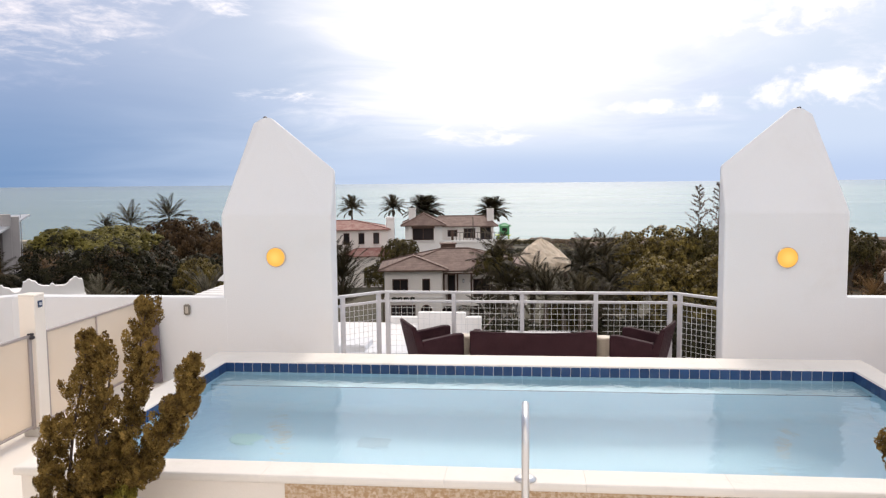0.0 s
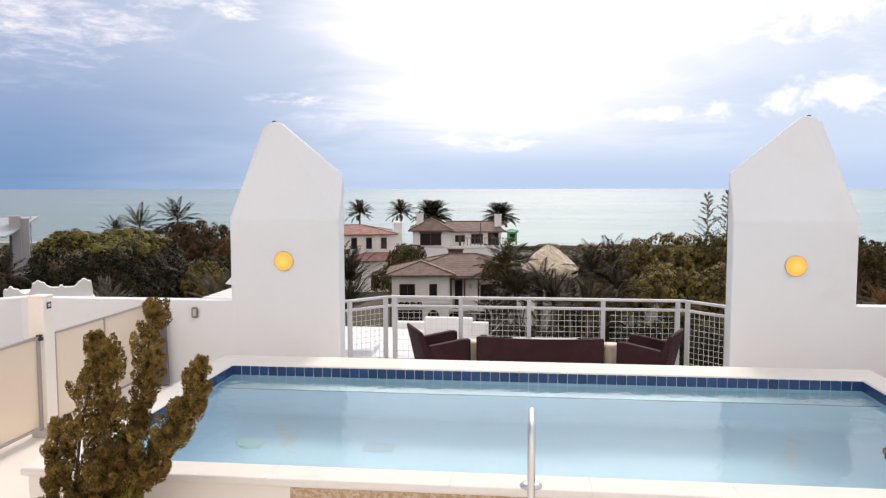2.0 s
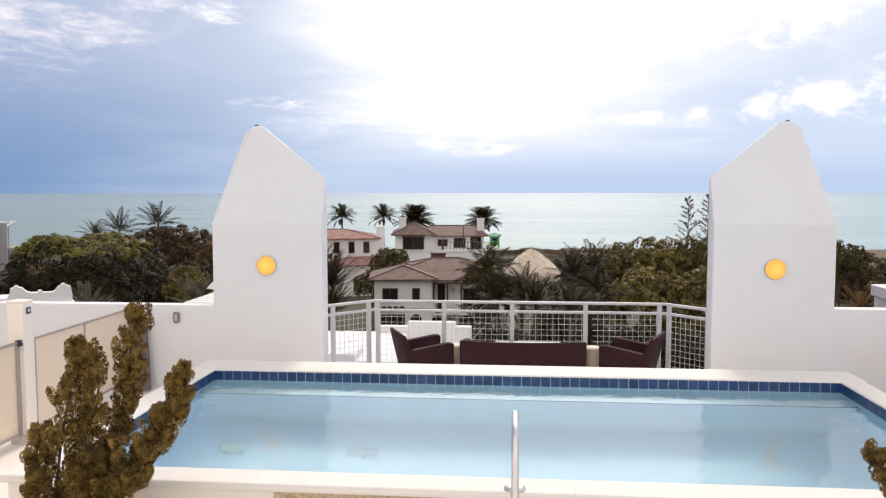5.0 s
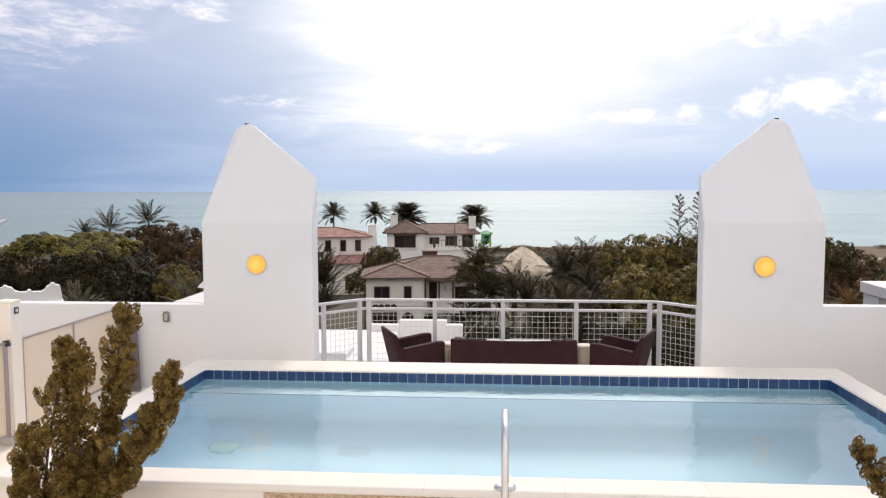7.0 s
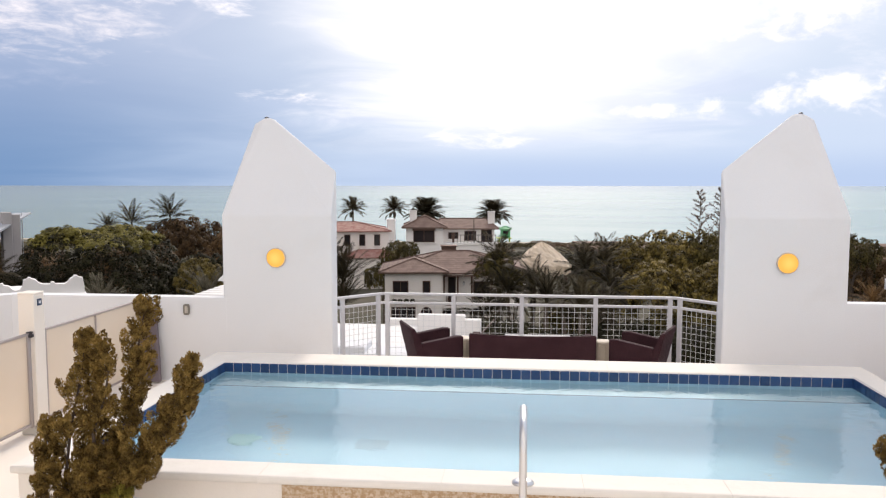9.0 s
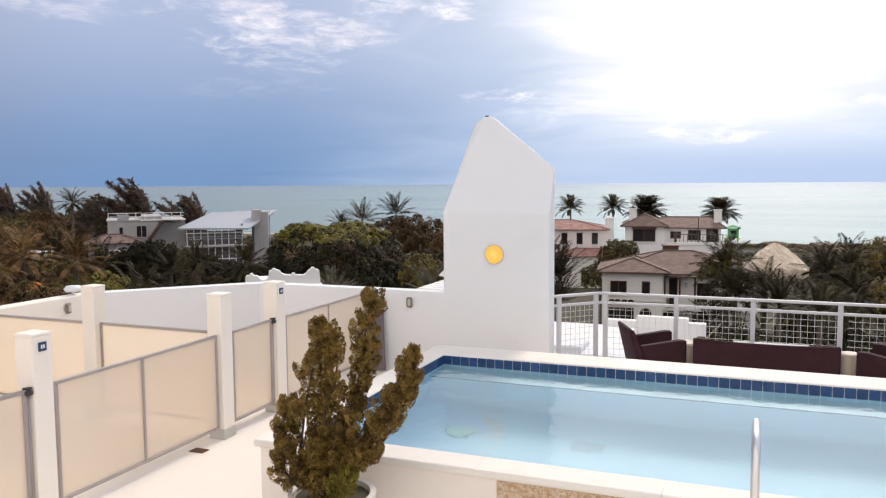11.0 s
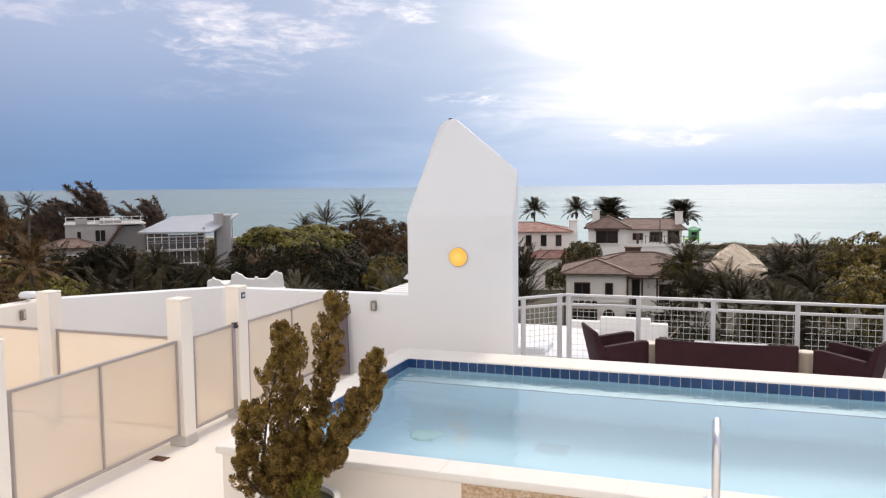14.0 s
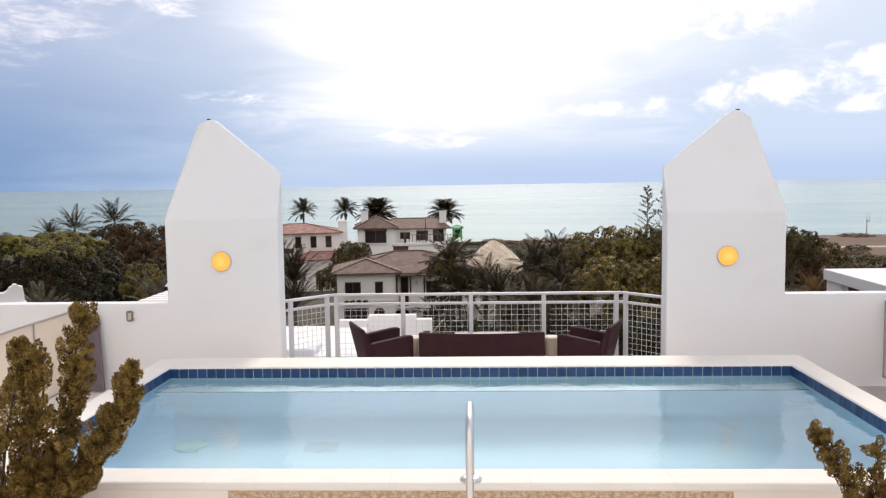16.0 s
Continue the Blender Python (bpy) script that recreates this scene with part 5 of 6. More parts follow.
def arched_window(parent, x, y, z, w, h):
    """A dark window with a round head, standing just proud of a wall that faces -y."""
    def outline(inset):
        r = w / 2 - inset
        pts = [(x - r, z + inset), (x + r, z + inset)]
        return pts + [(x + r * math.cos(a), z + h - w / 2 + r * math.sin(a)) for a in (math.pi * i / 12 for i in range(13))]

    fr = bmesh.new()
    loops = [[fr.verts.new((px, yy, pz)) for px, pz in outline(i)] for yy, i in ((y - 0.1, 0.0), (y - 0.1, 0.08), (y + 0.02, 0.08), (y + 0.02, 0.0))]
    n = len(loops[0])
    for a, b in zip(loops, loops[1:] + loops[:1]):
        for i in range(n):
            fr.faces.new((a[i], a[(i + 1) % n], b[(i + 1) % n], b[i]))
    bmesh.ops.recalc_face_normals(fr, faces=fr.faces)
    ob = part("arched_window", fr, M["wood"], parent)
    pane = bmesh.new()
    pane.faces.new([pane.verts.new((px, y - 0.03, pz)) for px, pz in outline(0.08)])
    part("pane", pane, M["glass"], ob)
    for k in (-1, 1):
        part("glazing_bar", box(x + k * w / 6 - 0.025, x + k * w / 6 + 0.025, y - 0.08, y - 0.032, z + 0.08, z + h - w * 0.2), M["wood"], ob)
    return ob


def front_house():
    """Cream two-storey villa with a brown hipped roof; origin under its left front corner."""
    th = thing("villa", "cream two-storey villa with a brown hipped tile roof", "house", (-11.18, 61.5, GROUND), 7.5)
    e = 6.05
    part("wall", box(0, 4.6, 0, 9, 0, e), M["house_wall"], th)
    part("wall", box(4.6, 11.5, 1.6, 9, 0, e - 0.2), M["house_wall"], th)
    part("roof", hip_roof(0, 4.6, 0, 6, e + 0.05, 0.85, 0.5), M["roof_brown"], th)
    part("roof", hip_roof(0.4, 11.5, 1.2, 10.0, e - 0.15, 1.38, 0.5), M["roof_brown"], th)
    part("roof", hip_roof(7.4, 10.4, 2.6, 7.0, e + 0.4, 0.55, 0.2), M["roof_brown"], th)
    ch = part("chimney", box(4.7, 6.0, 6.8, 7.8, e, e + 1.5, 0.03), M["wood"], th)
    part("chimney_cap", box(4.6, 6.1, 6.7, 7.9, e + 1.5, e + 1.58, 0.02), M["roof_brown"], ch)
    part("band", box(-0.04, 4.64, -0.06, 0, 3.75, 3.88), M["house_white"], th)
    window(th, 1.25, 0, 4.35, 1.25, 1.0, 1)
    window(th, 3.32, 0, 4.35, 0.62, 1.0, 0)
    window(th, 1.47, 0, 1.75, 1.95, 1.5, 2)
    arched_window(th, 3.32, 0, 1.6, 0.92, 1.65)
    arched_window(th, 5.2, 1.6, 0.6, 1.25, 2.3)
    arched_window(th, 7.5, 1.6, 0.6, 1.25, 2.3)
    for x in (0.75, 1.2, 1.7, 2.2):
        pot = part("window_box", box(x - 0.2, x + 0.2, -0.2, -0.065, 3.5, 3.66, 0.01), M["wood"], th)
        sprig = link("plant", with_material(LOW_CROWNS[0], M["leaf_deep"]), None, pot, "dark green plant")
        sprig.location, sprig.scale = (x, -0.13, 3.62), (0.22, 0.13, 0.32)
    # the porch with its brown posts and doors
    part("balcony_floor", box(4.6, 11.5, 0.3, 1.6, 3.05, 3.25, 0.02), M["house_wall"], th)
    for x in (4.75, 5.85, 6.98, 8.6, 10.2):
        part("porch_post", box(x - 0.07, x + 0.07, 0.35, 0.49, 3.25, e - 0.3), M["wood"], th)
    part("porch_beam", box(4.7, 11.3, 0.34, 0.5, e - 0.42, e - 0.28), M["wood"], th)
    d = part("balcony_door", box(5.1, 5.74, 1.5, 1.62, 3.25, 5.55, 0.01), M["wood"], th)
    part("pane", box(5.18, 5.66, 1.48, 1.5, 3.5, 5.4), M["glass"], d)
    window(th, 7.9, 1.6, 3.6, 1.4, 1.5, 1)
    for x in (6.4, 8.85):
        lm = part("wall_lantern", box(x - 0.07, x + 0.07, 1.45, 1.6, 4.8, 5.1, 0.02), M["bronze"], th)
        part("lantern_glass", box(x - 0.05, x + 0.05, 1.43, 1.45, 4.84, 5.04), M["mark"], lm)
    for x in (4.9, 6.1, 8.4):
        lm = part("wall_lantern", box(x - 0.08, x + 0.08, 1.45, 1.6, 2.7, 2.98, 0.02), M["bronze"], th)
        part("lantern_glass", box(x - 0.05, x + 0.05, 1.43, 1.45, 2.74, 2.93), M["mark"], lm)
    for x0, x1 in ((4.6, 4.85), (5.75, 6.95), (7.9, 11.5)):
        part("balcony_wall", box(x0, x1, 0.3, 0.42, 3.25, 4.1), M["house_wall"], th)
    part("balcony_coping", box(4.58, 11.52, 0.27, 0.45, 4.1, 4.18, 0.01), M["house_wall"], th)
    for k in range(12):
        x = 4.92 + 0.075 * k if k < 11 else 7.4
        part("baluster", box(x - 0.018, x + 0.018, 0.34, 0.376, 3.25, 4.1), M["wood"], th)


def back_house():
    """Higher villa behind it, with two chimneys and a roof terrace."""
    th = thing("villa", "white three-storey villa with brown roof and roof terrace", "house", (-12.9, 84, GROUND), 7.0)
    part("wall", box(0, 4.0, 0, 8, 0, 8.35), M["house_white"], th)
    part("wall", box(4.0, 9.8, 2.4, 9, 0, 8.1), M["house_wall"], th)
    part("terrace_wall", box(4.0, 9.8, 0, 2.4, 0, 6.6), M["house_white"], th)
    part("coping_band", box(5.0, 9.95, -0.12, 0.1, 6.42, 6.72, 0.03), M["house_white"], th)
    part("band", box(-0.03, 4.03, -0.05, 0, 6.55, 6.65), M["house_white"], th)
    part("roof", hip_roof(0, 4.0, 0, 6, 8.4, 1.15, 0.45), M["roof_brown"], th)
    part("roof", hip_roof(3.0, 9.8, 2.4, 9, 8.15, 0.95, 0.45, 0.12, 1.3), M["roof_brown"], th)
    window(th, 1.95, 0, 6.75, 2.3, 1.5, 1)
    part("window_hood", box(0.7, 3.2, -0.35, -0.02, 8.05, 8.3, 0.02), M["wood"], th)
    window(th, 5.2, 2.4, 6.95, 1.1, 0.75, 2)
    window(th, 7.1, 2.4, 6.75, 1.3, 1.1, 2)
    window(th, 8.9, 2.4, 6.6, 1.2, 1.4, 1)
    for x, yy, z in ((0.75, 2.0, 10.2), (9.55, 4.0, 10.0)):
        c = part("chimney", box(x - 0.38, x + 0.38, yy - 0.35, yy + 0.35, 8.0, z, 0.02), M["house_white"], th)
        part("chimney_cap", box(x - 0.44, x + 0.44, yy - 0.41, yy + 0.41, z - 0.12, z, 0.02), M["house_white"], c)
        part("flue", tube([(x, yy, z), (x, yy, z + 0.25)], 0.13, 8), M["bronze"], c)
    # rail and furniture on the roof terrace
    for i in range(13):
        part("rail_bar", box(5.15 + i * 0.38, 5.2 + i * 0.38, 0.0, 0.05, 6.7, 7.55), M["bronze"], th)
    part("rail_top", box(5.1, 9.8, -0.01, 0.06, 7.52, 7.58), M["bronze"], th)
    part("rail_end", box(5.0, 5.25, -0.02, 0.2, 6.7, 7.8), M["wood"], th)
    part("mast", tube([(7.4, 0.6, 6.6), (7.4, 0.6, 9.2)], 0.05, 6), M["bronze"], th)


def left_house():
    th = thing("villa", "cream villa with red clay tile roofs", "house", (-27.5, 97, GROUND), 15.0)
    part("wall", box(0, 10.3, 0, 8, 0, 6.95), M["house_wall"], th)
    part("roof", hip_roof(0, 10.2, 0, 8, 7.05, 1.0, 0.45), M["roof_red"], th)
    part("wall", box(4.6, 11.0, -3.2, 0, 0, 3.9), M["house_wall"], th)
    part("roof", hip_roof(4.7, 11.0, -3.2, 0.0, 3.95, 0.8, 0.4), M["roof_red"], th)
    for x in (2.7, 5.0, 6.9, 8.8):
        window(th, x, 0, 5.15, 0.75, 1.45, 0)
    part("balcony", box(1.8, 4.3, -0.9, 0, 3.8, 4.6, 0.03), M["house_wall"], th)
    part("balcony_rail", box(1.8, 4.3, -0.92, -0.86, 4.6, 5.2), M["bronze"], th)
    c = part("chimney", box(10.31, 11.3, 1.5, 2.4, 0, 8.5, 0.03), M["house_white"], th)
    part("chimney_cap", box(10.2, 11.4, 1.4, 2.5, 8.25, 8.4, 0.03), M["house_white"], c)


def red_house():
    x, y = polar(61.4, 74)
    th = thing("house", "white house with a red clay tile roof", "house", (x, y, GROUND - 0.5), 61.0)
    part("wall", box(-7.0, 2.6, 0, 7, 0, 7.7), M["house_white"], th)
    part("roof", hip_roof(-7.0, 2.6, 0, 7, 7.75, 1.2, 0.45), M["roof_clay"], th)
    window(th, -0.6, 0, 6.0, 1.0, 1.1, 0)
    window(th, -4.0, 0, 6.0, 1.0, 1.1, 0)


def modern_house():
    """Grey concrete house with a glazed pavilion under a tilted metal roof; its own x runs to the right."""
    x, y = polar(41.33, 89)
    th = thing("modern_house", "grey concrete house with glazed pavilion and tilted metal roof", "house", (x, y, GROUND), 44.0)
    z = 9.6      # its flat roof
    part("block", box(-5.6, -0.6, 0, 7, 0, z - 0.35, 0.04), M["concrete"], th)
    part("block", box(-2.2, -0.2, 0.4, 6, z - 1.2, z + 0.15, 0.04), M["concrete"], th)
    part("block", box(-0.6, 2.2, 1.2, 7, 0, z - 0.55, 0.04), M["concrete"], th)
    part("roof_slab", box(-5.7, 2.2, -0.1, 7.1, z - 0.36, z - 0.22, 0.02), M["concrete"], th)
    window(th, -4.3, 0, z - 1.9, 0.5, 1.0, 0, "concrete", False)
    window(th, -2.3, 0, z - 2.1, 1.1, 1.3, 1, "concrete", False)
    for i in range(9):
        part("roof_rail_post", tube([(-5.5 + i * 0.9, 0.2, z - 0.3), (-5.5 + i * 0.9, 0.2, z + 0.5)], 0.035, 6), M["house_white"], th)
    for zz in (z + 0.12, z + 0.48):
        part("roof_rail", tube([(-5.5, 0.2, zz), (2.0, 0.2, zz)], 0.035, 6), M["house_white"], th)
    st = bmesh.new()
    for i in range(9):
        box(-2.1 + 0.2 * i, -1.7 + 0.2 * i, -0.9, -0.02, z - 2.9 + i * 0.27, z - 2.63 + i * 0.27, 0, st)
    part("stair", st, M["wood"], th, "dark flight of outdoor steps")
    part("parapet", box(-4.6, -3.5, -0.12, 0.3, z - 0.2, z + 0.35, 0.03), M["concrete"], th)
    part("roof_edge", box(-2.4, 2.1, -0.16, -0.1, z - 0.34, z - 0.2, 0.01), M["house_white"], th, "white roof edge")
    # pavilion: storeys of slender posts and glass
    roof = bmesh.new()
    vs = [roof.verts.new(v) for v in ((1.2, -1.2, z - 1.15), (8.6, -1.6, z - 1.3), (13.2, 6.5, z + 0.36), (5.6, 7.5, z + 0.12), (1.2, -1.2, z - 1.33), (8.6, -1.6, z - 1.48), (13.2, 6.5, z + 0.2), (5.6, 7.5, z - 0.04))]
    for f in ((0, 1, 2, 3), (7, 6, 5, 4), (0, 4, 5, 1), (1, 5, 6, 2), (2, 6, 7, 3), (3, 7, 4, 0)):
        roof.faces.new([vs[i] for i in f])
    part("metal_roof", roof, M["metal_roof"], th, "pale tilted metal roof")
    M["dim_glass"] = material("dim_house_glass", (0.13, 0.12, 0.125), 0.15, var=0.3, scale=0.7, fine=3, bump=0.0)
    part("glazing", box(2.2, 8.0, -0.6, -0.5, 0.5, z - 1.6), M["dim_glass"], th)
    part("side_glazing", box(8.0, 8.1, -0.6, 5.0, 0.5, z - 0.9), M["dim_glass"], th)
    # handrail of the middle terrace, before the glass
    for zz in (z - 2.4, z - 2.15):
        part("terrace_rail", tube([(2.0, -1.3, zz), (8.3, -1.3, zz)], 0.03, 6), M["metal_roof"], th)
    part("terrace_slab", box(1.9, 8.4, -1.4, -0.75, z - 3.32, z - 3.14, 0.02), M["concrete"], th)
    for i in range(9):
        xx = 2.2 + i * 5.8 / 8
        part("post", box(xx - 0.045, xx + 0.045, -0.72, -0.62, 0, z - 1.45), M["house_white"], th)
    for zz in (z - 1.75, z - 3.1, z - 4.6):
        part("beam", box(2.1, 8.15, -0.74, -0.601, zz - 0.1, zz), M["house_white"], th)
    for i in range(5):
        yy = 0.6 + i * 1.3
        part("post", box(8.1, 8.25, yy - 0.07, yy + 0.07, 0, z - 1.3 + i * 0.33), M["house_white"], th)
    part("tower", box(9.6, 10.5, 1.5, 3.0, 0, z + 0.55, 0.05), M["concrete"], th)
    part("tower", box(10.5, 11.3, 1.8, 2.8, 0, z + 0.3, 0.05), M["concrete"], th)
    for i in range(3):
        part("frame_post", tube([(11.3 + 0.35 * i, 3.0 + i, 4.0), (11.3 + 0.35 * i, 3.0 + i, z + 0.1 + 0.15 * i)], 0.05, 6), M["metal_roof"], th)
    # lower wing with a hipped roof
    part("wing", box(-7.4, -2.8, -4.0, -0.02, 0, 7.2), M["concrete"], th)
    part("wing_roof", hip_roof(-7.4, -2.8, -4.0, -0.6, 7.3, 0.75, 0.45), M["roof_brown"], th)
    for xx in (-6.4, -5.0, -3.8):
        window(th, xx, -4.0, 5.1, 1.0, 1.5, 1, "house_white", False)
    window(th, -6.2, -4.0, 2.6, 0.9, 1.3, 1, "house_white", False)


def lifeguard_tower():
    th = thing("lifeguard_tower", "bright green wooden lifeguard tower on the beach", "tower", (-4.9, 184.6, SEA), 5)
    for sx in (-1, 1):
        for sy in (-1, 1):
            part("leg", tube([(sx * 1.3, sy * 1.2, -0.4), (sx * 1.15, sy * 1.05, 1.4)], 0.12, 6), M["lime_paint"], th)
    part("platform", box(-1.9, 1.6, -1.6, 1.6, 1.4, 1.6, 0.02), M["lime_paint"], th)
    cabin = part("cabin", box(-0.9, 1.3, -1.1, 1.2, 1.6, 3.6, 0.03), M["green_paint"], th)
    part("hatch", box(-0.4, 0.8, -1.16, -1.1, 2.5, 3.2), M["glass"], cabin)
    part("rail", box(-1.9, -0.9, -1.6, -1.54, 2.2, 2.3), M["green_paint"], th)
    part("rail_post", box(-1.9, -1.82, -1.6, -1.52, 1.6, 2.3), M["green_paint"], th)
    part("roof", hip_roof(-0.9, 1.3, -1.1, 1.2, 3.65, 0.65, 0.35), M["green_paint"], th)


def thatched_hut():
    th = thing("thatched_hut", "weathered straw thatched hut roof among palms", "hut", (1.85, 74.8, GROUND))
    M["thatch"] = material("weathered_thatch", (0.78, 0.66, 0.52), 0.95, var=0.25, scale=1.2, fine=9, bump=0.8, stain=(0.34, 0.26, 0.18), stain_amount=0.6)
    for x, y in ((-2, -1.6), (2, -1.6), (-2, 1.6), (2, 1.6)):
        part("post", tube([(x, y, 0), (x, y, 4.4)], 0.12, 8), M["wood"], th)
    bm = bmesh.new()
    rings = []
    for k in range(15):
        s = min(1.0, k / 12)
        r = 0.12 + 2.45 * s ** 0.85 - 0.06 * max(0, k - 12)
        zz = 7.50 - 2.0 * s ** 1.2 - 0.42 * max(0, k - 12)
        ring = []
        for j in range(40):
            a = 2 * math.pi * j / 40
            q = 1 + 0.22 * noise.noise(Vector((math.cos(a) * 1.6, math.sin(a) * 1.6, s * 1.5))) + 0.05 * random.uniform(-1, 1) * s
            ring.append(bm.verts.new((r * q * math.cos(a) * 1.0 - 0.35 * (1 - s), r * q * math.sin(a) * 0.8, zz + (0.12 if k < 14 else 0.25) * random.uniform(-1, 1))))
        rings.append(ring)
    for a, b in zip(rings, rings[1:]):
        for j in range(40):
            bm.faces.new((a[j], b[j], b[(j + 1) % 40], a[(j + 1) % 40]))
    bm.faces.new(rings[0])
    bm.faces.new(rings[-1][::-1])
    bmesh.ops.recalc_face_normals(bm, faces=bm.faces)
    part("thatch", bm, M["thatch"], th, "straw-coloured thatch")


def moorish_parapet():
    """White roof of a neighbouring house with scalloped parapet corners."""
    x, y = polar(33.45, 24)
    th = thing("neighbour_house", "white house with a scalloped ornamental roof parapet", "house", (x, y, GROUND), 34.0)
    part("wall", box(-1.1, 1.1, 0.0, 2.2, 0, 10.1), M["house_white"], th)

    # horned corners with small knobs, swept down into the straight runs between
    OUTLINE = ((-1.0, 0.0), (-1.0, 0.50), (-0.97, 0.58), (-0.90, 0.60), (-0.87, 0.71), (-0.82, 0.73), (-0.79, 0.61), (-0.68, 0.56), (-0.62, 0.40), (-0.55, 0.30), (-0.45, 0.33), (-0.39, 0.52),
               (-0.37, 0.84), (-0.30, 0.89), (-0.27, 0.98), (-0.22, 0.99), (-0.18, 0.90), (-0.10, 0.86), (-0.04, 0.68), (0.06, 0.58), (0.22, 0.56), (0.25, 0.67), (0.31, 0.67), (0.34, 0.56), (0.55, 0.54), (0.64, 0.66),
               (0.68, 0.82), (0.74, 0.87), (0.77, 0.98), (0.84, 0.98), (0.87, 0.89), (0.97, 0.83), (1.0, 0.35), (1.0, 0.0))

    def scallop(w, h):
        n = len(OUTLINE) - 1
        pts = [(a * w, b * h) for a, b in OUTLINE]
        bm = bmesh.new()
        lo0, hi0, lo1, hi1 = [], [], [], []
        for px, pz in pts:
            lo0.append(bm.verts.new((px, -0.14, 0)))
            hi0.append(bm.verts.new((px, -0.14, pz)))
            lo1.append(bm.verts.new((px, 0.14, 0)))
            hi1.append(bm.verts.new((px, 0.14, pz)))
        for i in range(n):
            bm.faces.new((lo0[i], lo0[i + 1], hi0[i + 1], hi0[i]))
            bm.faces.new((hi1[i], hi1[i + 1], lo1[i + 1], lo1[i]))
            bm.faces.new((hi0[i], hi0[i + 1], hi1[i + 1], hi1[i]))
        bm.faces.new((lo0[0], hi0[0], hi1[0], lo1[0]))
        bm.faces.new((hi0[-1], lo0[-1], lo1[-1], hi1[-1]))
        return bm

    front = part("parapet", scallop(1.1, 0.49), M["house_white"], th, "scalloped white parapet")
    front.location = (0, 0.1, 10.08)
    part("ledge", box(-1.15, 1.15, -0.15, 0.35, 9.95, 10.08, 0.03), M["house_white"], th)


def slatted_roof():
    th = thing("pergola", "white slatted flat roof just beyond the parapet", "roof", (-5.15, 11.6, 0))
    part("slab", box(0, 1.5, 0, 1.85, 0.2, 0.86, 0.01), M["house_white"], th)
    for i in range(8):
        y = 0.03 + i * 0.23
        part("slat", box(-0.02, 1.5, y, y + 0.16, 0.86, 0.90, 0.006), M["house_white"], th)


def lantern_top():
    x, y = polar(21.1, 30)
    th = thing("garden_umbrella", "white garden umbrella beyond the roof", "umbrella", (x, y, GROUND))
    part("pole", tube([(0, 0, 0), (0, 0, 9.9)], 0.04, 8), M["house_white"], th)
    part("canopy", lathe([(0.6, 9.55), (0.4, 9.75), (0.15, 9.9), (0.03, 9.95)], 10), M["house_white"], th)


def right_house():
    th = thing("neighbour_house", "low white flat-roofed modern house", "house", (15.95, 36.75, GROUND), -1.5)
    top = -1.6 - GROUND
    part("roof_slab", box(0, 9.0, -12.0, 0, top - 0.5, top, 0.03), M["house_white"], th, "white flat roof slab")
    part("corner_wall", box(0.15, 0.45, -1.6, -0.05, 0, top - 0.5), M["house_white"], th)
    part("wall", box(3.2, 3.5, -5.0, -0.05, 0, top - 0.5), M["house_wall"], th)
    part("parapet", box(0.2, 0.4, -3.4, -1.6, 0, top - 1.5, 0.02), M["house_white"], th)
    wall = part("wall", box(0.15, 0.45, -12.0, -3.4, 0, top - 0.5), M["house_white"], th)
    part("window", box(0.09, 0.2, -4.1, -3.75, top - 1.7, top - 0.75, 0.01), M["glass"], wall)
    part("recess", box(0.11, 0.2, -6.6, -4.7, top - 1.5, top - 0.72, 0.01), M["concrete"], wall)
    part("roof_vent", lathe([(0.12, 0), (0.12, 0.12), (0.16, 0.14), (0.1, 0.2), (0.02, 0.22)], 10, at=(1.6, -4.4, top)), M["concrete"], th)


def dune():
    M["dune"] = material("reddish_brown_dune_grass", (0.135, 0.085, 0.055), 0.95, var=0.35, scale=0.12, fine=1.2, bump=0.5, stain=(0.08, 0.065, 0.035), stain_amount=0.7)
    structure("dune", prism([(24, 96), (420, 96), (420, 171), (10, 171)], GROUND - 0.2, -9.75), M["dune"], "brown grassy dune behind the beach", "dune")
    structure("sand_path", box(58, 74, 140.0, 143.0, -9.8, -9.74), M["sand"], "pale sandy path across the dune", "path")
    th = thing("mast", "slender dark mast beyond the dune", "mast", (82.1, 169, -9.76))
    part("pole", tube([(0, 0, 0), (0, 0, 3.4)], [0.12, 0.09], 8), M["concrete"], th)
    part("antenna", tube([(0, 0, 3.4), (0, 0, 5.0)], [0.06, 0.04], 6), M["concrete"], th)
    part("antenna", tube([(0.5, 0, 3.0), (0.5, 0, 4.4)], [0.05, 0.04], 6), M["concrete"], th)
    part("bracket", box(-0.1, 0.6, -0.08, 0.08, 2.95, 3.1), M["bronze"], th)
    for x, y, h in ((60.5, 142, 1.7), (84.0, 141, 1.5)):
        p = thing("beach_sign", "small white post sign on the dune", "sign", (x, y, -9.76))
        part("post", box(-0.12, 0.12, -0.1, 0.1, 0, h, 0.02), M["mark"], p)
        part("board", box(-0.3, 0.3, -0.14, -0.1, h - 0.6, h, 0.02), M["mark"], p)


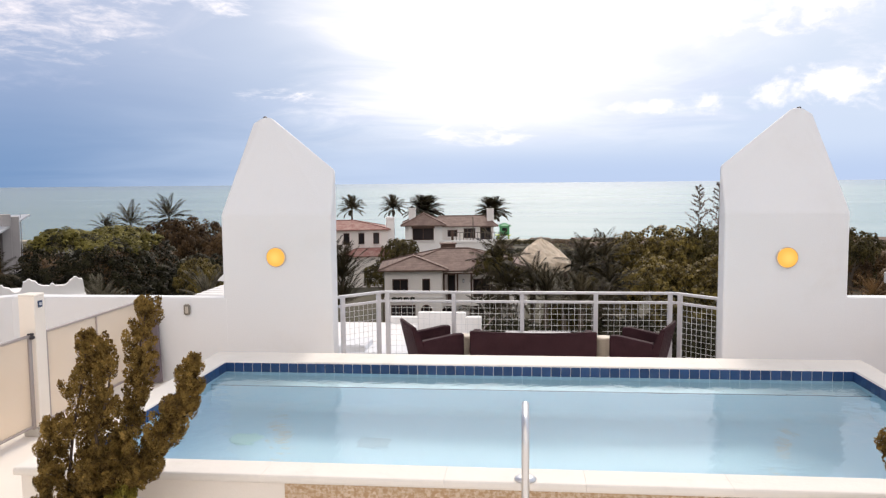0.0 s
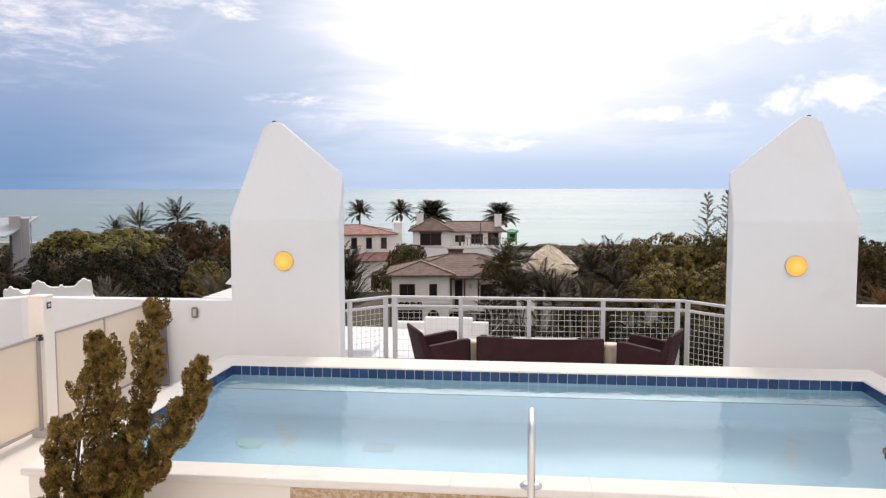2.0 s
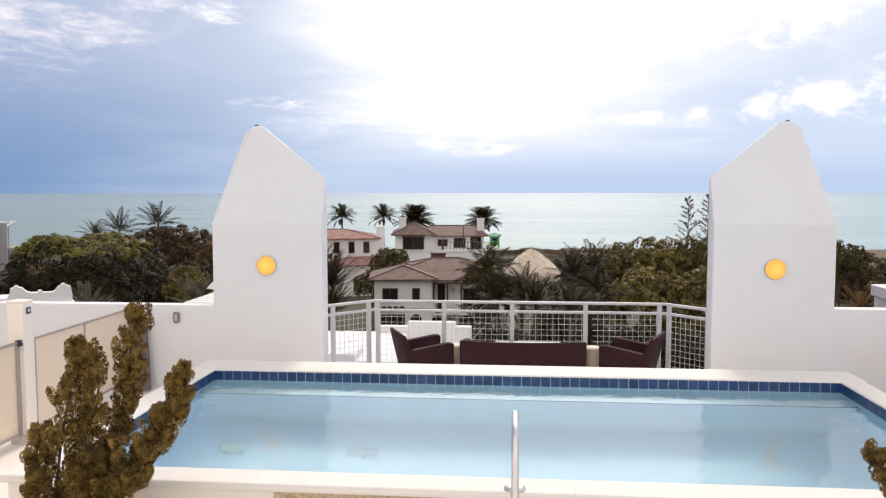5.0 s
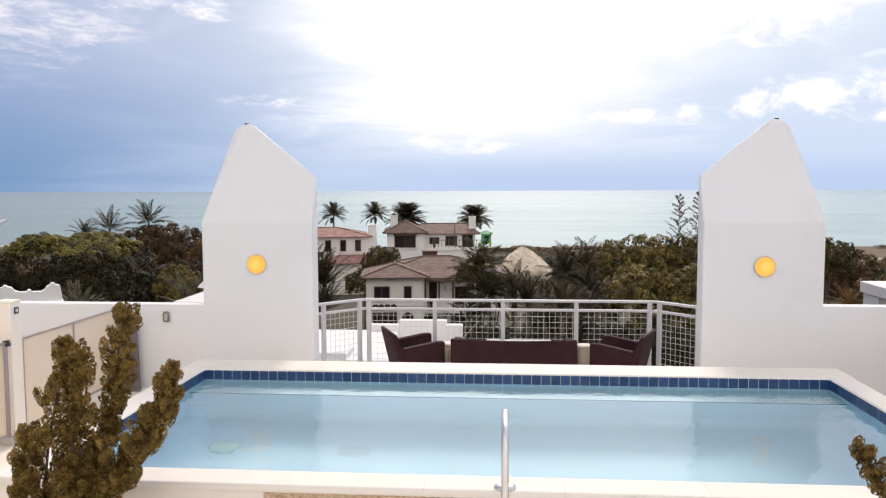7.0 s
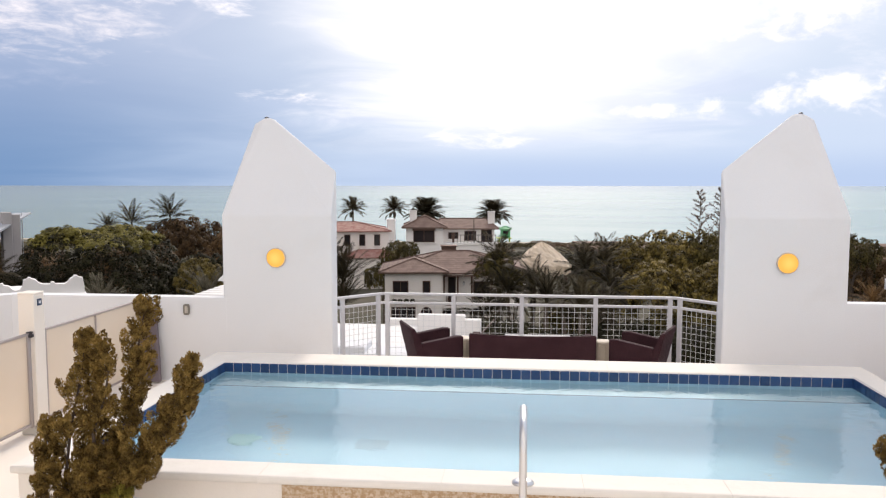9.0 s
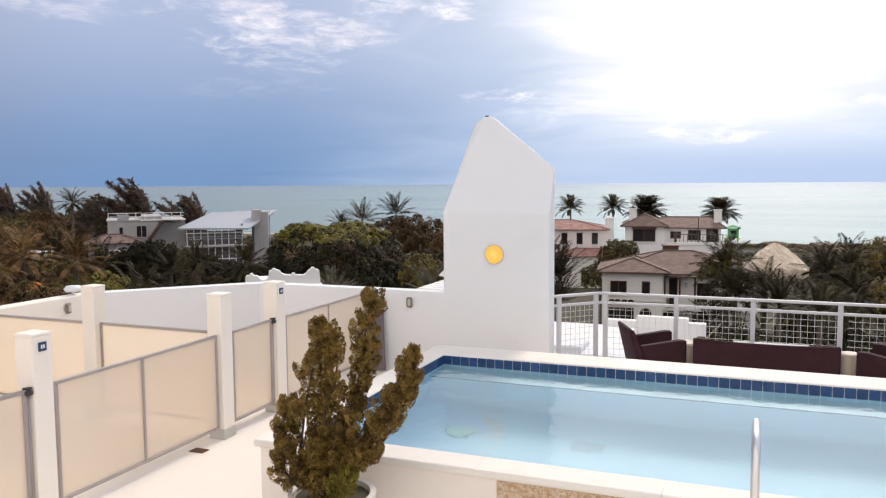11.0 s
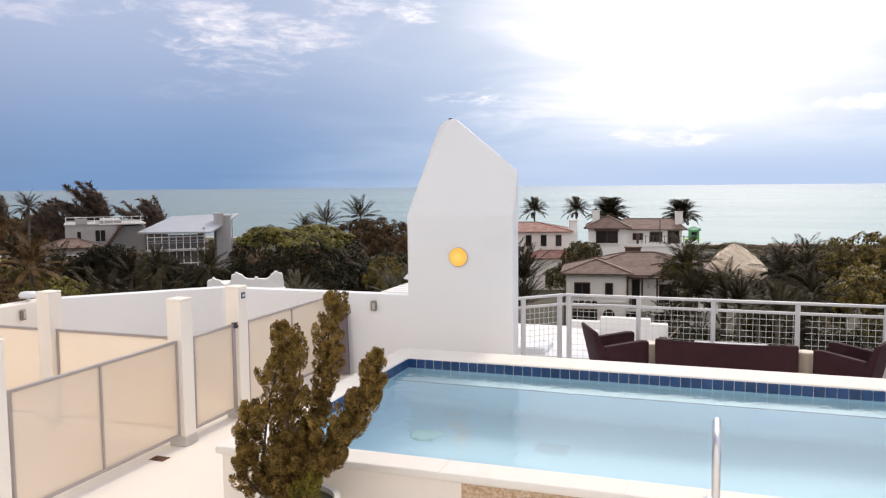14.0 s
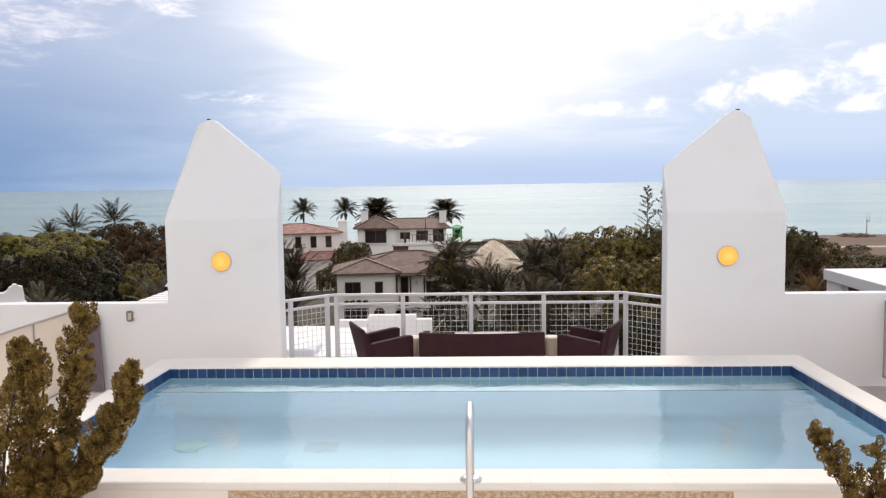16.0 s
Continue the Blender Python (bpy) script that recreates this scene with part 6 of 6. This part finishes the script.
def lower_roofs():
    th = thing("lower_roof", "bright white flat roofs just below the railing", "roof", (0, 0, 0))
    part("slab", box(-4.4, -2.05, 12.0, 14.6, -3.0, -0.05, 0.03), M["house_white"], th)
    part("slab", box(-2.06, -0.87, 12.6, 14.6, -3.0, -0.22, 0.03), M["house_white"], th)
    part("parapet", box(-2.07, -1.17, 14.5, 14.7, -0.6, 0.15, 0.012), M["house_white"], th)
    part("parapet", box(-1.17, -0.87, 14.5, 14.7, -0.6, 0.07, 0.012), M["house_white"], th)
    part("parapet", box(-2.65, -2.07, 14.5, 14.7, -0.6, 0.06, 0.012), M["house_white"], th)
    part("ledge", box(-2.95, -2.42, 11.30, 11.9, -0.5, 0.20, 0.02), M["stucco"], th)
    part("ledge", box(-3.3, -1.6, 11.25, 11.9, -0.5, 0.10, 0.02), M["stucco"], th)
    # brown bar added to mark the slanting side edge of the parapet
    bd = bmesh.new()
    tube([(-1.1, 13.0, -0.25), (-0.62, 14.4, 0.10)], 0.016, 6, bd)
    part("pipe", bd, M["wood"], th)


def stair_block():
    structure("stair_block", box(-12.0, -9.44, 3.2, 5.32, -3.0, 1.74, 0.02), M["stucco_warm"], "cream stucco stair head beyond the parapet", "wall")
    th = thing("roof_light", "white rounded lamp head on the parapet", "light", (-8.66, 8.02, TOP_L))
    part("head", lathe([(0.02, 0.13), (0.09, 0.12), (0.12, 0.08), (0.10, 0.045), (0.03, 0.04)], 14), M["mark"], th, smooth=True)
    part("stem", tube([(0, 0, 0), (0, 0, 0.06)], 0.02, 8), M["mark"], th)


def awning():
    for az, d, z, w in ((49.4, 56, -3.9, 1.0), (46.2, 60, -4.6, 0.7)):
        x, y = polar(az, d)
        th = thing("awning", "orange canvas awning among the trees", "awning", (x, y, GROUND), az)
        part("canvas", hip_roof(-w / 2, w / 2, -0.5, 0.5, z - GROUND, 0.3, 0.05, 0.05), M["rust_cloth"], th)
        for sx in (-1, 1):
            part("pole", tube([(sx * w * 0.45, 0, 0), (sx * w * 0.45, 0, z - GROUND)], 0.04, 6), M["house_white"], th)
    for az, d, z, w in ((52.7, 70, -3.0, 1.6), (54.2, 62, -4.2, 1.6), (49.0, 78, -3.3, 1.8)):
        x, y = polar(az, d)
        th = thing("garden_house", "small white flat-roofed building among the trees", "building", (x, y, GROUND), az)
        part("wall", box(-w / 2, w / 2, 0, 2, 0, z - GROUND - 0.1), M["house_white"], th)
        part("roof", box(-w / 2 - 0.15, w / 2 + 0.15, -0.2, 2.2, z - GROUND - 0.1, z - GROUND, 0.02), M["house_white"], th)


front_house()
back_house()
left_house()
red_house()
modern_house()
lifeguard_tower()
thatched_hut()
moorish_parapet()
slatted_roof()
lantern_top()
right_house()
dune()
lower_roofs()
stair_block()
awning()


# ---------------------------------------------------------------- furniture in the bay
def wicker():
    m = bpy.data.materials.new("dark_brown_wicker")
    m.use_nodes = True
    g = Nodes(m.node_tree)
    out, b = g.n("ShaderNodeOutputMaterial"), g.n("ShaderNodeBsdfPrincipled")
    co = g.n("ShaderNodeTexCoord").outputs["Object"]
    sep = g.n("ShaderNodeSeparateXYZ")
    g.put(sep.inputs[0], co)
    u = g.math("SINE", g.math("MULTIPLY", g.math("ADD", sep.outputs[0], sep.outputs[1]), 420.0))
    v = g.math("SINE", g.math("MULTIPLY", sep.outputs[2], 520.0))
    w = g.math("MULTIPLY", u, v)
    col = g.mix(g.ramp(w, -0.6, 0.6), (0.024, 0.008, 0.012), (0.052, 0.019, 0.026))
    col = g.mix(g.math("MULTIPLY", g.ramp(g.noise(co, 5, 4, 0.6), 0.4, 0.7), 0.4), col, (0.06, 0.026, 0.032))
    g.put(b.inputs["Base Color"], col)
    b.inputs["Roughness"].default_value = 0.75
    b.inputs["Specular IOR Level"].default_value = 0.2
    bp = g.n("ShaderNodeBump")
    bp.inputs["Strength"].default_value, bp.inputs["Distance"].default_value = 0.5, 0.004
    g.put(bp.inputs["Height"], w)
    g.put(b.inputs["Normal"], bp.outputs[0])
    g.t.links.new(b.outputs[0], out.inputs[0])
    return m


M["wicker"] = wicker()
M["cushion"] = material("pale_cushion_cloth", (0.62, 0.55, 0.46), 0.95, var=0.05, scale=4, fine=120, bump=0.2)
M["side_table"] = material("cream_ceramic", (0.66, 0.58, 0.47), 0.5, var=0.06, scale=4, fine=40, bump=0.05)
M["table_glass"] = material("grey_tabletop", (0.40, 0.39, 0.40), 0.2, var=0.05, scale=3, bump=0.02)


def wicker_seat(name, label, at, rz, width, high, group):
    """Woven armchair or sofa; it looks towards its own +y, with its back at y = 0."""
    th = thing(name, label, "chair" if width < 1.2 else "sofa", at, rz, group)
    w, d = width, 0.72 if width > 1.2 else 0.55
    n = 16
    bk = bmesh.new()
    rows = []
    for i in range(n + 1):
        s = -1 + 2 * i / n
        dip = 0.02 * (1 - s * s) if width > 1.2 else -0.03 * (1 - s * s)
        top = high - dip
        lean = (0.10 if width > 1.2 else 0.17) * (1 - 0.25 * s * s)
        rows.append([bk.verts.new(p) for p in ((s * w / 2, 0.03, 0.05), (s * w / 2, -lean, top), (s * w / 2, -lean + 0.05, top + 0.004), (s * w / 2, 0.11, 0.30), (s * w / 2, 0.11, 0.05))])
    for a, b in zip(rows, rows[1:]):
        for k in range(5):
            bk.faces.new((a[k], b[k], b[(k + 1) % 5], a[(k + 1) % 5]))
    bk.faces.new(rows[0])
    bk.faces.new(rows[-1][::-1])
    bmesh.ops.recalc_face_normals(bk, faces=bk.faces)
    bmesh.ops.bevel(bk, geom=[e for e in bk.edges if len(e.link_faces) == 2 and e.calc_face_angle(0) > 0.7], offset=0.012, segments=2, affect="EDGES")
    part("backrest", bk, M["wicker"], th)
    part("seat_base", box(-w / 2 + 0.02, w / 2 - 0.02, 0.09, d, 0.05, 0.32, 0.02), M["wicker"], th)
    for sx in (-1, 1):
        arm = bmesh.new()
        x0, x1 = (sx * w / 2, sx * (w / 2 - 0.10)) if sx > 0 else (sx * (w / 2 - 0.10), sx * w / 2)
        x0, x1 = min(x0, x1), max(x0, x1)
        k = 0.0 if width < 1.2 else 0.04
        pts = [(0.04, 0.05), (d + 0.03, 0.05), (d + 0.03, 0.605 - k), (d - 0.06, 0.61 - k), (0.05, 0.545 - k), (0.02, 0.54 - k)]
        va, vb = [arm.verts.new((x0, y, z)) for y, z in pts], [arm.verts.new((x1, y, z)) for y, z in pts]
        arm.faces.new(va[::-1])
        arm.faces.new(vb)
        for i in range(len(pts)):
            arm.faces.new((va[i], va[(i + 1) % len(pts)], vb[(i + 1) % len(pts)], vb[i]))
        bmesh.ops.recalc_face_normals(arm, faces=arm.faces)
        bmesh.ops.bevel(arm, geom=list(arm.edges), offset=0.01, segments=1, affect="EDGES")
        part("armrest", arm, M["wicker"], th)
        for yy in (0.10, d - 0.06):
            part("leg", box(sx * (w / 2 - 0.07) - 0.025, sx * (w / 2 - 0.07) + 0.025, yy - 0.025, yy + 0.025, 0, 0.055), M["bronze"], th)
    k = 2 if width > 1.2 else 1
    cw = (w - 0.22) / k
    for i in range(k):
        x0 = -w / 2 + 0.11 + i * cw
        part("seat_cushion", box(x0 + 0.005, x0 + cw - 0.005, 0.12, d, 0.32, 0.42, 0.03, None, 2), M["cushion"], th, "pale seat cushion")
    return th


wicker_seat("sofa", "dark brown wicker sofa seen from behind", (0.04, 10.03, 0), 0, 1.62, 0.69, "")
wicker_seat("armchair", "dark brown wicker armchair with sloping arms", (-1.53, 10.31, 0), -68, 0.72, 0.735, "wicker armchairs")
wicker_seat("armchair", "dark brown wicker armchair with sloping arms", (1.70, 10.31, 0), 68, 0.72, 0.735, "wicker armchairs")


def side_table(x, y):
    th = thing("side_table", "round cream drum side table", "table", (x, y, 0), group="side tables")
    part("drum", lathe([(0.095, 0), (0.10, 0.02), (0.10, 0.47), (0.095, 0.49)], 20), M["side_table"], th, smooth=False)
    part("top", lathe([(0.11, 0.49), (0.112, 0.50), (0.112, 0.52), (0.106, 0.53)], 20), M["side_table"], th)


side_table(0.985, 10.50)
side_table(-0.86, 10.52)


def low_table():
    th = thing("low_table", "square table with a grey top", "table", (0.12, 10.72, 0))
    part("tabletop", box(-0.45, 0.45, -0.16, 0.16, 0.50, 0.52, 0.005), M["table_glass"], th)
    for sx in (-1, 1):
        for sy in (-1, 1):
            part("leg", box(sx * 0.40 - 0.02, sx * 0.40 + 0.02, sy * 0.12 - 0.02, sy * 0.12 + 0.02, 0, 0.50), M["wicker"], th)


low_table()


def leaning_board():
    """Dark folded panel that leans in the corner by the wall."""
    th = thing("folded_panel", "dark mauve folded panel leaning against the wall", "panel", (-4.93, WALL_Y - 0.16, 0), 0)
    M["mauve"] = material("dark_mauve_board", (0.16, 0.13, 0.15), 0.6, var=0.1, scale=2, bump=0.05)
    bm = bmesh.new()
    vs = [bm.verts.new(v) for v in ((-0.16, -0.03, 0.02), (0.13, -0.03, 0.02), (0.05, 0.06, 1.0), (-0.16, 0.06, 1.0), (-0.16, 0.03, 0.02), (0.13, 0.03, 0.02), (0.05, 0.12, 1.0), (-0.16, 0.12, 1.0))]
    for f in ((0, 1, 2, 3), (7, 6, 5, 4), (0, 4, 5, 1), (1, 5, 6, 2), (2, 6, 7, 3), (3, 7, 4, 0)):
        bm.faces.new([vs[i] for i in f])
    bmesh.ops.recalc_face_normals(bm, faces=bm.faces)
    bmesh.ops.bevel(bm, geom=list(bm.edges), offset=0.008, segments=1, affect="EDGES")
    part("board", bm, M["mauve"], th)
    part("bracket", box(-0.06, 0.045, 0.02, 0.13, 0.985, 1.02, 0.01), M["mark"], th, "white top bracket")
    part("hook", tube([(-0.02, 0.03, 0.90), (-0.02, -0.03, 0.90), (-0.02, -0.06, 0.87), (-0.02, -0.06, 0.80)], 0.022, 8), M["black"], th, "black hook")


leaning_board()


# ---------------------------------------------------------------- junipers in pots
M["juniper"] = leaf_material("olive_juniper_scales", (0.056, 0.034, 0.013), (0.41, 0.27, 0.083), 0.1, 0.7, 16.0, 0.3)
M["juniper_new"] = leaf_material("yellow_green_juniper_tips", (0.10, 0.085, 0.016), (0.34, 0.28, 0.06), 0.1, 0.7, 16.0, 0.3)
M["twig"] = material("grey_brown_twig", (0.085, 0.06, 0.045), 0.9, var=0.2, scale=8, fine=50, bump=0.3)
M["pot"] = material("white_pot", (0.74, 0.71, 0.67), 0.6, var=0.04, scale=3, fine=40, bump=0.1, stain=(0.55, 0.5, 0.45), stain_amount=0.4)


def juniper_foliage(name, spine, radius, clumps):
    """Tufts of scale leaves crowded round a rising spine of points."""
    sp = np.array(spine)
    rad = np.array(radius)
    seg = np.linalg.norm(np.diff(sp, axis=0), axis=1)
    cum = np.concatenate([[0], np.cumsum(seg)])
    s = np.sort(rng.uniform(0, cum[-1], clumps))
    base = np.stack([np.interp(s, cum, sp[:, k]) for k in range(3)], 1)
    rr = np.interp(s, cum, rad)
    ang = np.arange(clumps) * 2.39996 + rng.uniform(-0.5, 0.5, clumps)
    out = rng.uniform(0.12, 1.16, clumps) ** 0.75
    off = np.stack([np.cos(ang) * rr * out, np.sin(ang) * rr * out, rng.normal(scale=0.02, size=clumps) + 0.3 * rr * out], 1)
    c = base + off
    size = rng.uniform(0.024, 0.040, clumps) * np.where(rr > 0.1, 1.12, 1.0)
    axis = unit(off / np.maximum(rr, 0.03)[:, None] * 0.7 + np.array([0, 0, 0.9]) + rng.normal(scale=0.25, size=(clumps, 3)))
    per = 230
    n = clumps * per
    d = unit(rng.normal(size=(n, 3)))
    sc = np.repeat(size, per)
    ax = np.repeat(axis, per, 0)
    along = (d * ax).sum(1, keepdims=True)
    # blunt plumes, longer than wide and drawn in towards the tip
    p = np.repeat(c, per, 0) + (d + ax * along * 0.9) * (sc * rng.uniform(0.72, 1.0, n))[:, None]
    al = unit(0.55 * d + ax + rng.normal(scale=0.2, size=(n, 3)))
    ac = unit(np.cross(al, d + rng.normal(scale=0.22, size=(n, 3))))
    ln = sc * rng.uniform(0.36, 0.6, n)
    return cards(name, p, al, ac, ln, ln * 0.6), base, c


def juniper(at, branches, label, pot_r=0.26, pot_h=0.5):
    pot = thing("plant_pot", "round white planter standing before the pool wall", "pot", (at[0], at[1], 0), group="planters")
    part("bowl", lathe([(pot_r * 0.7, 0), (pot_r * 0.78, 0.02), (pot_r * 0.97, pot_h - 0.05), (pot_r * 1.05, pot_h - 0.04), (pot_r * 1.06, pot_h), (pot_r * 0.92, pot_h), (pot_r * 0.88, pot_h - 0.08)], 32), M["pot"], pot, smooth=False)
    part("earth", lathe([(pot_r * 0.90, pot_h - 0.1), (pot_r * 0.90, pot_h - 0.035)], 24), M["soil"], pot)
    th = thing("juniper", label, "potted tree", (at[0], at[1], pot_h - 0.08))
    stem = bmesh.new()
    tube([(0, 0, 0), (0.01, 0, 0.12)], [0.035, 0.03], 8, stem)
    part("trunk", stem, M["twig"], th)
    for spine, radius, n, mat in branches:
        me, base, cl = juniper_foliage("foliage", spine, radius, int(n * 0.62))
        b = bmesh.new()
        tube([(0.005, 0, 0.08)] + [tuple(p) for p in spine], [0.016] + [0.011 * (1 - 0.8 * i / len(spine)) for i in range(len(spine))], 7, b)
        for p, q in zip(base[::5], cl[::5]):
            if np.linalg.norm(p - q) > 0.02:
                tube([tuple(p - np.array([0, 0, 0.04])), tuple(q)], [0.005, 0.002], 4, b, caps=False)
        br = part("branch", b, M["twig"], th)
        link("foliage", me, M[mat], br)
    return th


JX, JY, JZ = -2.76, 4.74, 0.42


def rel(points):
    """Branch points given in the place, turned into the tree's own frame."""
    return [(x - JX, y - JY, z - JZ) for x, y, z in points]


juniper((JX - 0.04, JY), [
    (rel([(-2.91, 4.70, 0.56), (-2.97, 4.68, 0.80), (-2.94, 4.70, 1.09), (-2.89, 4.72, 1.34), (-2.85, 4.72, 1.54), (-2.83, 4.72, 1.73)]), (0.12, 0.13, 0.105, 0.085, 0.065, 0.028), 142, "juniper"),
    (rel([(-2.86, 4.76, 0.90), (-2.79, 4.76, 1.15), (-2.77, 4.76, 1.35), (-2.755, 4.75, 1.54), (-2.745, 4.74, 1.68)]), (0.07, 0.065, 0.055, 0.045, 0.025), 65, "juniper"),
    (rel([(-2.79, 4.76, 0.68), (-2.66, 4.80, 0.99), (-2.57, 4.80, 1.22), (-2.52, 4.78, 1.46), (-2.49, 4.76, 1.66), (-2.45, 4.76, 1.83), (-2.42, 4.76, 1.93)]), (0.11, 0.09, 0.085, 0.095, 0.09, 0.065, 0.03), 160, "juniper"),
    (rel([(-2.79, 4.70, 1.05), (-2.70, 4.70, 1.29), (-2.675, 4.70, 1.44), (-2.66, 4.70, 1.57)]), (0.06, 0.05, 0.045, 0.025), 30, "juniper"),
    (rel([(-2.68, 4.72, 0.70), (-2.53, 4.74, 0.88), (-2.39, 4.76, 1.00), (-2.29, 4.78, 1.15), (-2.21, 4.78, 1.31), (-2.175, 4.78, 1.43), (-2.145, 4.78, 1.52)]), (0.14, 0.165, 0.15, 0.11, 0.08, 0.05, 0.022), 176, "juniper"),
    (rel([(-2.64, 4.66, 0.76), (-2.50, 4.62, 0.82), (-2.37, 4.60, 0.86)]), (0.14, 0.13, 0.07), 81, "juniper"),
    (rel([(-2.99, 4.66, 0.54), (-3.06, 4.62, 0.64), (-3.09, 4.62, 0.78), (-3.08, 4.64, 0.93), (-3.07, 4.66, 1.10)]), (0.10, 0.09, 0.08, 0.06, 0.035), 76, "juniper"),
    (rel([(-2.80, 4.68, 0.52), (-2.78, 4.70, 0.66), (-2.72, 4.70, 0.82), (-2.70, 4.72, 0.96)]), (0.15, 0.17, 0.15, 0.08), 202, "juniper"),
    (rel([(-2.66, 4.58, 0.56), (-2.55, 4.53, 0.64), (-2.52, 4.52, 0.73)]), (0.07, 0.085, 0.05), 40, "juniper_new"),
], "bushy olive-green juniper with several upright plumes in a pot", 0.29, 0.45)

JZ = 0.42
JX, JY = 2.32, 4.42
juniper((JX, JY), [
    (rel([(2.24, 4.42, 0.62), (2.16, 4.44, 0.78), (2.07, 4.46, 0.93), (1.985, 4.48, 1.06), (1.935, 4.5, 1.165)]), (0.08, 0.085, 0.08, 0.06, 0.02), 68, "juniper"),
    (rel([(2.32, 4.42, 0.62), (2.29, 4.45, 0.80), (2.28, 4.47, 0.95), (2.27, 4.48, 1.06)]), (0.09, 0.08, 0.06, 0.03), 50, "juniper"),
    (rel([(2.40, 4.42, 0.60), (2.50, 4.42, 0.85), (2.56, 4.42, 1.05), (2.58, 4.42, 1.25)]), (0.12, 0.12, 0.09, 0.03), 76, "juniper"),
    (rel([(2.20, 4.34, 0.55), (2.12, 4.28, 0.62), (2.06, 4.26, 0.70)]), (0.08, 0.08, 0.04), 30, "juniper"),
], "low spreading olive-green juniper in a pot")


# small things under water
def pool_bottom():
    th = thing("pool_drain", "grey slotted drain cover on the pool floor", "drain", (-1.47, 7.06, -0.418))
    part("rim", box(-0.15, 0.15, -0.13, 0.13, 0, 0.005, 0.002), M["drain_plastic"], th)
    for i in range(8):
        part("bar", box(-0.13 + 0.034 * i, -0.115 + 0.034 * i, -0.11, 0.11, 0.005, 0.009), M["drain_plastic"], th)
    M["lime"] = material("pale_lime_cloth", (0.44, 0.66, 0.66), 0.8, var=0.1, scale=4, bump=0.05)
    fl = thing("pool_float", "pale lime float lying flat on the pool floor", "toy", (-2.70, 7.06, -0.418), 10)
    part("disc", lathe([(0.15, 0.0), (0.16, 0.004), (0.15, 0.009), (0.06, 0.011), (0.01, 0.01)], 20), M["lime"], fl, smooth=True)


pool_bottom()


waterline_tiles()
